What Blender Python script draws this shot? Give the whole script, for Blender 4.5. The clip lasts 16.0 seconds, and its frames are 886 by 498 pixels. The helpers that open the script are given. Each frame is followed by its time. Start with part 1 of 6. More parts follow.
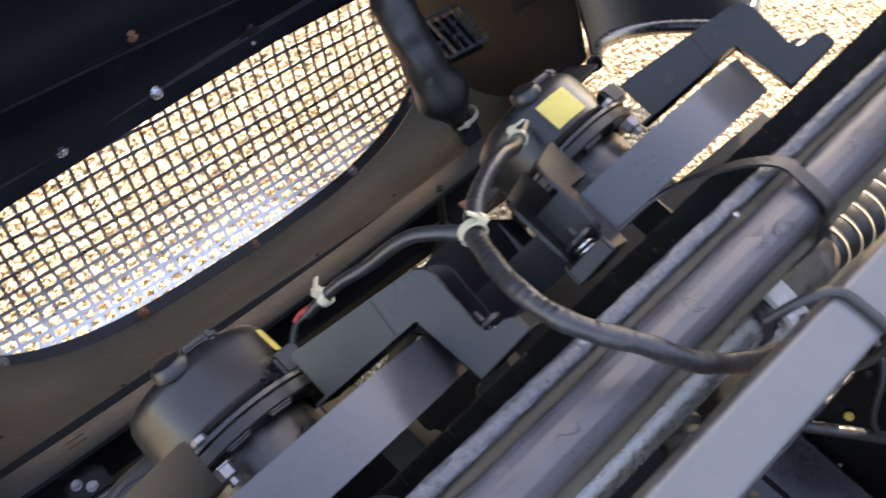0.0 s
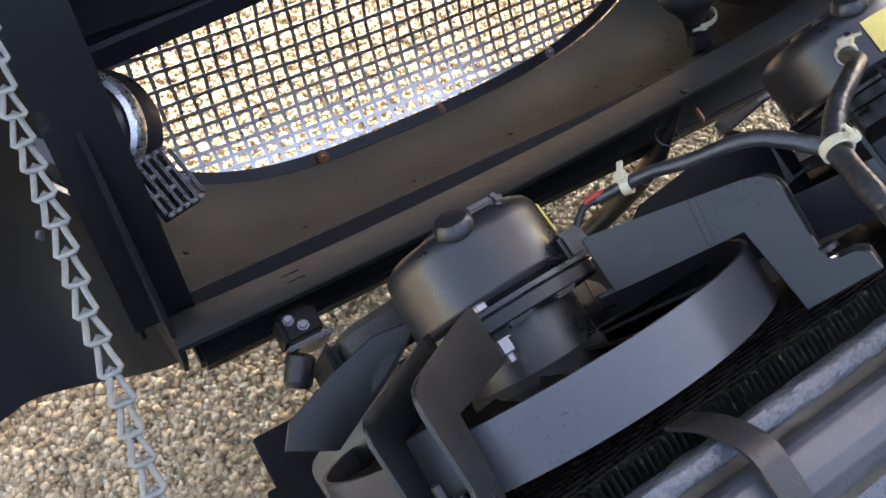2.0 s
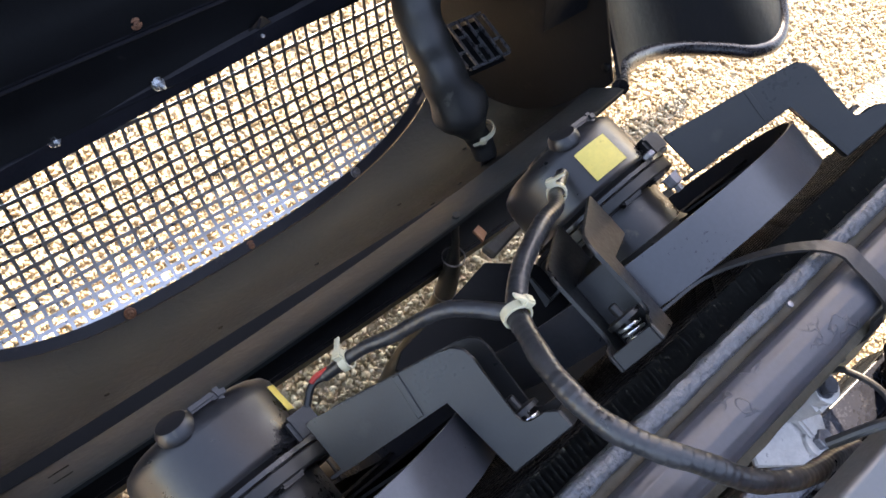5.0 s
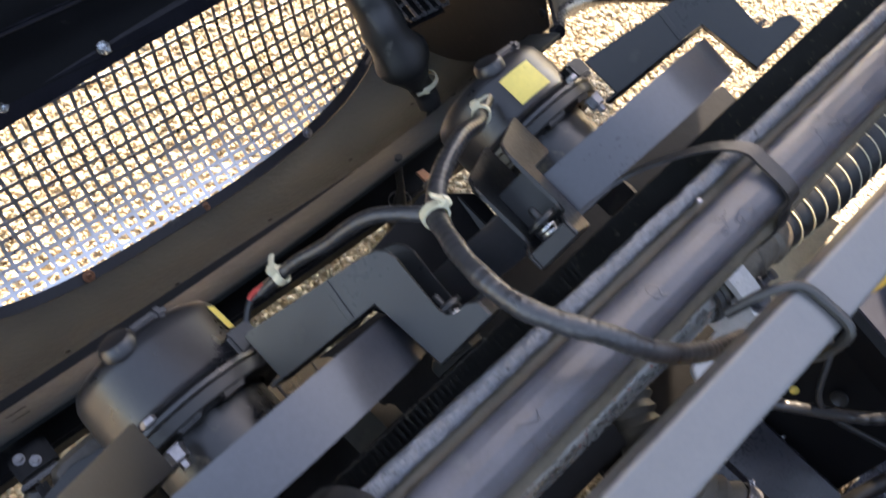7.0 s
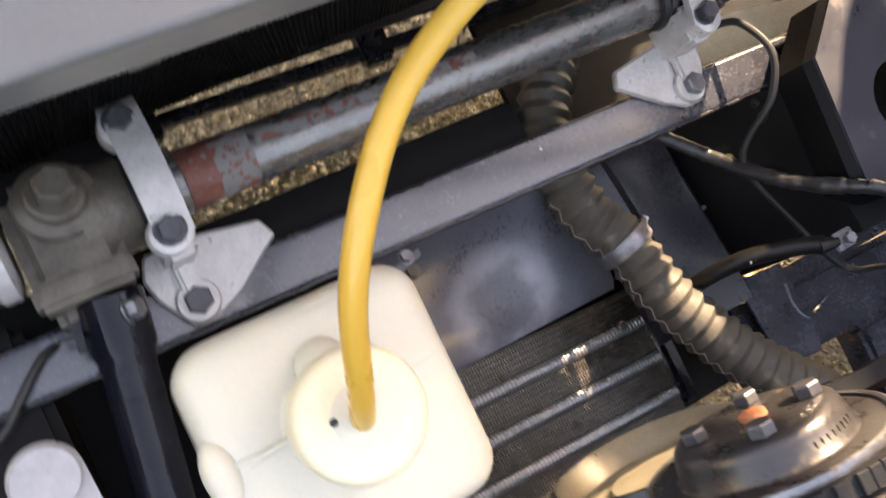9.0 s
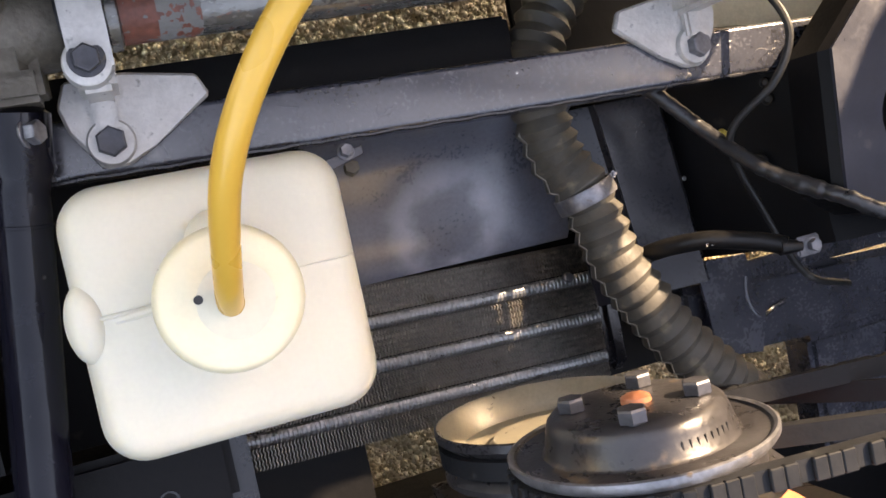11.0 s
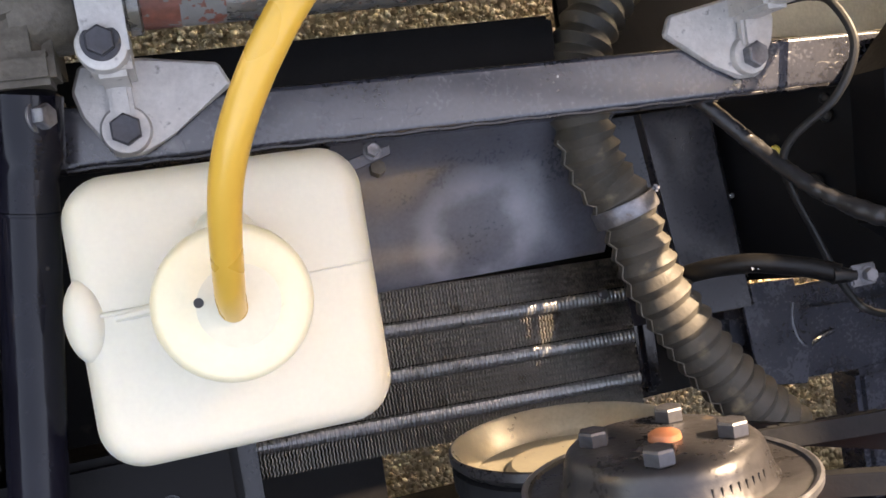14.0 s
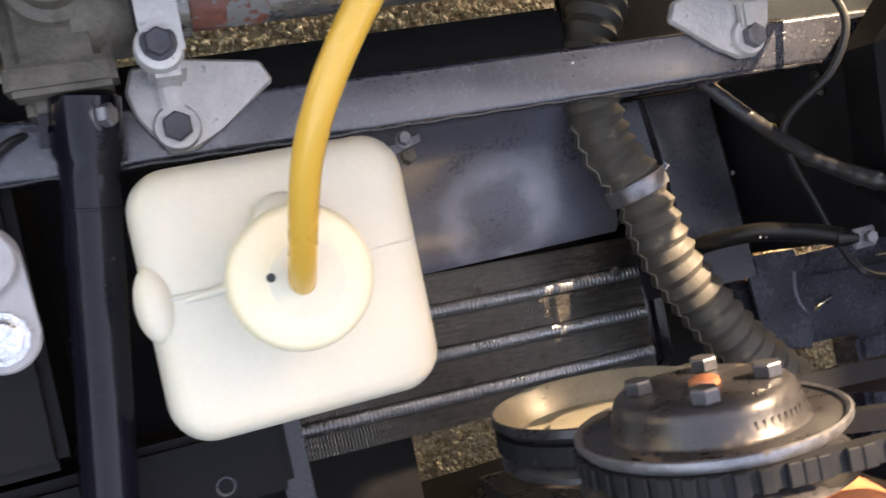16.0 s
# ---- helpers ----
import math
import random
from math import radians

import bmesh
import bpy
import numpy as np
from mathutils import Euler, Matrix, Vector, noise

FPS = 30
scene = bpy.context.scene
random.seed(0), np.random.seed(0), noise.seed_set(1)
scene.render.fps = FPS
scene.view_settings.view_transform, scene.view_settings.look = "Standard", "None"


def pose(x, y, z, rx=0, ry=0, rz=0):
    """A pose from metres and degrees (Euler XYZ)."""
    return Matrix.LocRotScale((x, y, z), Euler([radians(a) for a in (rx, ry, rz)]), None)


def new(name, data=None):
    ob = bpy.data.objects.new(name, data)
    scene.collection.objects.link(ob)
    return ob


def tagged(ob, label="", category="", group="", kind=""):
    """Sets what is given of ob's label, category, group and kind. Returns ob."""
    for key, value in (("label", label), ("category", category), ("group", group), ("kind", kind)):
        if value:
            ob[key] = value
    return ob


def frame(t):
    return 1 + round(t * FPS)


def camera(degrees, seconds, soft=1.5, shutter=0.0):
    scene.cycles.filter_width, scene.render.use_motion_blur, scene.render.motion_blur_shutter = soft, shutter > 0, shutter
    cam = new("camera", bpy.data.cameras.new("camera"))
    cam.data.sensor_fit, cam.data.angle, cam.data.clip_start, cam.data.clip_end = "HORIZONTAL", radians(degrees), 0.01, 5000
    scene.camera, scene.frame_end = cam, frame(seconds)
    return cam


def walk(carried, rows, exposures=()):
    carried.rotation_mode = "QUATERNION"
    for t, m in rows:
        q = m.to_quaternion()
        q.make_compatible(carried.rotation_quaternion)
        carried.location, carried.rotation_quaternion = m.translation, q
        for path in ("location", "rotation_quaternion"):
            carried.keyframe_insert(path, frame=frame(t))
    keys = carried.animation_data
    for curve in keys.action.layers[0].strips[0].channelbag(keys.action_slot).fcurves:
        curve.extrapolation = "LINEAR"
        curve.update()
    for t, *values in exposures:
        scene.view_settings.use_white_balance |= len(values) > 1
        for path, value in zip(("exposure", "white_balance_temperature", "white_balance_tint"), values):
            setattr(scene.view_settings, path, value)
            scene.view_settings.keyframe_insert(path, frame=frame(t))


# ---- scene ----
cam = camera(53.97, 16.0, soft=1.6, shutter=0.5)
# seconds, eye, turn in degrees
PATH = [
    (0, -0.2549, 0.1032, 0.8386, 28.123, -12.070, -42.514),
    (0.5, -0.2734, 0.1352, 0.8187, 25.068, -13.198, -37.566),
    (1, -0.3041, 0.1543, 0.8013, 21.600, -13.520, -33.332),
    (1.5, -0.3306, 0.1633, 0.7834, 18.846, -13.530, -30.718),
    (2, -0.3335, 0.1715, 0.7800, 18.414, -13.557, -30.054),
    (2.5, -0.3147, 0.1724, 0.7835, 19.428, -13.849, -31.986),
    (3, -0.2737, 0.1708, 0.8012, 21.835, -15.004, -35.826),
    (3.5, -0.2409, 0.1673, 0.8159, 24.131, -15.771, -39.029),
    (4, -0.2373, 0.1655, 0.8219, 25.044, -15.682, -39.770),
    (4.2, -0.2370, 0.1651, 0.8243, 24.912, -15.571, -39.628),
    (6.5, -0.2443, 0.1509, 0.8291, 25.447, -15.312, -40.982),
    (7, -0.2476, 0.1167, 0.8350, 25.244, -15.479, -42.919),
    (7.5, -0.2548, 0.0804, 0.8293, 24.221, -14.312, -43.237),
    (8, -0.2451, 0.0265, 0.8045, 22.324, -12.590, -41.985),
    (8.5, -0.2232, -0.0144, 0.7961, 18.857, -14.817, -36.056),
    (9, -0.2205, -0.0469, 0.7804, 11.074, -17.964, -27.116),
    (9.5, -0.1984, -0.0600, 0.7846, 5.654, -19.487, -17.992),
    (9.7, -0.1916, -0.0644, 0.7808, 3.971, -19.290, -15.756),
    (11.8, -0.1641, -0.0494, 0.7617, -0.153, -17.247, -9.672),
    (12, -0.1626, -0.0383, 0.7567, -0.237, -16.360, -8.414),
    (12.5, -0.1563, -0.0422, 0.7523, 0.171, -15.249, -8.678),
    (13, -0.1544, -0.0557, 0.7485, -0.004, -15.320, -9.472),
    (13.5, -0.1517, -0.0578, 0.7456, -0.355, -15.603, -9.353),
    (14, -0.1522, -0.0593, 0.7476, -0.333, -15.726, -9.287),
    (14.5, -0.1505, -0.0599, 0.7488, -0.729, -16.237, -8.499),
    (15, -0.1476, -0.0616, 0.7503, -0.847, -16.946, -8.626),
    (15.5, -0.1590, -0.0609, 0.7573, -0.295, -17.357, -9.754),
    (16, -0.1924, -0.0688, 0.7656, 1.109, -17.198, -12.115),
]
EXPOSURES = [(0.0, 3.2, 8600, 20), (3.0, 3.2, 8400, 19), (6.5, 3.08, 8250, 18), (7.5, 3.08, 9200, 17), (8.0, 2.98, 10600, 18), (8.5, 3.62, 12400, 20), (9.0, 3.35, 11400, 21), (9.5, 3.15, 10900, 20), (10.5, 3.15, 10800, 20), (16.0, 3.18, 10800, 20)]
walk(cam, [(t, pose(x, y, z, rx, ry, rz)) for t, x, y, z, rx, ry, rz in PATH], EXPOSURES)

# ---- daylight: open sky, and a sun that stands beyond the tilted nose ----
TO_SUN = Vector((0.62, 0.60, 0.68)).normalized()
world = bpy.data.worlds.new("sky")
scene.world = world
world.use_nodes = True
wn = world.node_tree.nodes
sky = wn.new("ShaderNodeTexSky")
sky.sky_type = "NISHITA"
sky.sun_disc = False
sky.sun_elevation = math.asin(TO_SUN.z)
sky.sun_rotation = math.atan2(TO_SUN.x, TO_SUN.y)
world.node_tree.links.new(sky.outputs["Color"], wn["Background"].inputs["Color"])
wn["Background"].inputs["Strength"].default_value = 0.15
sun = new("sun", bpy.data.lights.new("sun", "SUN"))
sun.data.energy, sun.data.angle, sun.data.color = 2.55, radians(0.6), (1.0, 0.95, 0.86)
sun.matrix_world = Matrix.Translation((2, 2, 3)) @ TO_SUN.to_track_quat("Z", "Y").to_matrix().to_4x4()


# ---- materials ----
def material(name, base, rough=0.5, metal=0.0, vary=0.25, scale=40.0, fine=400.0, bump=0.15, bump_scale=300.0,
             dirt=None, dirt_amount=0.0, dirt_scale=18.0, rough_vary=0.12, coat=0.0, stretch=(1, 1, 1), sss=0.0, ior=1.5, crisp=False, sags=0.0):
    """A procedural surface: base colour varied at two scales, dust or rust patches, uneven gloss and a fine relief."""
    m = bpy.data.materials.new(name)
    m.use_nodes = True
    nt = m.node_tree
    n, link = nt.nodes, nt.links.new
    b = n["Principled BSDF"]
    co = n.new("ShaderNodeTexCoord")
    mp = n.new("ShaderNodeMapping")
    mp.inputs["Scale"].default_value = stretch
    link(co.outputs["Object"], mp.inputs["Vector"])

    def noise_node(s, detail=4.0):
        t = n.new("ShaderNodeTexNoise")
        t.inputs["Scale"].default_value, t.inputs["Detail"].default_value = s, detail
        link(mp.outputs["Vector"], t.inputs["Vector"])
        return t

    big, small = noise_node(scale), noise_node(fine, 2.0)
    mixed = n.new("ShaderNodeMix")
    mixed.data_type = "FLOAT"
    mixed.inputs[0].default_value = 0.35
    link(big.outputs["Fac"], mixed.inputs[2])
    link(small.outputs["Fac"], mixed.inputs[3])
    ramp = n.new("ShaderNodeValToRGB")
    lo, hi = [c * (1 - vary) for c in base], [min(1.0, c * (1 + vary)) for c in base]
    ramp.color_ramp.elements[0].position, ramp.color_ramp.elements[1].position = 0.3, 0.7
    ramp.color_ramp.elements[0].color, ramp.color_ramp.elements[1].color = (*lo, 1), (*hi, 1)
    link(mixed.outputs[0], ramp.inputs["Fac"])
    colour = ramp.outputs["Color"]
    rough_from = None
    if dirt:
        patch = noise_node(dirt_scale, 8.0)
        edge = n.new("ShaderNodeValToRGB")
        edge.color_ramp.elements[0].position = 0.72 - 0.45 * dirt_amount
        edge.color_ramp.elements[1].position = 0.735 - 0.45 * dirt_amount if crisp else 0.80 - 0.30 * dirt_amount
        link(patch.outputs["Fac"], edge.inputs["Fac"])
        mix = n.new("ShaderNodeMix")
        mix.data_type = "RGBA"
        link(edge.outputs["Color"], mix.inputs[0])
        link(colour, mix.inputs[6])
        mix.inputs[7].default_value = (*dirt, 1)
        colour, rough_from = mix.outputs[2], edge.outputs["Color"]
        if metal > 0:
            less = n.new("ShaderNodeMapRange")
            less.inputs["To Min"].default_value, less.inputs["To Max"].default_value = metal, 0.0
            link(rough_from, less.inputs["Value"])
            link(less.outputs["Result"], b.inputs["Metallic"])
    link(colour, b.inputs["Base Color"])
    rr = n.new("ShaderNodeMapRange")
    rr.inputs["From Min"].default_value, rr.inputs["From Max"].default_value = 0.3, 0.7
    rr.inputs["To Min"].default_value, rr.inputs["To Max"].default_value = max(0.03, rough - rough_vary), min(1.0, rough + rough_vary)
    link(mixed.outputs[0], rr.inputs["Value"])
    if rough_from:
        add = n.new("ShaderNodeMath")
        add.operation, add.use_clamp = "MULTIPLY_ADD", True
        add.inputs[1].default_value = 0.35
        link(rough_from, add.inputs[0])
        link(rr.outputs["Result"], add.inputs[2])
        link(add.outputs[0], b.inputs["Roughness"])
    else:
        link(rr.outputs["Result"], b.inputs["Roughness"])
    if not (dirt and metal > 0):
        b.inputs["Metallic"].default_value = metal
    b.inputs["IOR"].default_value = ior
    b.inputs["Coat Weight"].default_value = coat
    b.inputs["Coat Roughness"].default_value = 0.15
    if sss:
        b.inputs["Subsurface Weight"].default_value = sss
        b.inputs["Subsurface Radius"].default_value = (1.0, 0.8, 0.5)
        b.inputs["Subsurface Scale"].default_value = 0.006
    if bump:
        relief = noise_node(bump_scale, 3.0)
        bp = n.new("ShaderNodeBump")
        bp.inputs["Strength"].default_value, bp.inputs["Distance"].default_value = bump, 0.001
        link(relief.outputs["Fac"], bp.inputs["Height"])
        link(bp.outputs["Normal"], b.inputs["Normal"])
        if sags:
            # curtains and wrinkles of thick brushed paint: thin raised lines in scattered patches
            def stepped(source, low, high, top):
                r = n.new("ShaderNodeMapRange")
                r.interpolation_type = "SMOOTHSTEP"
                r.inputs["From Min"].default_value, r.inputs["From Max"].default_value = low, high
                r.inputs["To Max"].default_value = top
                link(source, r.inputs["Value"])
                return r.outputs["Result"]

            lines, where = noise_node(95.0, 1.5), noise_node(34.0, 1.0)
            off = n.new("ShaderNodeMath")
            off.operation = "SUBTRACT"
            off.inputs[1].default_value = 0.5
            link(lines.outputs["Fac"], off.inputs[0])
            absolute = n.new("ShaderNodeMath")
            absolute.operation = "ABSOLUTE"
            link(off.outputs[0], absolute.inputs[0])
            both = n.new("ShaderNodeMath")
            both.operation = "MULTIPLY"
            link(stepped(absolute.outputs[0], 0.022, 0.004, 1.0), both.inputs[0])
            link(stepped(where.outputs["Fac"], 0.52, 0.62, 1.0), both.inputs[1])
            bp2 = n.new("ShaderNodeBump")
            bp2.inputs["Strength"].default_value, bp2.inputs["Distance"].default_value = sags, 0.0012
            link(both.outputs[0], bp2.inputs["Height"])
            link(bp.outputs["Normal"], bp2.inputs["Normal"])
            link(bp2.outputs["Normal"], b.inputs["Normal"])
    return m


BLACK_PAINT = material("black_paint", (0.011, 0.011, 0.014), 0.26, vary=0.3, bump=0.25, bump_scale=130, dirt=(0.06, 0.058, 0.055), dirt_amount=0.08, dirt_scale=45)
TANK_PAINT = material("radiator_paint", (0.050, 0.052, 0.064), 0.47, coat=0.12, vary=0.3, bump=0.35, bump_scale=70, dirt=(0.10, 0.10, 0.10), dirt_amount=0.08, dirt_scale=60, sags=0.7)
CRINKLE_PAINT = material("crinkled_paint", (0.07, 0.075, 0.085), 0.36, vary=0.6, scale=350, fine=900, bump=1.0, bump_scale=420)
GREY_PAINT = material("grey_paint", (0.082, 0.083, 0.085), 0.40, coat=0.2, vary=0.12, scale=30, bump=0.08, bump_scale=500, dirt=(0.09, 0.088, 0.08), dirt_amount=0.08, dirt_scale=80)
FRAME_PAINT = material("frame_paint", (0.034, 0.037, 0.049), 0.24, coat=1.0, vary=0.5, scale=22, bump=0.30, bump_scale=28, dirt=(0.16, 0.16, 0.17), dirt_amount=0.12, dirt_scale=35, sags=0.22)
FAN_PLASTIC = material("fan_plastic", (0.016, 0.016, 0.0165), 0.36, ior=1.40, vary=0.2, scale=25, bump=0.06, bump_scale=700, dirt=(0.06, 0.058, 0.055), dirt_amount=0.10, dirt_scale=22)
MOTOR_PAINT = material("motor_paint", (0.015, 0.015, 0.017), 0.34, vary=0.3, bump=0.08, bump_scale=350, dirt=(0.13, 0.11, 0.08), dirt_amount=0.12, dirt_scale=60)
NOSE_INSIDE = material("nose_inside", (0.0080, 0.0100, 0.0110), 0.5, ior=1.22, vary=0.3, scale=14, bump=0.5, bump_scale=160, dirt=(0.03, 0.028, 0.025), dirt_amount=0.10, dirt_scale=26)
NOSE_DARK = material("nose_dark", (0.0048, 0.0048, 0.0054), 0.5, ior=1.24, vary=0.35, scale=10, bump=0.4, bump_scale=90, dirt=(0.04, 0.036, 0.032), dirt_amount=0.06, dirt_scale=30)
RUBBER = material("rubber", (0.014, 0.014, 0.014), 0.48, vary=0.3, bump=0.2, bump_scale=500, dirt=(0.09, 0.085, 0.075), dirt_amount=0.15, dirt_scale=70)
LOOM_TAPE = material("loom_tape", (0.022, 0.022, 0.024), 0.36, vary=0.35, scale=120, bump=0.5, bump_scale=220, stretch=(1, 1, 1))
FIN_BLACK = material("fin_black", (0.0035, 0.0035, 0.0035), 0.6, ior=1.25, vary=0.5, scale=200)
# tan flecks in the colour stand for daylight glinting through the core
CORE_FIN = material("glint_core_fins", (0.010, 0.0098, 0.0095), 0.5, vary=0.5, scale=200, bump=0.2, dirt=(0.11, 0.095, 0.070), dirt_amount=0.22, dirt_scale=220)
FIN_ALU = material("fin_metal", (0.21, 0.19, 0.165), 0.42, metal=0.75, vary=0.4, scale=120, dirt=(0.10, 0.075, 0.05), dirt_amount=0.25, dirt_scale=50)
COOLER_TUBE = material("cooler_tube", (0.30, 0.30, 0.305), 0.36, metal=0.8, vary=0.2, scale=150)
ALLOY = material("cast_alloy", (0.53, 0.505, 0.48), 0.48, metal=0.35, vary=0.18, scale=90, bump=0.35, bump_scale=420, dirt=(0.22, 0.21, 0.20), dirt_amount=0.20, dirt_scale=190)
ZINC = material("zinc_plate", (0.60, 0.61, 0.62), 0.30, metal=0.9, vary=0.2, scale=200, bump=0.15)
# a darker ALLOY for the lever, with the shade over it put into the colour
SHADED_LEVER = material("shaded_lever_alloy", (0.33, 0.325, 0.33), 0.5, metal=0.3, vary=0.15, scale=90, bump=0.25, bump_scale=420, dirt=(0.18, 0.17, 0.16), dirt_amount=0.15, dirt_scale=160)
STEEL_DULL = material("dull_steel", (0.20, 0.20, 0.215), 0.42, metal=0.75, vary=0.35, scale=180, bump=0.25, dirt=(0.12, 0.085, 0.06), dirt_amount=0.15, dirt_scale=150)
BOLT_DARK = material("dark_bolt", (0.062, 0.062, 0.070), 0.38, metal=0.45, vary=0.3, scale=250, bump=0.2, dirt=(0.16, 0.12, 0.09), dirt_amount=0.12, dirt_scale=200)
RUST = material("rusty_screw", (0.20, 0.085, 0.045), 0.75, vary=0.45, scale=300, bump=0.6)
RACK_TUBE = material("worn_rack_tube", (0.20, 0.195, 0.185), 0.28, crisp=True, metal=0.7, vary=0.25, scale=120, bump=0.3, bump_scale=350, dirt=(0.15, 0.055, 0.038), dirt_amount=0.16, dirt_scale=330, stretch=(0.55, 1, 1))
RED_FLAKE = material("flaking_red_paint", (0.17, 0.052, 0.034), 0.5, vary=0.35, scale=160, bump=0.5, bump_scale=300, dirt=(0.165, 0.160, 0.150), dirt_amount=0.22, dirt_scale=210, crisp=True)
RED_SCRAPS = material("scraps_of_red_paint", (0.17, 0.052, 0.034), 0.5, vary=0.35, scale=160, bump=0.5, bump_scale=300, dirt=(0.165, 0.160, 0.150), dirt_amount=0.62, dirt_scale=210, crisp=True)
RACK_CASE = material("oily_casting", (0.115, 0.098, 0.078), 0.5, metal=0.25, vary=0.4, scale=70, bump=0.7, bump_scale=260, dirt=(0.05, 0.042, 0.036), dirt_amount=0.25, dirt_scale=40)
MESH_WIRE = material("bare_mesh_strip", (0.66, 0.66, 0.68), 0.33, metal=1.0, vary=0.10, scale=90, bump=0.1, dirt=(0.05, 0.04, 0.035), dirt_amount=0.04, dirt_scale=25)
TANK_PLASTIC = material("milky_plastic", (0.66, 0.61, 0.49), 0.38, vary=0.05, scale=20, bump=0.08, bump_scale=160, dirt=(0.56, 0.46, 0.30), dirt_amount=0.10, dirt_scale=30, sss=0.35)
CAP_PLASTIC = material("cap_plastic", (0.68, 0.61, 0.43), 0.36, vary=0.06, scale=30, bump=0.06, dirt=(0.66, 0.56, 0.38), dirt_amount=0.10, dirt_scale=60, sss=0.3)
CAP_INSET = material("cap_inset", (0.55, 0.515, 0.40), 0.4, vary=0.06, scale=60, bump=0.05)
YELLOW_HOSE = material("amber_hose", (0.60, 0.33, 0.055), 0.30, vary=0.05, scale=10, fine=30, bump=0.03, bump_scale=60)
TIE_NYLON = material("nylon_tie", (0.50, 0.46, 0.33), 0.45, vary=0.1, bump=0.05, sss=0.2)
YELLOW_TAG = material("yellow_sticker", (0.72, 0.55, 0.13), 0.55, vary=0.12, scale=80, bump=0.1, dirt=(0.38, 0.26, 0.07), dirt_amount=0.20, dirt_scale=160)
RED_WIRE = material("red_wire", (0.42, 0.04, 0.03), 0.4)
PULLEY_ZINC = material("yellowed_plating", (0.46, 0.41, 0.31), 0.36, metal=0.7, vary=0.2, scale=40, bump=0.15, bump_scale=240, dirt=(0.20, 0.14, 0.09), dirt_amount=0.18, dirt_scale=45)
PULLEY_DARK = material("dark_plating", (0.034, 0.032, 0.034), 0.32, metal=0.25, vary=0.3, scale=60, bump=0.15, dirt=(0.16, 0.11, 0.07), dirt_amount=0.16, dirt_scale=50)
ORANGE_PAINT = material("orange_paint", (0.42, 0.15, 0.075), 0.55, vary=0.25, scale=120, bump=0.2)
BELT = material("belt_rubber", (0.010, 0.0105, 0.012), 0.6, ior=1.28, vary=0.3, scale=100, bump=0.2, dirt=(0.045, 0.045, 0.045), dirt_amount=0.12, dirt_scale=120)
DUCT_RUBBER = material("dusty_duct", (0.062, 0.056, 0.047), 0.6, vary=0.30, scale=60, bump=0.3, bump_scale=400, dirt=(0.20, 0.17, 0.12), dirt_amount=0.26, dirt_scale=55)
PANEL_BLUE = material("side_panel", (0.092, 0.101, 0.126), 0.34, coat=0.4, vary=0.3, scale=25, bump=0.25, bump_scale=90, dirt=(0.07, 0.07, 0.075), dirt_amount=0.14, dirt_scale=22)
FOLD_BLACK = material("gloss_black_fold", (0.017, 0.018, 0.024), 0.30, ior=1.40, coat=0.15, vary=0.5, scale=18, bump=0.3, bump_scale=40, dirt=(0.10, 0.10, 0.11), dirt_amount=0.13, dirt_scale=26)
DUCT_SEAM = material("pale_seam", (0.16, 0.145, 0.12), 0.5, vary=0.3, scale=120, bump=0.1)
CREAM_PANEL = material("dusty_light_panel", (0.50, 0.43, 0.30), 0.6, vary=0.2, scale=60, bump=0.3, dirt=(0.30, 0.25, 0.17), dirt_amount=0.2)
GREY_BLOCK = material("grey_moulding", (0.030, 0.032, 0.043), 0.36, vary=0.15, scale=40, bump=0.12, dirt=(0.16, 0.14, 0.11), dirt_amount=0.22, dirt_scale=20)
CHAIN_ZINC = material("galvanised_chain", (0.21, 0.21, 0.19), 0.6, metal=0.35, vary=0.25, scale=200, bump=0.25, dirt=(0.22, 0.21, 0.16), dirt_amount=0.3, dirt_scale=90)
OLIVE_GRIME = material("olive_grime", (0.062, 0.052, 0.035), 0.6, vary=0.4, scale=70, bump=0.6, bump_scale=300)
SLOT_PLATE = material("worn_slot_plate", (0.11, 0.112, 0.12), 0.30, metal=0.5, vary=0.4, scale=150, bump=0.2)
# nose paint made paler where the lip catches light; the dust patches are random
LIT_LIP_PAINT = material("lit_dusty_lip_paint", (0.031, 0.033, 0.0325), 0.45, vary=0.3, scale=20, bump=0.4, bump_scale=120, dirt=(0.08, 0.080, 0.073), dirt_amount=0.12, dirt_scale=30)
DUSTY_BOX = material("dusty_box", (0.060, 0.052, 0.044), 0.55, vary=0.4, scale=60, bump=0.4, bump_scale=200, dirt=(0.15, 0.12, 0.09), dirt_amount=0.2, dirt_scale=90)
GLOSS_BLACK = material("gloss_black_enamel", (0.006, 0.006, 0.010), 0.18, ior=1.36, vary=0.3, bump=0.10, bump_scale=60, dirt=(0.05, 0.045, 0.04), dirt_amount=0.03, dirt_scale=120)
RIM_PAINT = material("scuffed_rim_paint", (0.012, 0.012, 0.016), 0.42, ior=1.30, vary=0.35, scale=25, bump=0.4, bump_scale=90, dirt=(0.07, 0.065, 0.06), dirt_amount=0.12, dirt_scale=50)
# fan plastic made paler and bluer as sky sheen; the scuffs are wear
RING_SHEEN = material("ring_sky_sheen", (0.040, 0.041, 0.047), 0.36, vary=0.25, scale=18, bump=0.08, bump_scale=300, coat=0.25, dirt=(0.12, 0.12, 0.125), dirt_amount=0.24, dirt_scale=20)
STRAP_RUBBER = material("old_strap_rubber", (0.020, 0.019, 0.019), 0.38, ior=1.45, vary=0.3, scale=60, bump=0.3, bump_scale=250, dirt=(0.05, 0.042, 0.034), dirt_amount=0.2, dirt_scale=60)
PRINT = material("white_print", (0.55, 0.55, 0.55), 0.6)

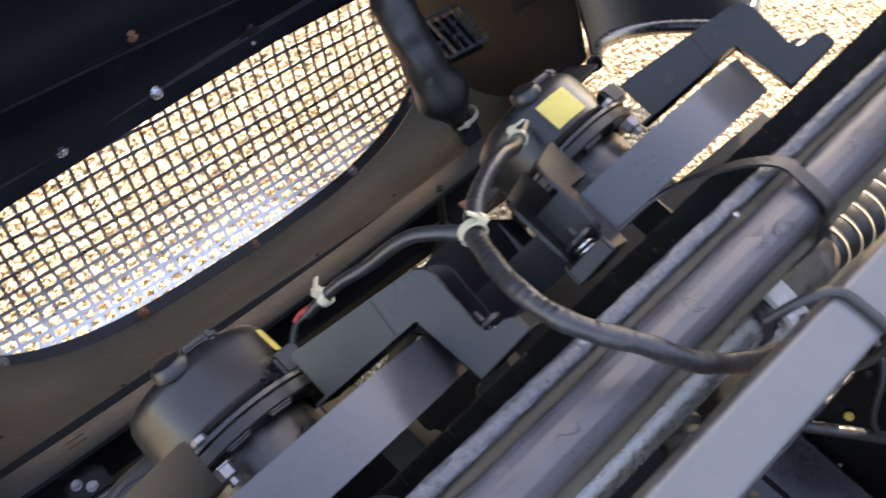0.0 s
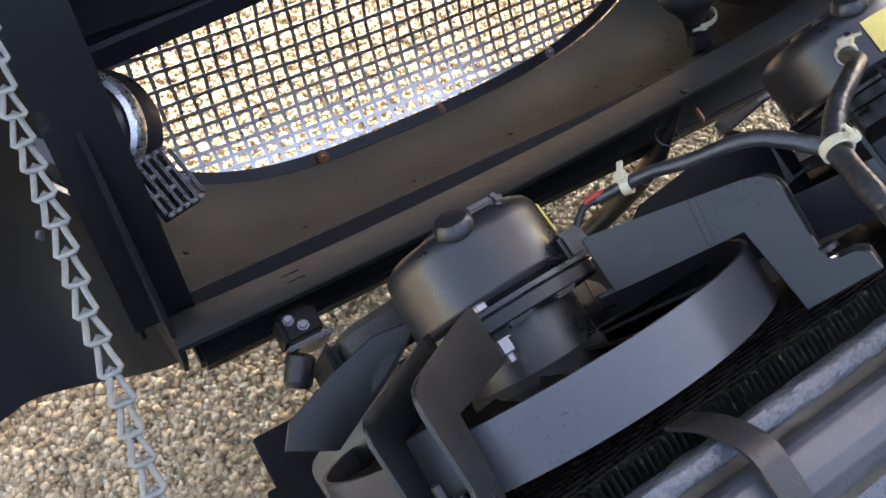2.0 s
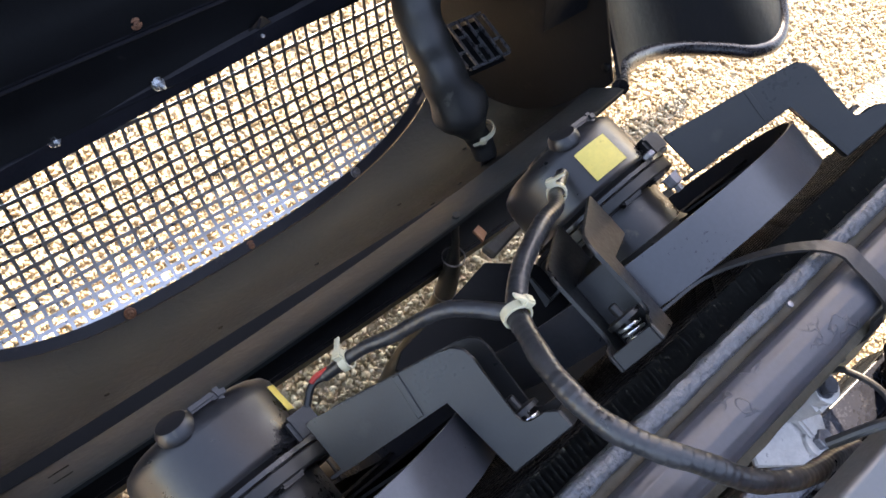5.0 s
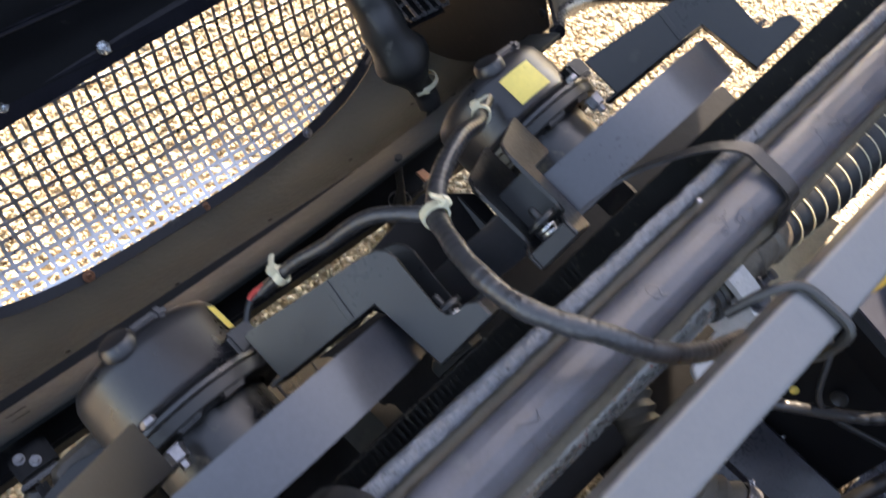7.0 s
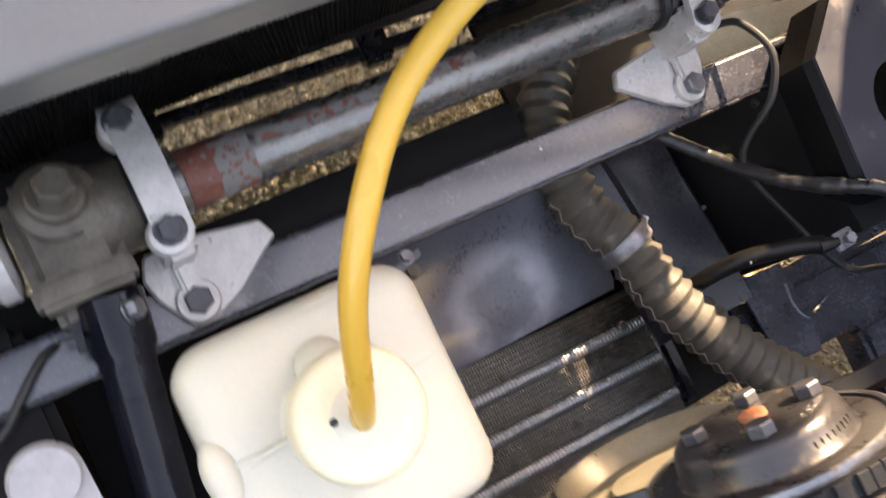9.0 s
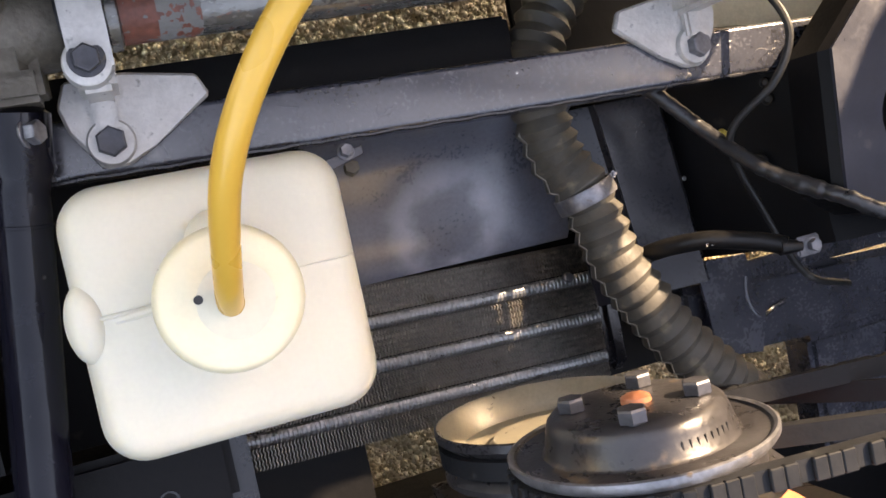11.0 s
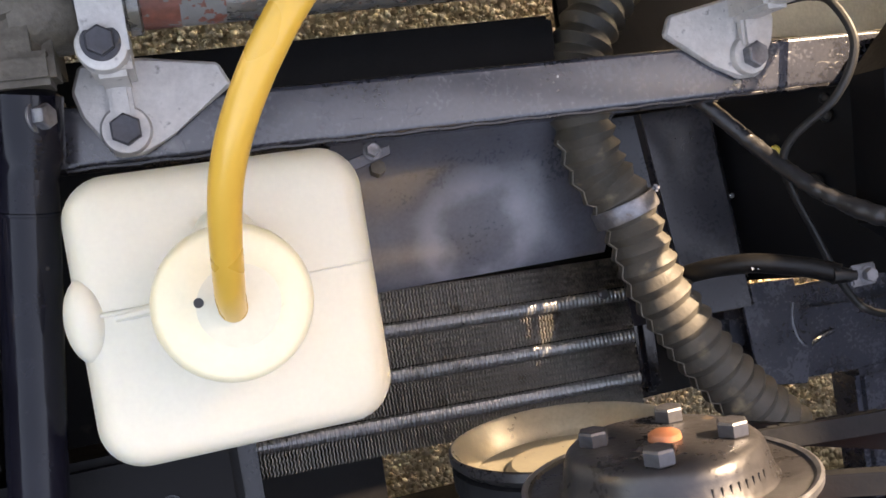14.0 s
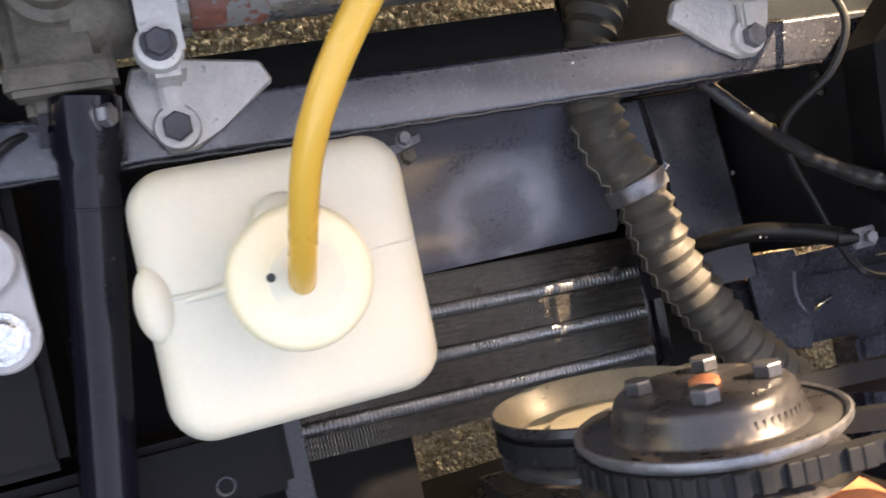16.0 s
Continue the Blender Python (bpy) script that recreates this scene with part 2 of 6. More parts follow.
CABLE_BLACK = material("cable_black", (0.007, 0.007, 0.0075), 0.42, ior=1.36, vary=0.3, scale=80, bump=0.15, bump_scale=400, dirt=(0.03, 0.028, 0.024), dirt_amount=0.10, dirt_scale=60)


def rubbed_panel(source, name, centre, radius, width, scuff):
    """A copy of a paint with a worn, cloudy arc rubbed into it by a turning part."""
    m = source.copy()
    m.name = name
    nt = m.node_tree
    n, link = nt.nodes, nt.links.new
    b = n["Principled BSDF"]
    before = b.inputs["Base Color"].links[0].from_socket
    geo = n.new("ShaderNodeNewGeometry")
    cloud = n.new("ShaderNodeTexNoise")
    cloud.inputs["Scale"].default_value, cloud.inputs["Detail"].default_value = 55, 7.0
    link(geo.outputs["Position"], cloud.inputs["Vector"])
    dist = n.new("ShaderNodeVectorMath")
    dist.operation = "DISTANCE"
    dist.inputs[1].default_value = centre
    link(geo.outputs["Position"], dist.inputs[0])
    wob = n.new("ShaderNodeMath")
    wob.operation = "MULTIPLY_ADD"
    wob.inputs[1].default_value = 0.020
    link(cloud.outputs["Fac"], wob.inputs[0])
    link(dist.outputs["Value"], wob.inputs[2])
    band = n.new("ShaderNodeMath")
    band.operation = "SUBTRACT"
    band.inputs[1].default_value = radius + 0.010
    link(wob.outputs[0], band.inputs[0])
    away = n.new("ShaderNodeMath")
    away.operation = "ABSOLUTE"
    link(band.outputs[0], away.inputs[0])
    near = n.new("ShaderNodeMapRange")
    near.interpolation_type = "SMOOTHSTEP"
    near.inputs["From Min"].default_value, near.inputs["From Max"].default_value = width, 0.0
    link(away.outputs[0], near.inputs["Value"])
    fade = n.new("ShaderNodeMath")
    fade.operation = "MULTIPLY"
    link(near.outputs["Result"], fade.inputs[0])
    link(cloud.outputs["Fac"], fade.inputs[1])
    mix = n.new("ShaderNodeMix")
    mix.data_type = "RGBA"
    link(fade.outputs[0], mix.inputs[0])
    link(before, mix.inputs[6])
    mix.inputs[7].default_value = (*scuff, 1)
    link(mix.outputs[2], b.inputs["Base Color"])
    return m


RUBBED_BLUE = rubbed_panel(PANEL_BLUE, "rubbed_side_panel", (0.024, -0.080, 0.203), 0.034, 0.016, (0.30, 0.31, 0.36))


def gravel_material(name, per_stone, warm=(1.0, 1.0, 1.0)):
    m = bpy.data.materials.new(name)
    m.use_nodes = True
    nt = m.node_tree
    n, link = nt.nodes, nt.links.new
    b = n["Principled BSDF"]
    b.inputs["Roughness"].default_value = 0.85
    ramp = n.new("ShaderNodeValToRGB")
    stops = [(0.0, (0.26, 0.195, 0.125)), (0.3, (0.43, 0.340, 0.225)), (0.6, (0.54, 0.445, 0.305)), (0.9, (0.61, 0.525, 0.385)), (1.0, (0.42, 0.36, 0.275))]
    stops = [(p, tuple(a * b for a, b in zip(c, warm))) for p, c in stops]
    cr = ramp.color_ramp
    cr.elements[0].color, cr.elements[1].color = (*stops[0][1], 1), (*stops[-1][1], 1)
    for p, c in stops[1:-1]:
        cr.elements.new(p).color = (*c, 1)
    co = n.new("ShaderNodeTexCoord")
    if per_stone:
        geo = n.new("ShaderNodeNewGeometry")
        link(geo.outputs["Random Per Island"], ramp.inputs["Fac"])
    else:
        v = n.new("ShaderNodeTexVoronoi")
        v.inputs["Scale"].default_value = 160
        link(co.outputs["Object"], v.inputs["Vector"])
        link(v.outputs["Color"], ramp.inputs["Fac"])
        bp = n.new("ShaderNodeBump")
        bp.inputs["Strength"].default_value, bp.inputs["Distance"].default_value, bp.invert = 1.0, 0.006, True
        link(v.outputs["Distance"], bp.inputs["Height"])
        link(bp.outputs["Normal"], b.inputs["Normal"])
    grain = n.new("ShaderNodeTexNoise")
    grain.inputs["Scale"].default_value = 900
    link(co.outputs["Object"], grain.inputs["Vector"])
    mul = n.new("ShaderNodeMix")
    mul.data_type, mul.blend_type = "RGBA", "OVERLAY"
    mul.inputs[0].default_value = 0.35
    link(ramp.outputs["Color"], mul.inputs[6])
    link(grain.outputs["Fac"], mul.inputs[7])
    link(mul.outputs[2], b.inputs["Base Color"])
    return m


GRAVEL_SHEET = gravel_material("gravel_bed", False)
GRAVEL_STONE = gravel_material("gravel_stones", True)
GRAVEL_CLODS = gravel_material("earthy_clods", True, (1.0, 0.90, 0.80))


# ---- building tools ----
def vec(p):
    return p if isinstance(p, Vector) else Vector(p)


def thing(name, at, label, category, group="", kind=""):
    """An Empty at the base of a thing; its parts are meshes under it."""
    ob = new(name)
    ob.empty_display_size = 0.02
    ob.location = at
    return tagged(ob, label, category, group, kind)


def base_of(ob):
    p = Vector((0, 0, 0))
    while ob:
        p += ob.location
        ob = ob.parent
    return p


def finish(bm, name, mat, smooth=35.0):
    bmesh.ops.recalc_face_normals(bm, faces=bm.faces)
    me = bpy.data.meshes.new(name)
    bm.to_mesh(me)
    bm.free()
    me.materials.append(mat)
    if smooth:
        for p in me.polygons:
            p.use_smooth = True
        me.set_sharp_from_angle(angle=radians(smooth))
    return me


def part(name, bm, mat, parent, label="", smooth=35.0):
    """Links a bmesh, given in world places, as one mesh under a thing or a part."""
    o = base_of(parent)
    for v in bm.verts:
        v.co -= o
    ob = new(name, finish(bm, name, mat, smooth))
    ob.parent = parent
    if label:
        ob["label"] = label
    return ob


def solo(name, bm, mat, label, category, at=None, group="", kind="", smooth=35.0):
    """A thing that is one mesh."""
    lo = Vector([min(v.co[k] for v in bm.verts) for k in range(3)])
    hi = Vector([max(v.co[k] for v in bm.verts) for k in range(3)])
    o = vec(at) if at else Vector(((lo.x + hi.x) / 2, (lo.y + hi.y) / 2, lo.z))
    for v in bm.verts:
        v.co -= o
    ob = new(name, finish(bm, name, mat, smooth))
    ob.location = o
    return tagged(ob, label, category, group, kind)


def bevelled(bm, geom_faces, width, segments=2):
    if width:
        edges = {e for f in geom_faces for e in f.edges}
        bmesh.ops.bevel(bm, geom=list(edges), offset=width, segments=segments, affect="EDGES", clamp_overlap=True)


def box(bm, lo, hi, bevel=0.0015, turn=None, segments=2):
    """A block between two corners, with rounded edges; turn: a matrix about its middle."""
    lo, hi = vec(lo), vec(hi)
    mid, size = (lo + hi) / 2, hi - lo
    m = Matrix.Translation(mid) @ (turn.to_4x4() if turn else Matrix()) @ Matrix.Diagonal((*size, 1))
    made = bmesh.ops.create_cube(bm, size=1.0, matrix=m)["verts"]
    faces = {f for v in made for f in v.link_faces}
    bevelled(bm, faces, min(bevel, min(abs(s) for s in size) * 0.45), segments)
    return bm


def basis(axis):
    """Two directions across an axis."""
    a = vec(axis).normalized()
    side = Vector((0, 0, 1)) if abs(a.z) < 0.9 else Vector((1, 0, 0))
    u = side.cross(a).normalized()
    return a, u, a.cross(u)


def lathe(bm, base, axis, profile, seg=32, squash=1.0, closed=True):
    """Turns (distance along axis, radius) pairs round an axis."""
    a, u, w = basis(axis)
    base = vec(base)
    rings = []
    for d, r in profile:
        if r <= 1e-6:
            rings.append([bm.verts.new(base + a * d)])
        else:
            rings.append([bm.verts.new(base + a * d + (u * math.cos(t) + w * (math.sin(t) * squash)) * r)
                          for t in (2 * math.pi * k / seg for k in range(seg))])
    for p, q in zip(rings, rings[1:]):
        for k in range(seg):
            j = (k + 1) % seg
            if len(p) == 1 and len(q) == 1:
                continue
            if len(p) == 1:
                bm.faces.new((p[0], q[j], q[k]))
            elif len(q) == 1:
                bm.faces.new((p[k], p[j], q[0]))
            else:
                bm.faces.new((p[k], p[j], q[j], q[k]))
    if closed:
        for ring in (rings[0], rings[-1]):
            if len(ring) > 1:
                bm.faces.new(ring)
    return bm


def rod(bm, a, b, r, seg=20, r2=None, bevel=0.0008):
    a, b = vec(a), vec(b)
    d = (b - a).length
    r2 = r if r2 is None else r2
    e = min(bevel, r * 0.4, d * 0.3)
    return lathe(bm, a, b - a, [(0, r - e), (e, r), (d - e, r2), (d, r2 - e)], seg)


def smooth_path(points, steps=8):
    """A Catmull-Rom curve through points."""
    p = [vec(q) for q in points]
    p = [p[0] * 2 - p[1]] + p + [p[-1] * 2 - p[-2]]
    out = []
    for i in range(1, len(p) - 2):
        for k in range(steps):
            t = k / steps
            a, b, c, d = p[i - 1], p[i], p[i + 1], p[i + 2]
            out.append(0.5 * ((2 * b) + (c - a) * t + (2 * a - 5 * b + 4 * c - d) * t * t + (3 * b - a - 3 * c + d) * t ** 3))
    return out + [p[-2]]


def sweep(bm, path, radius, seg=12, flat=None, ends=True):
    """A tube along a path; radius: a number or a function of (share of the way, metres along). flat: (width, thickness) for a strap."""
    rings, length = [], 0.0
    total = sum((b - a).length for a, b in zip(path, path[1:]))
    u = None
    for i, p in enumerate(path):
        d = (path[min(i + 1, len(path) - 1)] - path[max(i - 1, 0)]).normalized()
        if i:
            length += (p - path[i - 1]).length
        if u is None:
            _, u, _ = basis(d)
        u = (u - d * u.dot(d)).normalized()
        w = d.cross(u)
        r = radius(length / total, length) if callable(radius) else radius
        rings.append([bm.verts.new(p + (u * math.cos(t) + w * math.sin(t)) * r) for t in (2 * math.pi * k / seg for k in range(seg))])
    for a, b in zip(rings, rings[1:]):
        for k in range(seg):
            j = (k + 1) % seg
            bm.faces.new((a[k], a[j], b[j], b[k]))
    if ends:
        bm.faces.new(rings[0])
        bm.faces.new(rings[-1])
    return bm


def strap(bm, path, across, width, thick):
    """A flat band along a path; across: the direction of its width."""
    across = vec(across).normalized()
    rings = []
    for i, p in enumerate(path):
        d = (path[min(i + 1, len(path) - 1)] - path[max(i - 1, 0)]).normalized()
        n = d.cross(across).normalized()
        rings.append([bm.verts.new(p + across * (sx * width / 2) + n * (sn * thick / 2)) for sx, sn in ((-1, -1), (1, -1), (1, 1), (-1, 1))])
    for a, b in zip(rings, rings[1:]):
        for k in range(4):
            j = (k + 1) % 4
            bm.faces.new((a[k], a[j], b[j], b[k]))
    bm.faces.new(rings[0])
    bm.faces.new(rings[-1])
    return bm


def plate(bm, outline, normal, thick, bevel=0.0006):
    """A flat sheet with a polygon outline (world places), thickened along normal."""
    n = vec(normal).normalized() * thick
    bottom = [bm.verts.new(vec(p)) for p in outline]
    top = [bm.verts.new(vec(p) + n) for p in outline]
    faces = [bm.faces.new(bottom), bm.faces.new(top)]
    for k in range(len(outline)):
        j = (k + 1) % len(outline)
        faces.append(bm.faces.new((bottom[k], bottom[j], top[j], top[k])))
    bevelled(bm, faces, min(bevel, thick * 0.4), 1)
    return bm


def sheet(bm, rows, thick, closed=False):
    """A curved sheet through a grid of places, with thickness along -normal."""
    g = [[bm.verts.new(vec(p)) for p in row] for row in rows]
    for a, b in zip(g, g[1:]):
        for k in range(len(a) - 1):
            bm.faces.new((a[k], a[k + 1], b[k + 1], b[k]))
    bmesh.ops.recalc_face_normals(bm, faces=bm.faces)
    if thick:
        bmesh.ops.solidify(bm, geom=list(bm.faces), thickness=thick)
    return bm


def bolt(name, at, axis, size, mat, label, group="", washer=True, shank=0.006, socket=False, category="bolt", parent=None):
    """A hexagon-headed bolt with its washer, seated at a place; size: across the flats."""
    t = parent or thing(name, at, label, category, group)
    a = vec(axis).normalized()
    at = vec(at)
    h = 0.0
    if washer:
        bm = lathe(bmesh.new(), at, a, [(0, size * 0.35), (0, size * 0.72), (size * 0.10, size * 0.74), (size * 0.13, size * 0.70), (size * 0.13, size * 0.35)], 28, closed=False)
        part("washer", bm, mat, t)
        h = size * 0.13
    r = size / math.sqrt(3)
    bm = lathe(bmesh.new(), at + a * h, a, [(0, r * 0.93), (size * 0.06, r), (size * 0.46, r), (size * 0.54, r * 0.93), (size * 0.56, r * 0.84), (size * 0.54, r * 0.55), (size * 0.54, 0)], 6)
    part("head", bm, mat, t, smooth=20)
    bm = rod(bmesh.new(), at - a * shank, at + a * (h + size * 0.1), size * 0.3, 12)
    part("shank", bm, mat, t)
    return t


# ---- ground: a gravel yard ----
bm = bmesh.new()
bmesh.ops.create_grid(bm, x_segments=60, y_segments=60, size=60.0)
ground = new("ground", finish(bm, "ground", GRAVEL_SHEET))
ground.location = (0, 0, -0.004)
tagged(ground, "tan gravel yard under the car, dry and sunlit in places", "ground", kind="structure")


def scatter_gravel(count, x0, x1, y0, y1, smallest, largest, seed, mat=GRAVEL_STONE, lab="loose tan and grey gravel chips lying on the yard"):
    """Loose chips, each a squashed and skewed ten-sided lump, in one mesh."""
    rng = np.random.default_rng(seed)
    phi = (1 + 5 ** 0.5) / 2
    ico = np.array([(-1, phi, 0), (1, phi, 0), (-1, -phi, 0), (1, -phi, 0), (0, -1, phi), (0, 1, phi), (0, -1, -phi), (0, 1, -phi),
                    (phi, 0, -1), (phi, 0, 1), (-phi, 0, -1), (-phi, 0, 1)], float)
    ico /= np.linalg.norm(ico[0])
    tri = np.array([(0, 11, 5), (0, 5, 1), (0, 1, 7), (0, 7, 10), (0, 10, 11), (1, 5, 9), (5, 11, 4), (11, 10, 2), (10, 7, 6), (7, 1, 8),
                    (3, 9, 4), (3, 4, 2), (3, 2, 6), (3, 6, 8), (3, 8, 9), (4, 9, 5), (2, 4, 11), (6, 2, 10), (8, 6, 7), (9, 8, 1)])
    size = smallest + (largest - smallest) * rng.random(count) ** 2.2
    squash = 0.55 + 0.5 * rng.random((count, 3))
    lumps = ico[None] * squash[:, None] * (1 + 0.62 * (rng.random((count, 12, 1)) - 0.5))
    axis = rng.normal(size=(count, 3))
    axis /= np.linalg.norm(axis, axis=1)[:, None]
    ang = rng.random(count) * 2 * np.pi
    c, s = np.cos(ang)[:, None, None], np.sin(ang)[:, None, None]
    cross = np.cross(axis[:, None], lumps)
    dot = (axis[:, None] * lumps).sum(-1, keepdims=True)
    lumps = lumps * c + cross * s + axis[:, None] * dot * (1 - c)
    where = np.stack([x0 + (x1 - x0) * rng.random(count), y0 + (y1 - y0) * rng.random(count), size * (0.1 + 0.5 * rng.random(count)) - 0.003], 1)
    verts = (lumps * size[:, None, None] + where[:, None]).reshape(-1, 3)
    faces = (tri[None] + 12 * np.arange(count)[:, None, None]).reshape(-1, 3)
    me = bpy.data.meshes.new("gravel_chips")
    me.vertices.add(len(verts))
    me.vertices.foreach_set("co", verts.ravel())
    me.loops.add(faces.size)
    me.loops.foreach_set("vertex_index", faces.ravel().astype(np.int32))
    me.polygons.add(len(faces))
    me.polygons.foreach_set("loop_start", np.arange(0, faces.size, 3, dtype=np.int32))
    me.update(calc_edges=True)
    me.materials.append(mat)
    return tagged(new("gravel_chips", me), lab, "gravel", kind="stuff")


scatter_gravel(95000, -0.75, 1.25, 0.18, 1.0, 0.0018, 0.0044, 3)
scatter_gravel(26000, -0.66, -0.20, 0.14, 0.42, 0.0022, 0.0052, 5, GRAVEL_CLODS, "loose brown earthy clods and chips beside the nose")
scatter_gravel(45000, -0.40, 0.60, -0.35, 0.18, 0.0014, 0.0034, 4)


# ---- the tilted nose of the car: inside faces of its bodywork ----
NOSE_L, NOSE_R = -0.312, 0.262
MESH_MID, MESH_HALF, MESH_RIGHT = -0.045, 0.252, 0.330


def grille_at(x, v):
    """A place on the curved grille opening; v runs from its near rim to its far rim."""
    bow = 0.010 * ((x - MESH_MID) / MESH_HALF) ** 2
    return Vector((x, 0.405 + 0.132 * v + bow * (1 - v), 0.080 + 0.050 * v + 0.085 * max(0.0, v) ** 2.8))


def far_rim(x):
    return 0.903 + 0.27 * x - 0.25 * x * x


def near_rim(x):
    """The share v at which the opening begins, for an x: it closes in a round at both ends."""
    d = min(1.0, (x - MESH_MID) / MESH_RIGHT if x > MESH_MID else (MESH_MID - x) / MESH_HALF)
    return min(far_rim(x), 0.084 + 0.92 * (1.0 - (1.0 - d ** 3.4) ** (1 / 2.4)))


def lip_at(x):
    bow = 0.0095 * (1.0 - ((x + 0.025) / 0.287) ** 2)
    return Vector((x, 0.283 + 0.045 * x - bow, 0.300 - 0.02 * x))


xs_nose = [NOSE_L + (NOSE_R - NOSE_L) * k / 70 for k in range(71)]
rows = []
for x in xs_nose:
    a, b = lip_at(x), grille_at(x, near_rim(x))
    knee = a + Vector((0, 0.025, -0.031))
    mid = Vector((x, a.y + 0.052, 0.55 * b.z + 0.45 * a.z - 0.055))
    row = [a, a + Vector((0, 0.004, -0.004)), knee]
    for k in range(1, 13):
        t = k / 12
        row.append(knee * (1 - t) ** 2 + mid * (2 * t * (1 - t)) + (b + Vector((0, -0.013, 0.006))) * t * t)
    rows.append(row)
bm = sheet(bmesh.new(), rows, 0.003)
nose = thing("nose_undertray", (0, 0.34, 0.05), "dull black inner skin of the tilted car nose below the grille", "body panel")
part("skin", bm, NOSE_INSIDE, nose, smooth=50)
flange = [[r[0] + Vector((0, 0.0006, 0.0018)), r[1] + Vector((0, 0.0012, 0.0016)), r[1].lerp(r[2], 0.45) + Vector((0, 0.0014, 0.0012)), r[1].lerp(r[2], 0.9) + Vector((0, 0.0014, 0.0010))] for r in rows]
part("lip_flange", sheet(bmesh.new(), flange, 0.0015), LIT_LIP_PAINT, nose, "dusty folded lip, painted paler as if lit", smooth=15)
for y in (0.2772, 0.2835):
    lip = lip_at(-0.237)
    z = lip.z - 0.004 - (y - lip.y - 0.004) * 27 / 21
    lean = Euler((radians(-52), 0, 0)).to_matrix()
    part("drain_slot", box(bmesh.new(), (-0.244, y - 0.0015, z - 0.0010), (-0.230, y + 0.0015, z + 0.0022), 0.0008, lean), FIN_BLACK, nose)
# rows of rivets along the skin
bm0 = lathe(bmesh.new(), (0, 0, 0), (0, 0, 1), [(0, 0.0024), (0.0008, 0.0022), (0.0012, 0.001), (0.0012, 0)], 10)
rivet_mesh = finish(bm0, "rivet", NOSE_DARK)
for k in range(17):
    x = -0.275 + k * 0.032
    for row_at, jitter in ((5, 0.0), (9, 0.006)):
        i = min(69, max(0, int((x + jitter - NOSE_L) / (NOSE_R - NOSE_L) * 70)))
        p, q, s = rows[i][row_at], rows[i][row_at + 1], rows[i + 1][row_at]
        if row_at == 9 and k % 3:
            continue
        n = (q - p).cross(s - p).normalized()
        n = n if n.z > 0 else -n
        rv = new("rivet", rivet_mesh)
        rv.parent = nose
        rv.matrix_basis = Matrix.Translation(p - base_of(nose) + n * 0.0002) @ n.to_track_quat("Z", "Y").to_matrix().to_4x4()

# the grille: rim, wires, fixings
grille = thing("nose_grille", (MESH_MID, 0.47, 0.07), "silver wire mesh grille in a black rim inside the nose", "grille")
count = 96
ends = [MESH_MID - MESH_HALF + (MESH_HALF + MESH_RIGHT) * (0.5 - 0.5 * math.cos(math.pi * k / count)) for k in range(count + 1)]
near = [grille_at(x, near_rim(x)) for x in ends]
far = [grille_at(x, far_rim(x)) for x in reversed(ends)][1:-1]
loop = near + far
ring_rows = []
for i, p in enumerate(loop):
    d = (loop[(i + 1) % len(loop)] - loop[i - 1]).normalized()
    up = Vector((0, -0.45, 0.9)).normalized() if i < len(near) else Vector((0, -0.75, 0.6)).normalized()
    out = d.cross(up).normalized()
    w = 0.011 if i < len(near) else 0.019
    ring_rows.append([p - out * 0.001 + up * 0.003, p + out * w * 0.8 + up * 0.005, p + out * w + up * 0.002, p + out * w - up * 0.004, p - out * 0.001 - up * 0.003])
bm = bmesh.new()
g = [[bm.verts.new(p) for p in row] for row in ring_rows]
g.append(g[0])
for a, b in zip(g, g[1:]):
    for k in range(5):
        bm.faces.new((a[k], a[(k + 1) % 5], b[(k + 1) % 5], b[k]))
part("rim", bm, RIM_PAINT, grille, "black rim with rusty edge")
PITCH = 0.0133
STRIP = 0.0033


def strip_part(points, name, lift):
    """A flat pressed strip that lies in the grille's face, with softened edges."""
    bm = bmesh.new()
    rings = []
    for i, p in enumerate(points):
        d = (points[min(i + 1, len(points) - 1)] - points[max(i - 1, 0)]).normalized()
        v = (p.y - 0.405) / 0.132
        face = Vector((0, -(0.050 + 0.238 * max(0.0, v) ** 1.8), 0.132)).normalized()
        side = d.cross(face).normalized()
        n = side.cross(d)
        n = n if n.z > 0 else -n
        h = STRIP / 2
        rings.append([bm.verts.new(p + side * a + n * (b + lift)) for a, b in ((-h, 0.0006), (h, 0.0006), (h, -0.0006), (-h, -0.0006))])
    for a, b in zip(rings, rings[1:]):
        for k in range(4):
            bm.faces.new((a[k], a[(k + 1) % 4], b[(k + 1) % 4], b[k]))
    part(name, bm, MESH_WIRE, grille, smooth=30)


n_wire = int((MESH_HALF + MESH_RIGHT) / PITCH)
for k in range(n_wire):
    x = MESH_MID - MESH_HALF + (k + 0.7) * PITCH
    v0, v1 = near_rim(x), far_rim(x)
    if v0 > v1 - 0.03:
        continue
    strip_part([grille_at(x + 0.0006 * math.sin(s * 0.9 + k * 2.1), v0 - 0.01 + (v1 + 0.02 - v0) * s / 18) for s in range(19)], "cross_strip", 0.0)
for j in range(12):
    v = 0.086 + 0.0690 * (j + 0.4)
    inside = [x for x in (MESH_MID - MESH_HALF + (MESH_HALF + MESH_RIGHT) * k / 110 for k in range(111)) if near_rim(x) < v + 0.012 and v < far_rim(x)]
    if len(inside) > 2:
        strip_part([grille_at(x, v + 0.003 * math.sin(x * 31 + j)) for x in inside], "long_strip", 0.0004)


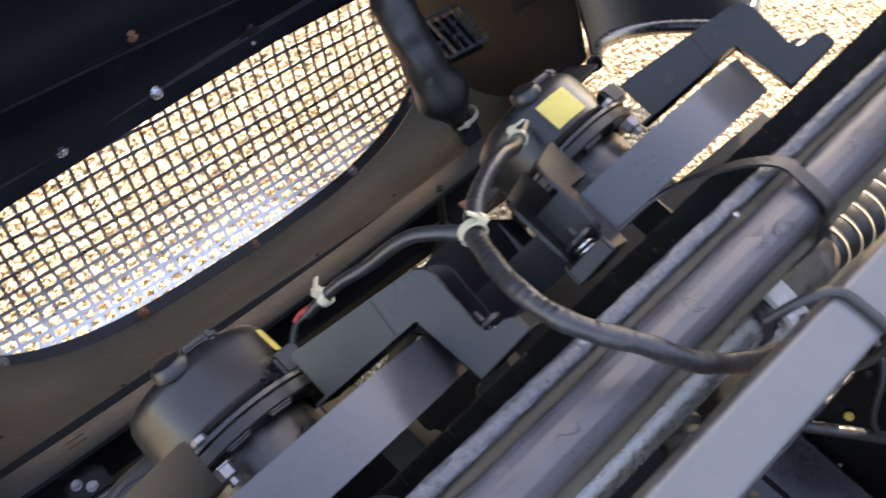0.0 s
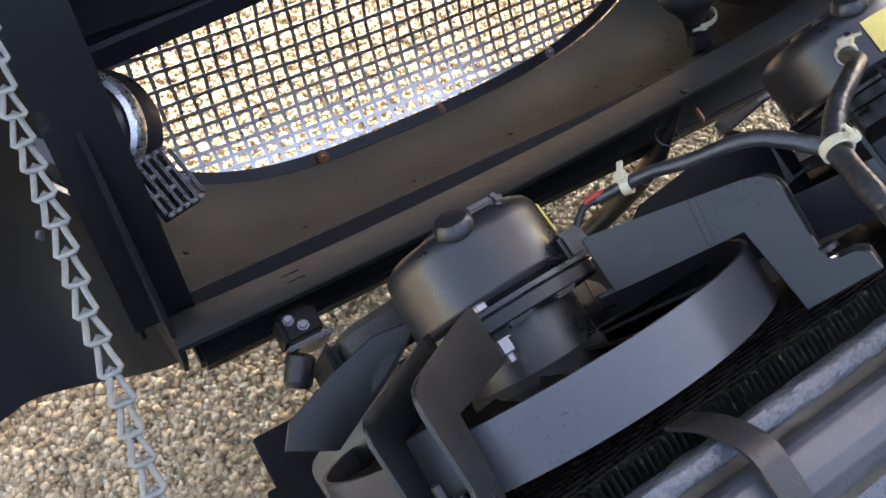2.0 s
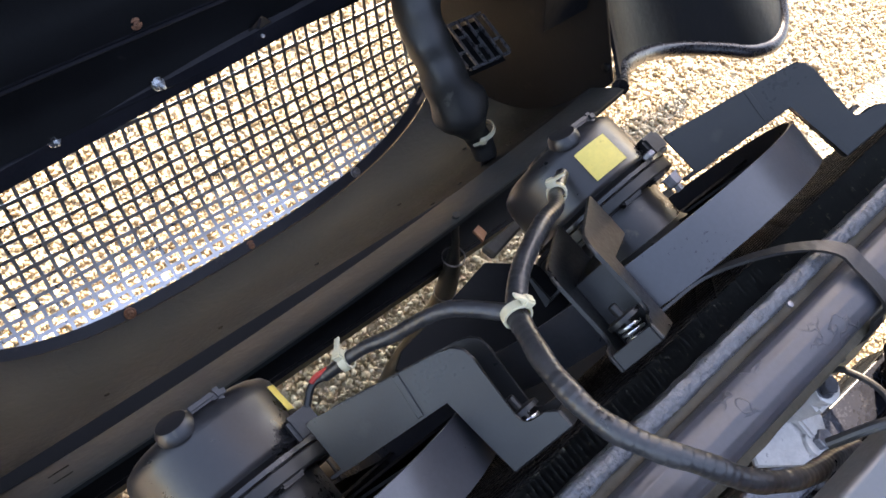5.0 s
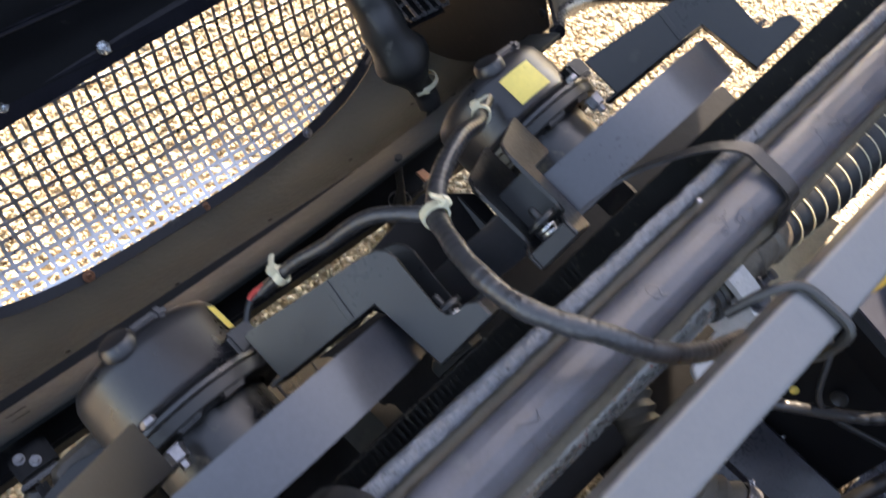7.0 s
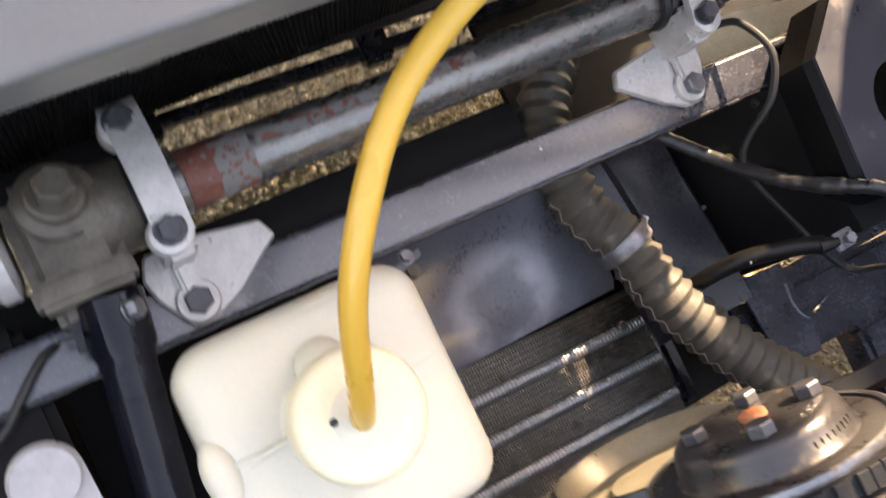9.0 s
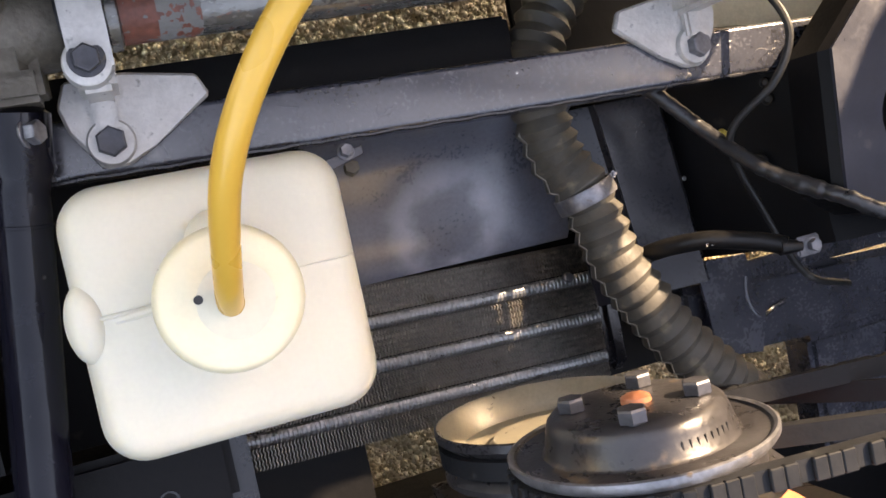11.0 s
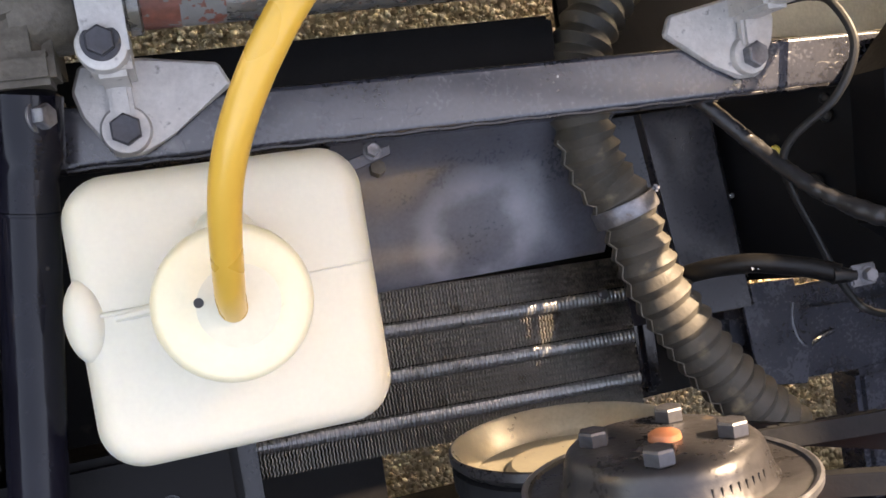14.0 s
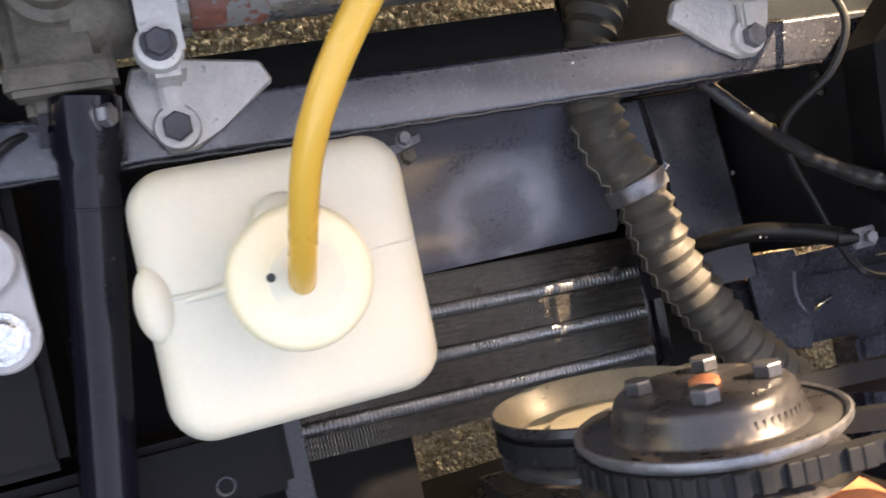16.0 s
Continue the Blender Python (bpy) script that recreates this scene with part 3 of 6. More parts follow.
def rim_screw(at, mat, label, up=Vector((0, -0.55, 0.8)), size=0.011, nut=False):
    t = thing("rim_screw", at, label, "screw", "screws round the grille rim")
    a = up.normalized()
    at = vec(at)
    bm = lathe(bmesh.new(), at, a, [(0, size * 0.9), (0.001, size * 0.9), (0.0016, size * 0.8), (0.0016, size * 0.3)], 24, closed=False)
    part("washer", bm, mat, t, smooth=20)
    if nut:
        bm = lathe(bmesh.new(), at + a * 0.0014, a, [(0, size * 0.5), (0.006, size * 0.5), (0.0066, size * 0.42), (0.0066, 0)], 6)
        part("nut", bm, mat, t, smooth=20)
        part("stud", rod(bmesh.new(), at, at + a * 0.013, size * 0.24, 10), mat, t)
    else:
        bm = lathe(bmesh.new(), at + a * 0.0012, a, [(0, size * 0.55), (0.002, size * 0.5), (0.003, size * 0.3), (0.003, size * 0.16), (0.0018, size * 0.12), (0.0018, 0)], 16)
        part("head", bm, mat, t)


for x, y, z in ((-0.1140, 0.5270, 0.1955), (-0.0222, 0.5290, 0.2040), (0.0790, 0.5370, 0.1985)):
    rim_screw((x, y, z), ZINC, "zinc nut and washer on a stud of the grille rim", size=0.0064, nut=True, up=Vector((0, -0.75, 0.6)))
rim_screw((-0.2165, 0.524, 0.172), RUST, "rusty screw in the grille rim", size=0.0055, up=Vector((0, -0.75, 0.6)))
for x, y, z, mat in ((-0.240, 0.4360, 0.098, STEEL_DULL), (-0.1251, 0.4110, 0.089, RUST), (-0.0031, 0.4107, 0.0835, RUST), (0.1245, 0.4202, 0.0890, STEEL_DULL)):
    rim_screw((x, y, z), mat, "rusty dome screw in the lower grille rim" if mat is RUST else "dull steel screw in the lower grille rim", size=0.0058)

# wall of the nose beyond the grille, rising as the nose stands tilted on its front
# its top and right edge, out of view, are set to shade the bay
rows = []
for k in range(49):
    x = -0.80 + 1.62 * k / 48
    back = 0.10 * max(0.0, abs(x + 0.02) - 0.3) ** 1.5
    row = []
    top = 1.45 if x > 0.1 else 1.45 - 0.85 * (0.1 - x)
    for y, z in ((0.528, 0.194), (0.540, 0.206), (0.553, 0.222), (0.560, 0.248), (0.578, 0.262), (0.597, 0.30), (0.610, 0.36), (0.63, 0.5), (0.66, 0.68 * top), (0.67, 0.8 * top), (0.65, top)):
        row.append(Vector((x, y - back, z)))
    rows.append(row)
wall = thing("nose_shell", (0, 0.60, 0.2), "black inside of the car nose standing tilted forward", "body panel")
part("skin", sheet(bmesh.new(), rows, 0.004), NOSE_DARK, wall, smooth=40)
bm = box(bmesh.new(), (-0.29, 0.551, 0.236), (0.24, 0.566, 0.243), 0.003)
part("ledge", bm, RIM_PAINT, wall)
band = []
for k in range(41):
    x = -0.335 + 0.66 * k / 40
    xm = min(max(x, MESH_MID - MESH_HALF), MESH_MID + MESH_RIGHT)
    p = grille_at(xm, far_rim(xm)) + Vector((x - xm, 0.007, 0.004))
    q = Vector((x, 0.5315 - 0.10 * max(0.0, abs(x + 0.02) - 0.3) ** 1.5, 0.197))
    band.append([p, p.lerp(q, 0.5) + Vector((0, 0.001, -0.001)), q + Vector((0, 0.002, 0.003))])
part("rim_band", sheet(bmesh.new(), band, 0.002), RIM_PAINT, wall, "scuffed black band above the grille", smooth=40)
rim_screw((-0.0225, 0.5575, 0.2485), RUST, "rusty screw in the black nose ledge", up=Vector((0, -0.8, 0.6)), size=0.0055)

# end plates of the nose cavity, with their flat struts
for side, x in ((-1, NOSE_L), (1, NOSE_R)):
    t = thing("nose_end_plate", (x, 0.35, 0.25), "black end plate with a folded strut inside the nose", "body panel", "end plates of the nose")
    y0, z0 = lip_at(x).y, lip_at(x).z
    if side < 0:
        outline = [(x, y0 - 0.006, z0 - 0.04), (x, y0 + 0.03, z0 - 0.11), (x, 0.40, 0.085), (x, 0.56, 0.20), (x, 0.60, 0.62), (x, 0.50, 0.42), (x, y0 - 0.006, z0 - 0.012)]
        part("web", plate(bmesh.new(), outline, (1, 0, 0), 0.003), NOSE_DARK, t)
        a, b = Vector((-0.3085, 0.298, 0.262)), Vector((-0.309, 0.52, 0.51))
        part("strut", strap(bmesh.new(), [a, a.lerp(b, 0.5), b], (1, 0.0, 0), 0.036, 0.004), NOSE_DARK, t)
        part("flange", strap(bmesh.new(), [a + Vector((-0.0145, 0.001, -0.008)), b + Vector((-0.0145, 0.001, -0.008))], (0, 0.5, 0.8), 0.016, 0.003), NOSE_DARK, t)
    else:
        outline = [(x, y0 + 0.012, z0 - 0.004), (x, y0 + 0.03, z0 - 0.10), (x, 0.40, 0.085), (x, 0.56, 0.20), (x, 0.60, 0.62), (x, 0.47, 0.46), (x, 0.3510, 0.3455)]
        part("web", plate(bmesh.new(), outline, (1, 0, 0), 0.003), NOSE_DARK, t)
        bm = strap(bmesh.new(), [Vector((x - 0.03, 0.36, 0.33)), Vector((x - 0.03, 0.44, 0.50))], (1, 0, 0), 0.05, 0.003)
        part("fold", bm, NOSE_DARK, t)
        part("screw_head", lathe(bmesh.new(), (x, 0.318, 0.298), (-1, 0, 0), [(0, 0.0045), (0.002, 0.004), (0.003, 0.002), (0.003, 0)], 14), NOSE_DARK, t)


def slot_grid(at, right, up, n, width, height, group):
    """A rounded plastic grille plate with two or three staggered rows of slots."""
    t = thing("vent_plate", at, "worn black slotted plastic pedal-shaped plate in the nose", "vent", group)
    right, up, at = vec(right).normalized(), vec(up), vec(at)
    up = (up - right * up.dot(right)).normalized()
    n = right.cross(up)
    cols = 5
    turn = Matrix((right, up, n)).transposed().to_4x4()
    bars = [-width / 2 + width * k / cols for k in range(cols + 1)]

    def bar(name, half, u, v):
        bm = box(bmesh.new(), -vec(half), vec(half), 0.0011)
        bmesh.ops.transform(bm, matrix=Matrix.Translation(at + right * u + up * v) @ turn, verts=bm.verts)
        part(name, bm, SLOT_PLATE, t)

    back = box(bmesh.new(), (-width * 0.48, -height * 0.48, -0.0120), (width * 0.48, height * 0.48, -0.0105), 0.0005)
    bmesh.ops.transform(back, matrix=Matrix.Translation(at) @ turn, verts=back.verts)
    part("backing", back, NOSE_DARK, t)
    for k, u in enumerate(bars):
        bar("upright_bar", (0.0011, height * (0.5 if 0 < k < cols else 0.44), 0.0022), u, 0)
    for k in range(cols):
        for v in (-0.47, 0.47, 0.16 if k % 2 else -0.12):
            bar("cross_bar", (width / cols / 2, 0.0013, 0.0020), (bars[k] + bars[k + 1]) / 2, v * height)
    return t


slot_grid((-0.2716, 0.3756, 0.262), (0.0285, 0.0071, -0.006), (0.0093, 0.0338, 0.0), (0.3, -0.1, 0.9), 0.028, 0.040, "slotted plates in the nose")
slot_grid((0.2006, 0.4058, 0.268), (0.0452, -0.0032, 0.0), (0.022, 0.0435, 0.0), (0.15, 0.0, 1), 0.045, 0.047, "slotted plates in the nose")

# round lamp back beside the mesh
t = thing("lamp_back", (-0.285, 0.455, 0.20), "glossy black round lamp bowl behind the strut", "lamp")
part("bowl", lathe(bmesh.new(), (-0.298, 0.447, 0.212), (0.5, 0.2, -0.8), [(-0.03, 0.020), (-0.01, 0.036), (0.012, 0.043), (0.02, 0.044), (0.022, 0.042)], 40), MOTOR_PAINT, t)
part("chrome_rim", lathe(bmesh.new(), (-0.298, 0.447, 0.212), (0.5, 0.2, -0.8), [(-0.012, 0.037), (-0.010, 0.0405), (-0.004, 0.0430), (0.000, 0.0425), (-0.004, 0.039)], 48, closed=False), ZINC, t, "bright chrome rim")

# boot with cable tie that hangs into the nose
boot = thing("cable_boot", (0.165, 0.345, 0.22), "soft black plastic boot over wires, closed by a pale cable tie", "cable boot")
path = smooth_path([(0.162, 0.490, 0.335), (0.150, 0.450, 0.316), (0.1435, 0.4200, 0.300), (0.1440, 0.4000, 0.288), (0.1465, 0.3780, 0.272), (0.1560, 0.3590, 0.250), (0.1655, 0.3460, 0.232), (0.1700, 0.3405, 0.224), (0.1715, 0.3320, 0.214)], 10)


def crumple(s, m):
    """Loose plastic drawn together at the tie, with a slack fold above it."""
    body = 0.0190 + 0.0012 * math.sin(s * 9 + 0.6) + 0.0004 * math.sin(s * 47)
    slack = 0.0045 * math.exp(-((s - 0.72) / 0.06) ** 2)
    neck = min(1.0, max(0.0, (s - 0.76) / 0.10))
    return (body + slack) * (1 - neck) + 0.0105 * neck


bm = sweep(bmesh.new(), path, crumple, 26)
for v in bm.verts:
    v.co += Vector((0.0006 * math.sin(v.co.z * 210 + v.co.x * 330), 0.0006 * math.sin(v.co.y * 260 + v.co.x * 150), 0.0005 * math.sin(v.co.y * 190 + v.co.z * 120)))
part("sleeve", bm, RUBBER, boot, smooth=60)


def cable_tie(at, axis, radius, tail=(0.4, 0.3, 0.8), group="pale cable ties", mat=TIE_NYLON):
    at, axis = vec(at), vec(axis).normalized()
    t = thing("cable_tie", at, "pale nylon cable tie round the loom", "cable tie", group)
    a, u, w = basis(axis)
    prof = [(-0.0021, radius), (-0.0021, radius + 0.0011), (0.0021, radius + 0.0011), (0.0021, radius), (-0.0021, radius)]
    part("band", lathe(bmesh.new(), at, axis, prof, 24, closed=False), mat, t)
    tl = vec(tail).normalized()
    tl = (tl - a * tl.dot(a)).normalized()
    p = at + tl * (radius + 0.002)
    bm = bmesh.new()
    turn = Matrix((a, tl, a.cross(tl))).transposed()
    box(bm, p - Vector((0.0026, 0.0022, 0.0026)), p + Vector((0.0026, 0.0022, 0.0026)), 0.0008, turn)
    part("lock", bm, mat, t)
    q = p + a.cross(tl) * 0.005 + tl * 0.001
    bm = box(bmesh.new(), q - Vector((0.0015, 0.0006, 0.004)), q + Vector((0.0015, 0.0006, 0.004)), 0.0003, turn)
    part("tail", bm, mat, t)
    return t


cable_tie((0.170, 0.3465, 0.233), (0.25, -0.55, -0.75), 0.0118, (-0.6, -0.5, 0.6))
for k, (a, b) in enumerate((((0.172, 0.338, 0.225), (0.171, 0.322, 0.190)), ((0.178, 0.340, 0.224), (0.180, 0.325, 0.192)))):
    solo("wire_end", sweep(bmesh.new(), [vec(a), vec(a).lerp(vec(b), 0.5), vec(b)], 0.0035, 8), RUBBER, "short black wire end below the boot", "wire", group="wire ends")

# wheel arch of the nose on the far side, with its rolled lip
arch = thing("wing_arch", (0.42, 0.30, 0.2), "black inner wing of the tilted nose with a rolled arch lip", "body panel")
lip_pts = smooth_path([(0.268, 0.300, 0.288), (0.300, 0.318, 0.272), (0.345, 0.322, 0.258), (0.390, 0.312, 0.25), (0.430, 0.290, 0.25), (0.462, 0.270, 0.25), (0.495, 0.265, 0.25), (0.522, 0.280, 0.252), (0.537, 0.310, 0.262), (0.540, 0.36, 0.29), (0.53, 0.42, 0.33)], 6)
part("rolled_lip", sweep(bmesh.new(), lip_pts, 0.0075, 12), BLACK_PAINT, arch)
rows = []
for p in lip_pts:
    up = Vector((0.36, 0.56, 0.50))
    rows.append([p + Vector((0, 0.004, 0.002)), p.lerp(up, 0.22) + Vector((0, 0.02, -0.004)), p.lerp(up, 0.5) + Vector((0, 0.03, 0.0)), p.lerp(up, 0.8), up + Vector((0.001 * len(rows), 0, 0))])
part("arch_skin", sheet(bmesh.new(), rows, 0.003), NOSE_DARK, arch)
wing_edge = thing("wing_skin", (-0.45, 0.42, 0.1), "black inner wing of the tilted nose beside the chain", "body panel")
rows = []
edges = smooth_path([(-0.300, 0.296, 0.130), (-0.318, 0.307, 0.085), (-0.345, 0.320, 0.052), (-0.3749, 0.331, 0.040), (-0.4128, 0.339, 0.035), (-0.4416, 0.335, 0.030), (-0.50, 0.325, 0.03), (-0.58, 0.33, 0.04), (-0.68, 0.36, 0.06)], 5)
for edge in edges:
    rows.append([edge, edge + Vector((0, 0.006, 0.003)), edge + Vector((-0.002, 0.05, 0.020)), edge + Vector((-0.004, 0.11, 0.075)), edge + Vector((-0.006, 0.15, 0.16)), edge + Vector((-0.008, 0.19, 0.30)), edge + Vector((-0.01, 0.23, 0.60))])
part("skin", sheet(bmesh.new(), rows, 0.004), NOSE_DARK, wing_edge, smooth=50)
for x, y, z in ((-0.352, 0.4285, 0.125), (-0.352, 0.462, 0.178)):
    bm = lathe(bmesh.new(), (x, y, z), (0.25, -0.85, 0.45), [(0, 0.006), (0.0035, 0.0055), (0.004, 0.003), (0.004, 0)], 12)
    part("screw_head", bm, STEEL_DULL, wing_edge)

# stay chain of the nose: bent flat links
chain = thing("stay_chain", (-0.345, 0.21, 0.44), "galvanised triangular-link stay chain stretched beside the nose", "chain")
hang = smooth_path([(-0.318, 0.440, 0.462), (-0.3312, 0.3727, 0.446), (-0.3351, 0.336, 0.444), (-0.3375, 0.2988, 0.443), (-0.3411, 0.2699, 0.443), (-0.3425, 0.2407, 0.443), (-0.3450, 0.2192, 0.443), (-0.3465, 0.1997, 0.444), (-0.350, 0.150, 0.447), (-0.356, 0.06, 0.46)], 16)
spaced, run = [hang[0]], 0.0
for a, b in zip(hang, hang[1:]):
    run += (b - a).length
    if run > 0.0112:
        spaced.append(b)
        run = 0.0
for k, (c0, c1) in enumerate(zip(spaced, spaced[1:])):
    p = (c0 + c1) / 2
    d = (c1 - c0).normalized()
    L = (c1 - c0).length * 0.68
    flat = Vector((0.95, 0.10, 0.28)) if k % 2 else Vector((0.95, -0.10, -0.20))
    w = (flat - d * flat.dot(d)).normalized()
    n = d.cross(w)
    pts = [p + d * (L * u) + w * (0.0041 * v) + n * (0.0018 * q) for u, v, q in
           ((0.86, 0.0, 0.5), (0.86, 0.75, 0.5), (0.74, 1.0, 0.4), (0.0, 0.60, 0.1), (-0.8, 0.24, -0.5), (-0.95, 0.0, -0.6), (-0.8, -0.24, -0.5), (0.0, -0.60, 0.1), (0.74, -1.0, 0.4), (0.86, -0.75, 0.5), (0.86, 0.0, 0.5))]
    part("link", sweep(bmesh.new(), pts, 0.00125, 8, ends=False), CHAIN_ZINC, chain, smooth=60)

# unseen walls added beside and behind the camera, closing the bay to block light
tub = thing("bay_blockers", (0, -0.6, 0.05), "unseen black walls and blocks added round the bay to block light", "car body")
part("side_wall", box(bmesh.new(), (-0.74, -1.3, 0.0), (-0.70, 0.10, 0.62), 0.01), NOSE_DARK, tub)
# outline cut so that sun reaches some parts and the rest stay shaded
part("side_wall", plate(bmesh.new(), [(0.64, -1.3, 0.0), (0.64, -0.15, 0.0), (0.64, 0.0, 0.20), (0.64, 0.29, 0.58), (0.64, 0.345, 0.66), (0.64, 0.352, 0.75), (0.64, 0.340, 0.79), (0.64, 0.312, 0.81), (0.64, 0.312, 0.85), (0.64, 0.345, 0.90), (0.64, 0.350, 1.0), (0.64, -1.3, 1.0)], (1, 0, 0), 0.04, 0.01), NOSE_DARK, tub)
part("rear_blocker", box(bmesh.new(), (-0.74, -1.0, 0.0), (0.74, -0.95, 0.85), 0.01), NOSE_DARK, tub)
part("floor_blocker", box(bmesh.new(), (-0.72, -1.0, 0.060), (0.72, -0.36, 0.075), 0.004), NOSE_DARK, tub)
part("low_rear_blocker", box(bmesh.new(), (-0.25, -0.95, 0.08), (0.28, -0.42, 0.46), 0.02), NOSE_DARK, tub)


# ---- radiator across the car: core, header tank, flanges, straps ----
SLOPE_Z, SLOPE_Y = 0.016, 0.026


def rad(x, y, z):
    """A place on the radiator, which leans a little along its length."""
    return Vector((x, y - 0.0028 + SLOPE_Y * x, z - 0.0125 + SLOPE_Z * x))


RX0, RX1 = -0.335, 0.334


def core(x, y, z):
    """The core stands turned a little more than its header tank."""
    return Vector((x, y + 0.048 * x, z - 0.011 + 0.022 * x))


radiator = thing("radiator", rad(0, 0.1, 0.12), "black radiator with a rounded header tank and crimped crinkled flanges", "radiator")


def extrude_x(profile, x0, x1, steps=24, wob=0.0, seed=0):
    """Runs a closed (y, z) outline along the radiator's length."""
    bm = bmesh.new()
    rng = random.Random(seed)
    rings = []
    for k in range(steps + 1):
        x = x0 + (x1 - x0) * k / steps
        rings.append([bm.verts.new(rad(x, y + wob * (rng.random() - 0.5), z + wob * (rng.random() - 0.5))) for y, z in profile])
    n = len(profile)
    for a, b in zip(rings, rings[1:]):
        for k in range(n):
            bm.faces.new((a[k], a[(k + 1) % n], b[(k + 1) % n], b[k]))
    bm.faces.new(rings[0])
    bm.faces.new(rings[-1])
    return bm


def round_profile(y0, y1, z0, z1, r, steps=5):
    out = []
    for cy, cz, a0 in ((y1 - r, z1 - r, 0), (y0 + r, z1 - r, 90), (y0 + r, z0 + r, 180), (y1 - r, z0 + r, 270)):
        for k in range(steps + 1):
            a = radians(a0 + 90 * k / steps)
            out.append((cy + r * math.cos(a), cz + r * math.sin(a)))
    return out


def firm(profile, inset=0.0007):
    """The same outline with close points beside its bends, so that its flats shade flat."""
    out = []
    for i, p in enumerate(profile):
        q = profile[(i + 1) % len(profile)]
        out.append(p)
        d = math.hypot(q[0] - p[0], q[1] - p[1])
        if d > 4 * inset:
            u = inset / d
            out += [(p[0] + (q[0] - p[0]) * u, p[1] + (q[1] - p[1]) * u), (q[0] + (p[0] - q[0]) * u, q[1] + (p[1] - q[1]) * u)]
    return out


tank_section = [(0.1122, 0.496), (0.1122, 0.5255), (0.1114, 0.5287), (0.1094, 0.5307), (0.1060, 0.5320), (0.1010, 0.5332), (0.0955, 0.5334), (0.0915, 0.5322), (0.0886, 0.5298), (0.0871, 0.5260), (0.0866, 0.5210), (0.0866, 0.496)]
part("header_tank", extrude_x(firm(tank_section), RX0, RX1, 60, 0.0002, 4), TANK_PAINT, radiator, smooth=50)
part("front_flange", extrude_x(round_profile(0.1178, 0.1258, 0.512, 0.5265, 0.0020, 2), RX0, RX1, 130, 0.0009, 5), CRINKLE_PAINT, radiator, smooth=50)
part("rear_flange", extrude_x(round_profile(0.0800, 0.0875, 0.505, 0.5165, 0.002, 2), RX0, RX1, 110, 0.0007, 6), OLIVE_GRIME, radiator, smooth=50)
part("gutter", extrude_x(round_profile(0.1110, 0.1185, 0.508, 0.5195, 0.002, 2), RX0, RX1, 60, 0.0006, 8), OLIVE_GRIME, radiator, "grimy olive gutter beside the tank", smooth=50)
part("core_backing", extrude_x([(0.1285, 0.292), (0.1300, 0.292), (0.1125, 0.508), (0.1100, 0.508)], RX0 + 0.01, RX1 - 0.01, 2), FIN_BLACK, radiator)
rows_n = 22
for r in range(rows_n):
    z = 0.512 - r * 0.0105
    yb = 0.0945 + 0.0012 * r
    outline = [core(RX0 + 0.012, yb, z), core(RX0 + 0.012, 0.1360, z), core(RX1 - 0.012, 0.1360, z), core(RX1 - 0.012, yb, z)]
    if r:
        part("water_tube", plate(bmesh.new(), outline, (0, 0, 1), 0.0018, 0), FIN_BLACK, radiator)
    if r == rows_n - 1:
        break
    bm = bmesh.new()
    prev = None
    for k in range(420):
        x = RX0 + 0.014 + (RX1 - RX0 - 0.028) * k / 419
        zz = z - 0.0002 if k % 2 else z - 0.0085
        a, b = bm.verts.new(core(x, yb, zz)), bm.verts.new(core(x, 0.1350 + 0.0012 * ((k * 7 + r * 3) % 5) / 5, zz))
        if prev:
            bm.faces.new((prev[0], prev[1], b, a))
        prev = (a, b)
    part("fin_strip", bm, CORE_FIN, radiator, smooth=0)
for x0, w, tail in ((-0.1715, 0.0118, True), (0.083, 0.009, True)):
    t = thing("rubber_strap", rad(x0, 0.09, 0.48), "black rubber strap looped over the radiator header tank", "strap", "straps on the radiator")
    pts = [rad(x0 - 0.072, 0.146, 0.503), rad(x0 - 0.050, 0.145, 0.513), rad(x0 - 0.026, 0.136, 0.5225), rad(x0 - 0.009, 0.125, 0.5305), rad(x0, 0.114, 0.5350), rad(x0, 0.104, 0.5365), rad(x0, 0.090, 0.5368), rad(x0, 0.0825, 0.534), rad(x0, 0.0800, 0.524), rad(x0 - 0.001, 0.0745, 0.514), rad(x0 - 0.002, 0.073, 0.48)]
    if x0 < 0:
        pts = [Vector((-0.1800, 0.1238, 0.4949)), Vector((-0.1765, 0.1198, 0.5064)), Vector((-0.1732, 0.1128, 0.5149)), Vector((-0.1715, 0.1048, 0.5199))] + pts[5:]
    pts = [p + Vector((0, 0.0045, 0)) for p in pts]
    part("band", strap(bmesh.new(), smooth_path(pts, 5), (1, 0, 0), w, 0.0016), STRAP_RUBBER, t, smooth=60)
solo("rivet_stud", lathe(bmesh.new(), rad(0.046, 0.1165, 0.5255), (0, 0.1, 1), [(0, 0.0018), (0.0010, 0.0015), (0.0013, 0)], 10), STEEL_DULL, "small bright rivet in the radiator flange", "rivet")

# ---- twin cooling fans ----
FAN_R = 0.1108
LEAN = radians(6.4)


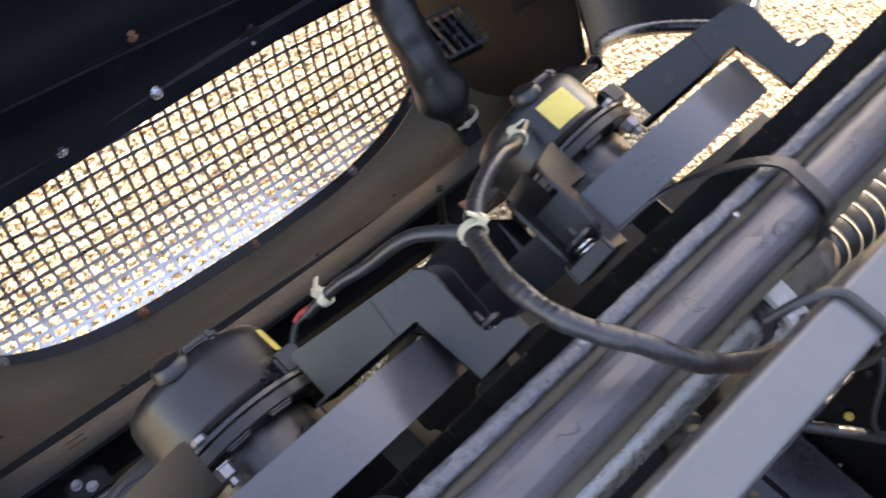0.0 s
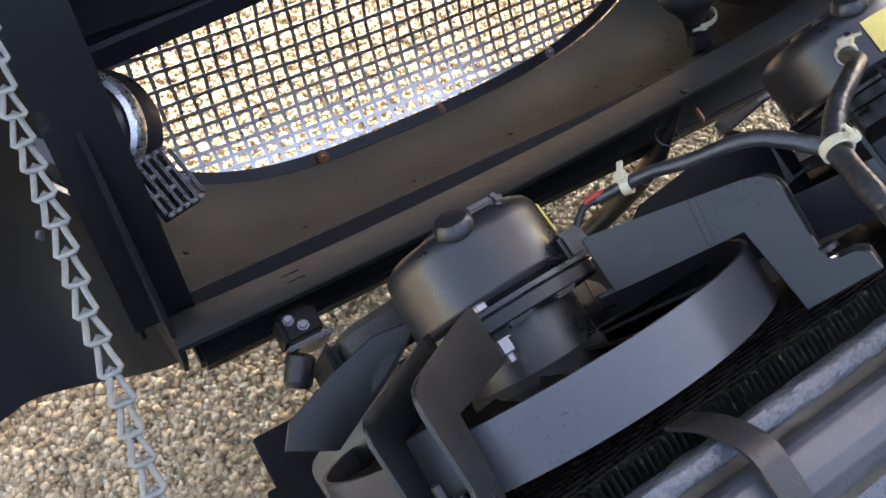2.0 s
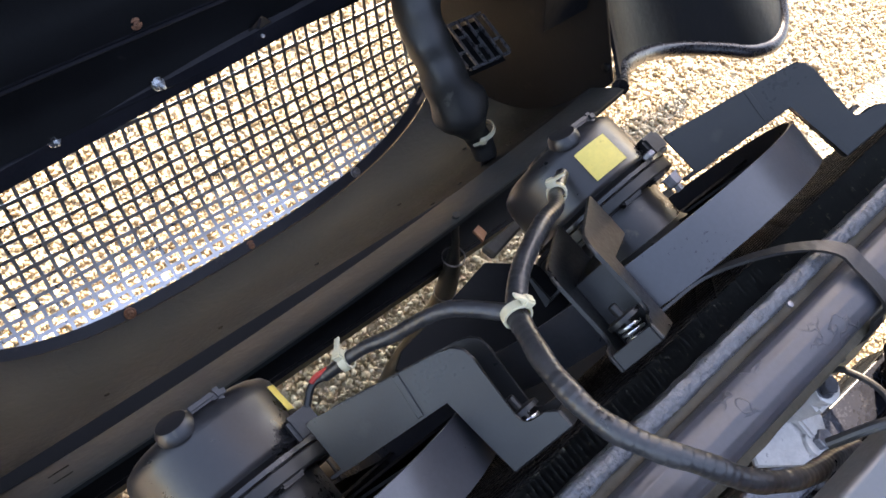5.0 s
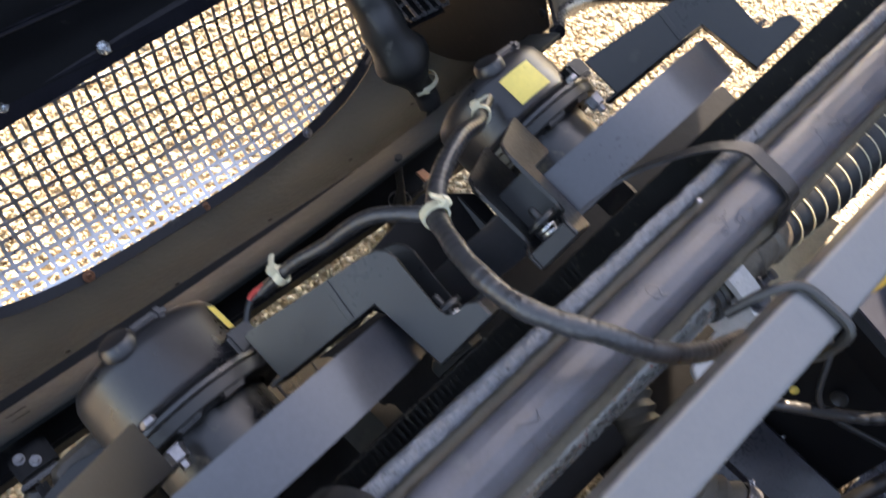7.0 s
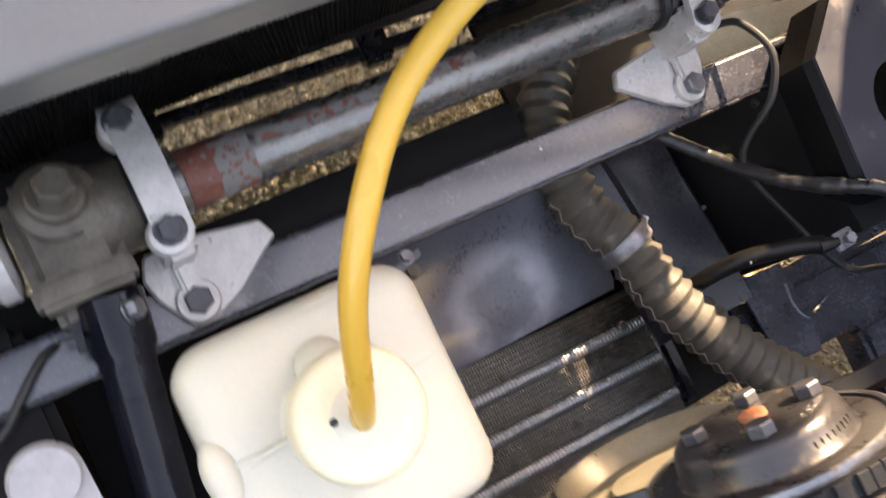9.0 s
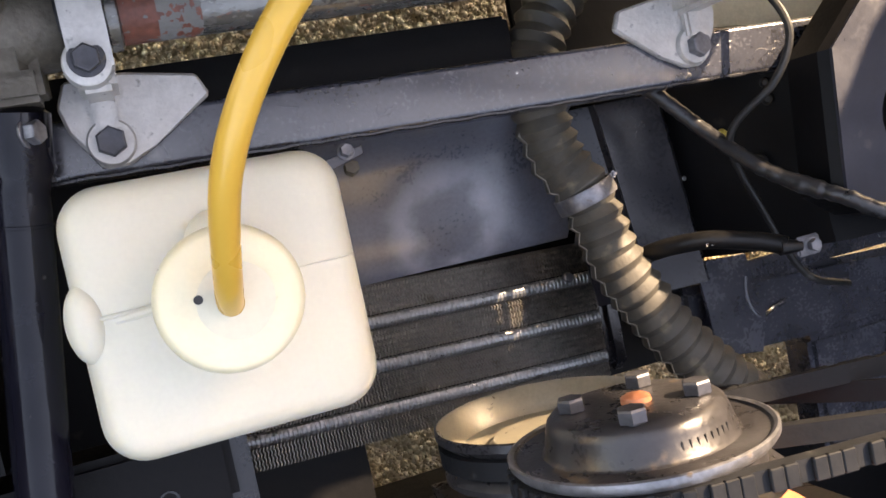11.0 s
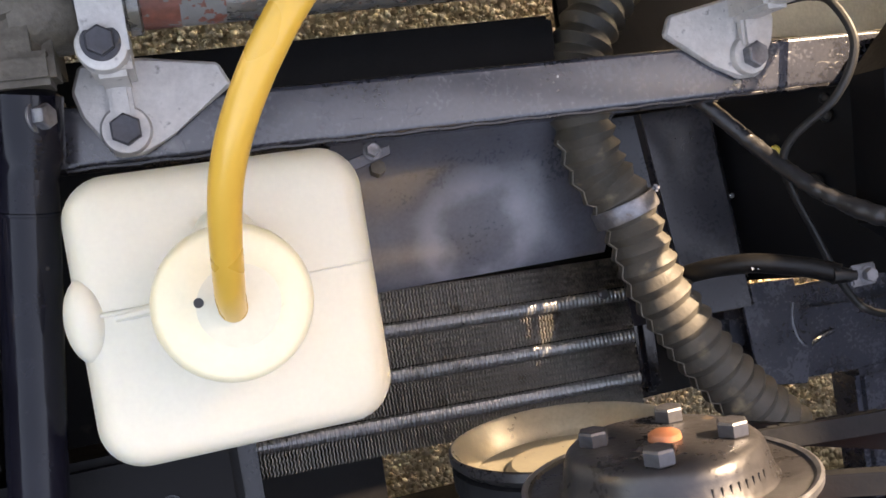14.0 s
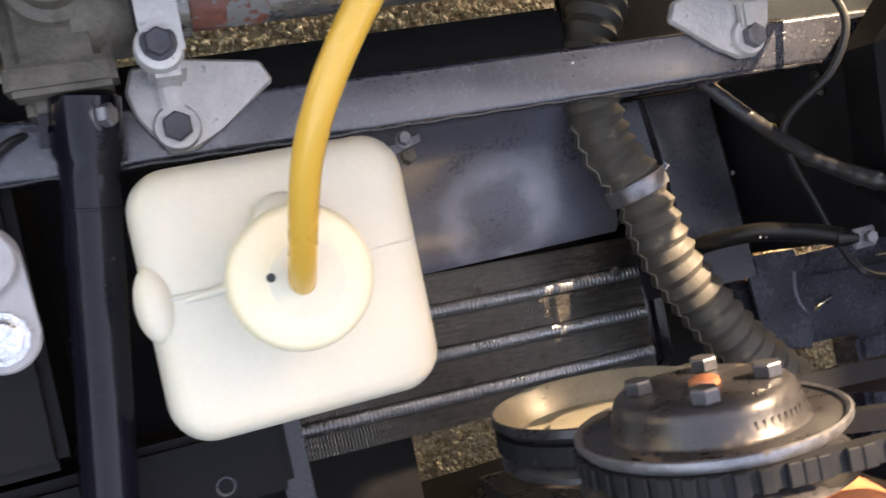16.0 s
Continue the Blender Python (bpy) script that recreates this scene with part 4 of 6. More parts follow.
def fan(cx, cz, y_ring, lab, arms, tag_side, bolt_at, tag_half, tag_y):
    t = thing("cooling_fan", (cx, y_ring - 0.03, cz - FAN_R), lab, "fan", "twin cooling fans")
    ax = Vector((0, 1, 0))
    tilted = Vector((0, math.cos(LEAN), math.sin(LEAN)))
    mid = Vector((cx - 0.0015, y_ring + 0.0095, cz + 0.002))
    ring = [(-0.0110, FAN_R - 0.0022), (-0.0110, FAN_R), (0.0140, FAN_R), (0.0140, FAN_R - 0.0022), (-0.0110, FAN_R - 0.0022)]
    part("ring", lathe(bmesh.new(), mid, tilted, ring, 96, closed=False), RING_SHEEN, t)
    part("hub", lathe(bmesh.new(), mid, tilted, [(-0.010, 0.0), (-0.010, 0.034), (0.006, 0.036), (0.010, 0.033), (0.010, 0)], 40), FAN_PLASTIC, t)
    for k in range(9):
        bm = bmesh.new()
        a0 = 2 * math.pi * k / 9 + 0.2
        grid = []
        for i in range(7):
            s = i / 6
            r = 0.034 + (FAN_R - 0.0375) * s
            row = []
            for j in range(5):
                u = j / 4 - 0.5
                a = a0 + 0.25 * s + u * (0.74 - 0.10 * s)
                row.append(mid + Matrix.Rotation(LEAN, 3, "X") @ Vector((math.cos(a) * r, u * (0.016 - 0.004 * s) + 0.002 * math.cos(u * 3), math.sin(a) * r)))
            grid.append(row)
        part("blade", sheet(bm, grid, 0.0016), FIN_BLACK, t)
    # motor: flange, drum in front, smaller drum behind
    yf = y_ring + 0.051
    part("mount_ring", lathe(bmesh.new(), (cx, y_ring + 0.036, cz), ax, [(0.004, 0.036), (0.004, 0.0480), (0.0050, 0.0490), (0.0105, 0.0490), (0.0115, 0.0480), (0.0115, 0.036)], 64, closed=False), FAN_PLASTIC, t)
    part("motor_drum", lathe(bmesh.new(), (cx, yf, cz), ax, [(0, 0.042), (0.0022, 0.0448), (0.004, 0.0430), (0.006, 0.0426), (0.030, 0.0418), (0.0350, 0.0410), (0.0385, 0.0388), (0.0402, 0.0355), (0.0408, 0.0345), (0.0412, 0.019), (0.0420, 0.0175), (0.0455, 0.0155), (0.0462, 0.0)], 56), MOTOR_PAINT, t, "black painted motor drum")
    part("motor_flange", lathe(bmesh.new(), (cx, yf - 0.003, cz), ax, [(0, 0.044), (0, 0.0495), (0.0022, 0.0495), (0.0022, 0.036)], 56), MOTOR_PAINT, t)
    part("motor_neck", lathe(bmesh.new(), (cx, yf - 0.040, cz), ax, [(0, 0.026), (0.003, 0.034), (0.034, 0.034), (0.037, 0.030)], 40), MOTOR_PAINT, t)
    part("shaft_drum", rod(bmesh.new(), (cx, y_ring + 0.008, cz), (cx, yf - 0.025, cz), 0.016, 20), STEEL_DULL, t)
    # knob and cable clip on the drum's far rim
    part("vent_knob", lathe(bmesh.new(), (cx - 0.012, yf + 0.0375, cz + 0.0345), (-0.1, 0.75, 0.65), [(0, 0.0095), (0.004, 0.0092), (0.0062, 0.0075), (0.0068, 0.004), (0.0068, 0)], 24), MOTOR_PAINT, t)
    part("crimp_lug", box(bmesh.new(), (cx + 0.008, yf + 0.0365, cz + 0.0340), (cx + 0.015, yf + 0.0435, cz + 0.0400), 0.0022), MOTOR_PAINT, t)
    part("drum_fin", box(bmesh.new(), (cx - 0.004, yf + 0.0395, cz + 0.026), (cx + 0.010, yf + 0.0430, cz + 0.0385), 0.001), MOTOR_PAINT, t)
    for a in (75, 105, 150):
        p = Vector((cx + 0.0440 * math.cos(radians(a)), yf - 0.0065, cz + 0.0440 * math.sin(radians(a))))
        part("flange_lug", box(bmesh.new(), p - Vector((0.007, 0.0065, 0.004)), p + Vector((0.007, 0.004, 0.004)), 0.0012, Matrix.Rotation(radians(90 - a), 3, "Y")), FAN_PLASTIC, t)
    tang = Vector((math.cos(radians(tag_side)), 0, math.sin(radians(tag_side))))
    rows = []
    for i in range(9):
        a = radians(tag_side + tag_half * (-1 + 2 * i / 8))
        n = Vector((math.cos(a), 0, math.sin(a)))
        rows.append([Vector((cx, yf + tag_y[0] + (tag_y[1] - tag_y[0]) * j / 4, cz)) + n * (0.0436 - 0.0010 * j / 4) for j in range(5)])
    part("sticker", sheet(bmesh.new(), rows, 0.0004), YELLOW_TAG, t, "faded yellow paper sticker")
    for a in (bolt_at,):
        d = Vector((math.cos(radians(a + 3)), 0, math.sin(radians(a + 3))))
        p = Vector((cx, yf - 0.0150, cz)) + d * 0.0480
        bm = lathe(bmesh.new(), p, (0, -1, 0), [(0, 0.0062), (0.0008, 0.0062), (0.0008, 0.0050), (0.0062, 0.0050), (0.0068, 0.0042), (0.0068, 0.0024), (0.0105, 0.0024), (0.0105, 0)], 6)
        part("flange_nut", bm, STEEL_DULL, t, "zinc nut", smooth=20)
        bm = rod(bmesh.new(), p + Vector((0, 0.0140, 0)), p + Vector((0, 0.0180, 0)), 0.0040, 6)
        part("flange_bolt", bm, STEEL_DULL, t, "zinc bolt head", smooth=20)
    part("connector", box(bmesh.new(), Vector((cx + 0.026, yf - 0.002, cz + 0.028)), Vector((cx + 0.040, yf + 0.012, cz + 0.040)), 0.002), RUBBER, t)
    # channel-shaped arms out to the radiator face
    for ang in arms:
        d = Vector((math.cos(radians(ang)), 0, math.sin(radians(ang))))
        tan = Vector((-d.z, 0, d.x))
        c = Vector((cx, 0, cz))
        yr = y_ring
        foot = yr - 0.0195

        def at(s, y, w):
            return c + d * s + tan * w + Vector((0, y, 0))

        outline = [(0.056, yr + 0.0548), (0.060, yr + 0.0543), (0.127, yr + 0.0385), (0.1335, yr + 0.0365), (0.1370, yr + 0.0325), (0.1380, yr + 0.0270), (0.1345, yr - 0.002), (0.1355, yr - 0.006), (0.1385, yr - 0.0080), (0.1460, yr - 0.0075),
                   (0.1510, yr - 0.011), (0.151, yr - 0.0195), (0.1185, yr - 0.0195), (0.1165, yr + 0.0210), (0.060, yr + 0.0268), (0.056, yr + 0.0270)]
        bm = bmesh.new()
        for w in (-0.0125, 0.0105):
            plate(bm, [at(s, y, w) for s, y in outline], tan, 0.0020, 0.0007)
        web = [(0.1185, yr - 0.0195), (0.1210, yr - 0.0195), (0.1190, yr + 0.0225), (0.060, yr + 0.0290), (0.048, yr + 0.0300), (0.048, yr + 0.0280), (0.060, yr + 0.0270), (0.1165, yr + 0.0210)]
        plate(bm, [at(s, y, -0.0106) for s, y in web], tan, 0.0212, 0.0004)
        plate(bm, [at(s, y, -0.0106) for s, y in ((0.1210, foot), (0.151, foot), (0.151, foot + 0.0085), (0.1485, foot + 0.0085), (0.1485, foot + 0.003), (0.1210, foot + 0.003))], tan, 0.0212, 0.0004)
        plate(bm, [at(s, y, 0.0126) for s, y in ((0.1010, yr + 0.0232), (0.1040, yr + 0.0229), (0.1070, yr + 0.0430), (0.1040, yr + 0.0437))], tan, 0.0006, 0.0002)
        arm = part("arm", bm, FAN_PLASTIC, t, smooth=25)
        # push pin with its spring in the foot
        pin = at(0.1335, foot + 0.003, 0)
        bm = rod(bmesh.new(), pin, pin + Vector((0, 0.022, 0)), 0.0022, 10)
        part("push_pin", bm, FAN_PLASTIC, arm)
        bm = lathe(bmesh.new(), pin + Vector((0, 0.0125, 0)), ax, [(0, 0.003), (0, 0.0085), (0.0022, 0.0085), (0.003, 0.006), (0.003, 0.003)], 20, closed=False)
        part("pin_cap", bm, FAN_PLASTIC, arm)
        coil = [pin + Vector((0.0052 * math.cos(a), 0.0005 + 0.011 * a / (2 * math.pi * 4), 0.0052 * math.sin(a))) for a in (2 * math.pi * k / 12 for k in range(48))]
        part("spring", sweep(bmesh.new(), coil, 0.0008, 6), ZINC, arm, "bright coil spring", smooth=60)
    t.rotation_euler.z = math.atan(0.048)
    return t


fan(-0.172, 0.392, 0.1515, "black electric cooling fan with a drum motor on the radiator", (46, 134, 226, 314), 34, 118, 5, (0.016, 0.031))
fan(0.085, 0.405, 0.1640, "black electric cooling fan with a yellow-stickered drum motor", (46, 138, 226, 314), 98, 66, 16, (0.008, 0.0275))

# ---- wiring loom of the fans ----
loom = thing("fan_loom", (-0.06, 0.12, 0.5), "black taped wiring loom running from the fans over the radiator", "wiring")


def taped(s, m):
    return 0.0046 - 0.0008 * max(0.0, s - 0.3) + 0.0002 * math.sin(m * 300) + 0.00028 * ((m / 0.0042) % 1)


trunk = smooth_path([(-0.0660, 0.186, 0.511), (-0.0795, 0.1591, 0.5292), (-0.0817, 0.1348, 0.5390), (-0.0746, 0.1167, 0.5430), (-0.0625, 0.0998, 0.5440), (-0.0457, 0.0804, 0.5380), (-0.0203, 0.0655, 0.5290), (0.010, 0.056, 0.512), (0.05, 0.04, 0.48)], 34)
part("trunk", sweep(bmesh.new(), trunk, taped, 16), LOOM_TAPE, loom)
arm_r = smooth_path([(-0.0674, 0.184, 0.5097), (-0.0475, 0.1998, 0.5045), (-0.0193, 0.2122, 0.4968), (0.0056, 0.218, 0.4798), (0.0259, 0.2269, 0.4583), (0.046, 0.236, 0.447)], 34)
part("branch", sweep(bmesh.new(), arm_r, lambda s, m: 0.0047 - 0.0012 * s + 0.00025 * ((m / 0.0040) % 1), 14), LOOM_TAPE, loom)
arm_l = smooth_path([(-0.0661, 0.188, 0.5085), (-0.0813, 0.2061, 0.4935), (-0.098, 0.2136, 0.4695), (-0.1092, 0.2187, 0.4552), (-0.124, 0.2210, 0.4360)], 34)
part("branch", sweep(bmesh.new(), arm_l, lambda s, m: 0.0038 - 0.0010 * s + 0.00022 * ((m / 0.0038) % 1), 14), LOOM_TAPE, loom)
for k, mat in ((0, RUBBER), (1, RED_WIRE)):
    w = smooth_path([(-0.122, 0.2205 + 0.002 * k, 0.438 + 0.002 * k), (-0.130, 0.2215 + 0.001 * k, 0.431 + 0.002 * k), (-0.139, 0.213, 0.427 - 0.006 * k)], 6)
    part("wire", sweep(bmesh.new(), w if k == 0 else w[:7], 0.0019 - 0.0005 * k, 8), mat, loom, "red wire" if k else "")
cable_tie((-0.0665, 0.1855, 0.5125), (-0.25, -0.6, 0.3), 0.0055, (0.7, 0.2, 0.9))
cable_tie((-0.1150, 0.2196, 0.4475), (-0.6, 0.2, -0.7), 0.0036, (-0.3, 0.6, 0.7))
cable_tie((0.028, 0.2275, 0.457), (0.6, 0.4, -0.5), 0.0044, (-0.5, 0.5, 0.7))

# rubber box, hose and bracket in the gap ahead of the fans
t = thing("fan_resistor_box", (-0.22, 0.222, 0.30), "dusty brown-black moulded box below the fan arm", "box")
part("body", plate(bmesh.new(), [(-0.243, 0.213, 0.300), (-0.245, 0.2285, 0.300), (-0.238, 0.2325, 0.300), (-0.203, 0.2365, 0.300), (-0.194, 0.232, 0.300), (-0.192, 0.214, 0.300)], (0, 0, 1), 0.050, 0.004), DUSTY_BOX, t, "dust-flecked moulded shell")
# thin dark slab added for the shade at the box's side
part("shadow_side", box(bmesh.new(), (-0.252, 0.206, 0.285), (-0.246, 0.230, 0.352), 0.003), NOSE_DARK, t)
t = thing("hinge_bracket", (-0.246, 0.25, 0.25), "small black hinge bracket with two zinc bolts", "bracket")
part("plate", box(bmesh.new(), (-0.257, 0.246, 0.255), (-0.233, 0.266, 0.288), 0.003), NOSE_DARK, t)
part("fold", box(bmesh.new(), (-0.259, 0.2425, 0.252), (-0.230, 0.2455, 0.292), 0.001), BLACK_PAINT, t)
part("bush", lathe(bmesh.new(), (-0.262, 0.224, 0.278), (0.4, 0.6, 0.1), [(0, 0.006), (0.003, 0.0085), (0.018, 0.0085), (0.020, 0.006)], 28), RUBBER, t)
for x, y in ((-0.2505, 0.2600), (-0.2440, 0.2540)):
    bolt("bolt", (x, y, 0.288), (0, 0.1, 1), 0.0046, STEEL_DULL, "", parent=t)
t = thing("fan_wing_plate", (-0.25, 0.205, 0.30), "flat black plate beside the fan arm", "plate", "flat plates beside the fans")
part("plate", plate(bmesh.new(), [(-0.292, 0.192, 0.355), (-0.285, 0.203, 0.362), (-0.259, 0.2124, 0.372), (-0.2347, 0.219, 0.378), (-0.2100, 0.2165, 0.380), (-0.2327, 0.2000, 0.378), (-0.2702, 0.180, 0.362)], (0, 0, 1), 0.003, 0.0006), FAN_PLASTIC, t)
t = thing("fan_wing_plate", (0.0, 0.21, 0.30), "flat black plate under the loom between the fans", "plate", "flat plates beside the fans")
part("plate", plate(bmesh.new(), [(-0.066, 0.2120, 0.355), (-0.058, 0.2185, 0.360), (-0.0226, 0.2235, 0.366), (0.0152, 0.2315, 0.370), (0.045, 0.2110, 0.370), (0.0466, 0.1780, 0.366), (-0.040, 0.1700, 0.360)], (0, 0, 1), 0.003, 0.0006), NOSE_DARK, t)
t = thing("worn_connector", (0.066, 0.243, 0.31), "worn beige-grey connector block below the loom", "connector")
part("body", plate(bmesh.new(), [(0.0461, 0.2475, 0.322), (0.0780, 0.2490, 0.328), (0.0790, 0.2430, 0.328), (0.0487, 0.2370, 0.322)], (0, 0, 1), 0.008, 0.0015), DUSTY_BOX, t)
part("tip", rod(bmesh.new(), (0.078, 0.246, 0.333), (0.089, 0.2465, 0.335), 0.0026, 12), STEEL_DULL, t)
t = thing("dropped_hose", (0.06, 0.27, 0.2), "black taped hose hanging in the gap ahead of the fans", "hose")
hp = smooth_path([(0.0625, 0.282, 0.300), (0.0625, 0.276, 0.283), (0.0635, 0.268, 0.262), (0.066, 0.256, 0.20), (0.06, 0.250, 0.15), (0.03, 0.24, 0.10), (0.03, 0.235, 0.03)], 6)
part("hose", sweep(bmesh.new(), hp, lambda s, m: 0.0030 + 0.0055 * min(1.0, max(0.0, (s - 0.12) / 0.15)), 14), RUBBER, t)
for s in (13, 18):
    part("band", lathe(bmesh.new(), hp[s], hp[s + 1] - hp[s], [(-0.001, 0.0086), (-0.001, 0.0091), (0.001, 0.0091), (0.001, 0.0086)], 20, closed=False), STEEL_DULL, t)
t = thing("angle_bracket", (0.09, 0.262, 0.2), "rust-flecked bare metal angle bracket in the gap", "bracket")
bm = plate(bmesh.new(), [(0.072, 0.268, 0.285), (0.092, 0.274, 0.262), (0.096, 0.266, 0.258), (0.076, 0.258, 0.280)], (0, 0, 1), 0.003)
part("tab", bm, RUST, t)
# added black sheets that hide the gravel and darken the gaps below the fans
t = thing("dark_gap_filler", (0, 0.18, 0.16), "black filler plates added to darken the gap below the fans", "panel")
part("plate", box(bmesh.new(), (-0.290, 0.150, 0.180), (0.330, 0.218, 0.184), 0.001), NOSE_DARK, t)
part("end_filler", box(bmesh.new(), (-0.370, 0.095, 0.212), (-0.1490, 0.1700, 0.215), 0.001), NOSE_DARK, t)
part("upper_filler", box(bmesh.new(), (-0.300, 0.1300, 0.228), (0.430, 0.182, 0.231), 0.001), NOSE_DARK, t)
# front cross rail under the fans
t = thing("lower_front_rail", (0, 0.275, 0.20), "dark lower cross rail under the nose lip", "rail")
part("rail", box(bmesh.new(), (-0.30, 0.266, 0.215), (0.24, 0.312, 0.240), 0.003), NOSE_DARK, t)


# ---- steering bay behind the radiator ----
# grey box rail over the bay
rail = thing("grey_box_rail", (-0.05, 0.052, 0.53), "mid-grey painted square tube across the bay", "rail")


def grey(x, y, z):
    return Vector((x, y + 0.003 * x, z + 0.030 * x))


bm = bmesh.new()
prof = firm(round_profile(0.0416, 0.0652, 0.5480, 0.5680, 0.0020, 3))
rings = [[bm.verts.new(grey(x, y, z)) for y, z in prof] for x in (-0.42, -0.2, 0.0, 0.2, 0.42)]
for a, b in zip(rings, rings[1:]):
    for k in range(len(prof)):
        bm.faces.new((a[k], a[(k + 1) % len(prof)], b[(k + 1) % len(prof)], b[k]))
bm.faces.new(rings[0])
bm.faces.new(rings[-1])
part("tube", bm, GREY_PAINT, rail, smooth=40)
t = thing("black_wire_loop", grey(0.004, 0.05, 0.53), "thin black wire looped round the grey rail", "wire")
part("wire", sweep(bmesh.new(), smooth_path([grey(-0.02, 0.075, 0.553), grey(-0.008, 0.071, 0.568), grey(0.003, 0.064, 0.5695), grey(0.006, 0.052, 0.5695), grey(0.006, 0.0405, 0.5695), grey(0.005, 0.0365, 0.562), grey(0.004, 0.0365, 0.545), grey(0.006, 0.045, 0.535)], 8), 0.0022, 10), RUBBER, t)

# cross member that carries the rack
member = thing("cross_member", (0, 0.0, 0.26), "black painted steel cross member with scuffed gloss", "rail")


def mem(x, y, z):
    return Vector((x, y - 0.018 * x, z + 0.004 * x))


bm = bmesh.new()
prof = firm(round_profile(-0.0185, 0.0125, 0.262, 0.2950, 0.0028, 3))
rings = []
for k in range(31):
    x = -0.40 + 0.69 * k / 30
    rings.append([bm.verts.new(mem(x, y, z)) for y, z in prof])
for a, b in zip(rings, rings[1:]):
    for k in range(len(prof)):
        bm.faces.new((a[k], a[(k + 1) % len(prof)], b[(k + 1) % len(prof)], b[k]))
bm.faces.new(rings[0])
bm.faces.new(rings[-1])
part("tube", bm, FRAME_PAINT, member, smooth=40)
bm = sweep(bmesh.new(), [mem(-0.39 + 0.67 * k / 90, -0.0185 + 0.0004 * math.sin(k * 1.7), 0.2932 + 0.0003 * math.sin(k * 2.9)) for k in range(91)], 0.0012, 6)
part("weld_seam", bm, BLACK_PAINT, member)
for x in (0.0545,):
    part("rivet", lathe(bmesh.new(), mem(x, 0.003, 0.2948), (0, 0, 1), [(0, 0.0009), (0.0004, 0.0007), (0.0005, 0)], 10), ZINC, member)

# second, lower rail behind the rack tube
t = thing("lower_rail", (0, 0.03, 0.2), "black rail below the steering rack", "rail")
part("tube", box(bmesh.new(), (-0.36, 0.0145, 0.205), (0.080, 0.0475, 0.245), 0.003), NOSE_DARK, t)
t = thing("slotted_rail", (0, 0.11, 0.18), "dark rail ahead of the steering rack", "rail")
part("tube", box(bmesh.new(), (-0.140, 0.1278, 0.172), (0.180, 0.1378, 0.185), 0.002, Euler((0, 0, radians(-1.0))).to_matrix()), BLACK_PAINT, t)
part("bracket", box(bmesh.new(), (-0.1475, 0.122, 0.172), (-0.1395, 0.152, 0.190), 0.002), BLACK_PAINT, t)
part("bracket", box(bmesh.new(), (0.016, 0.120, 0.174), (0.040, 0.150, 0.190), 0.003), BLACK_PAINT, t)

# ---- steering rack ----
RY, RZ = 0.0600, 0.318
rack = thing("steering_rack", (0, RY, RZ - 0.03), "worn steel steering rack with flaking red-brown paint and ribbed gaiters", "steering rack")
part("tube", rod(bmesh.new(), (-0.17, RY, RZ), (0.185, RY, RZ - 0.002), 0.0163, 48), RACK_TUBE, rack, "bare steel tube with flaking red-brown paint")
part("bush", lathe(bmesh.new(), (0.158, RY, RZ), (1, 0, 0), [(0, 0.0165), (0.001, 0.0195), (0.005, 0.0205), (0.008, 0.0185), (0.011, 0.0205), (0.016, 0.0200), (0.030, 0.020)], 36, closed=False), RUBBER, rack, "black rubber bush")
part("bush", lathe(bmesh.new(), (-0.168, RY, RZ), (-1, 0, 0), [(0, 0.0165), (0.001, 0.0195), (0.006, 0.0205), (0.010, 0.0190), (0.014, 0.0215), (0.020, 0.0215)], 36, closed=False), RUBBER, rack, "black rubber bush")
bm = box(bmesh.new(), (-0.246, RY - 0.040, RZ - 0.034), (-0.199, RY + 0.024, RZ + 0.020), 0.008, segments=3)
part("housing_neck", lathe(bmesh.new(), (-0.214, RY, RZ - 0.002), (1, 0, 0), [(0, 0.027), (0.010, 0.0265), (0.014, 0.0245), (0.026, 0.0240), (0.028, 0.0225)], 36), RACK_CASE, rack)
part("paint_band", lathe(bmesh.new(), (-0.1600, RY, RZ), (1, 0, 0), [(0, 0.0160), (0.0, 0.01650), (0.017, 0.01646), (0.018, 0.0163)], 48, closed=False), RED_FLAKE, rack, "flaking red-brown paint at the tube's end")
part("scraped_paint", lathe(bmesh.new(), (-0.1425, RY, RZ), (1, 0, 0), [(0, 0.0162), (0.0, 0.01642), (0.020, 0.01640), (0.021, 0.0162)], 48, closed=False), RED_SCRAPS, rack, "last scraps of red-brown paint on bare steel")
streak = [[Vector((x, RY + 0.01655 * math.sin(radians(a)), RZ + 0.01655 * math.cos(radians(a)) - 0.0056 * (x + 0.17))) for a in range(2, 27, 4)] for x in (-0.118 + 0.0045 * k for k in range(32))]
part("paint_streak", sheet(bmesh.new(), streak, 0.0002), RED_SCRAPS, rack, "thin streak of flaking red-brown paint", smooth=60)
part("tube_collar", lathe(bmesh.new(), (-0.166, RY, RZ), (1, 0, 0), [(0, 0.0168), (0.0005, 0.0190), (0.0055, 0.0190), (0.0065, 0.0168)], 40, closed=False), RACK_TUBE, rack)
part("housing", bm, RACK_CASE, rack, "oily cast pinion housing")
bm = box(bmesh.new(), (-0.242, RY - 0.052, RZ - 0.040), (-0.203, RY - 0.036, RZ + 0.006), 0.005, segments=3)
part("housing_step", bm, RACK_CASE, rack)
part("cover_plate", box(bmesh.new(), (-0.2475, RY - 0.041, RZ - 0.001), (-0.1985, RY - 0.026, RZ + 0.0225), 0.003), RACK_CASE, rack)
part("damper_cap", lathe(bmesh.new(), (-0.220, RY + 0.008, RZ + 0.018), (0.08, 0.12, 1), [(0, 0.0205), (0.004, 0.0195), (0.007, 0.0150), (0.013, 0.0138), (0.014, 0.0125), (0.014, 0)], 32), RACK_CASE, rack)
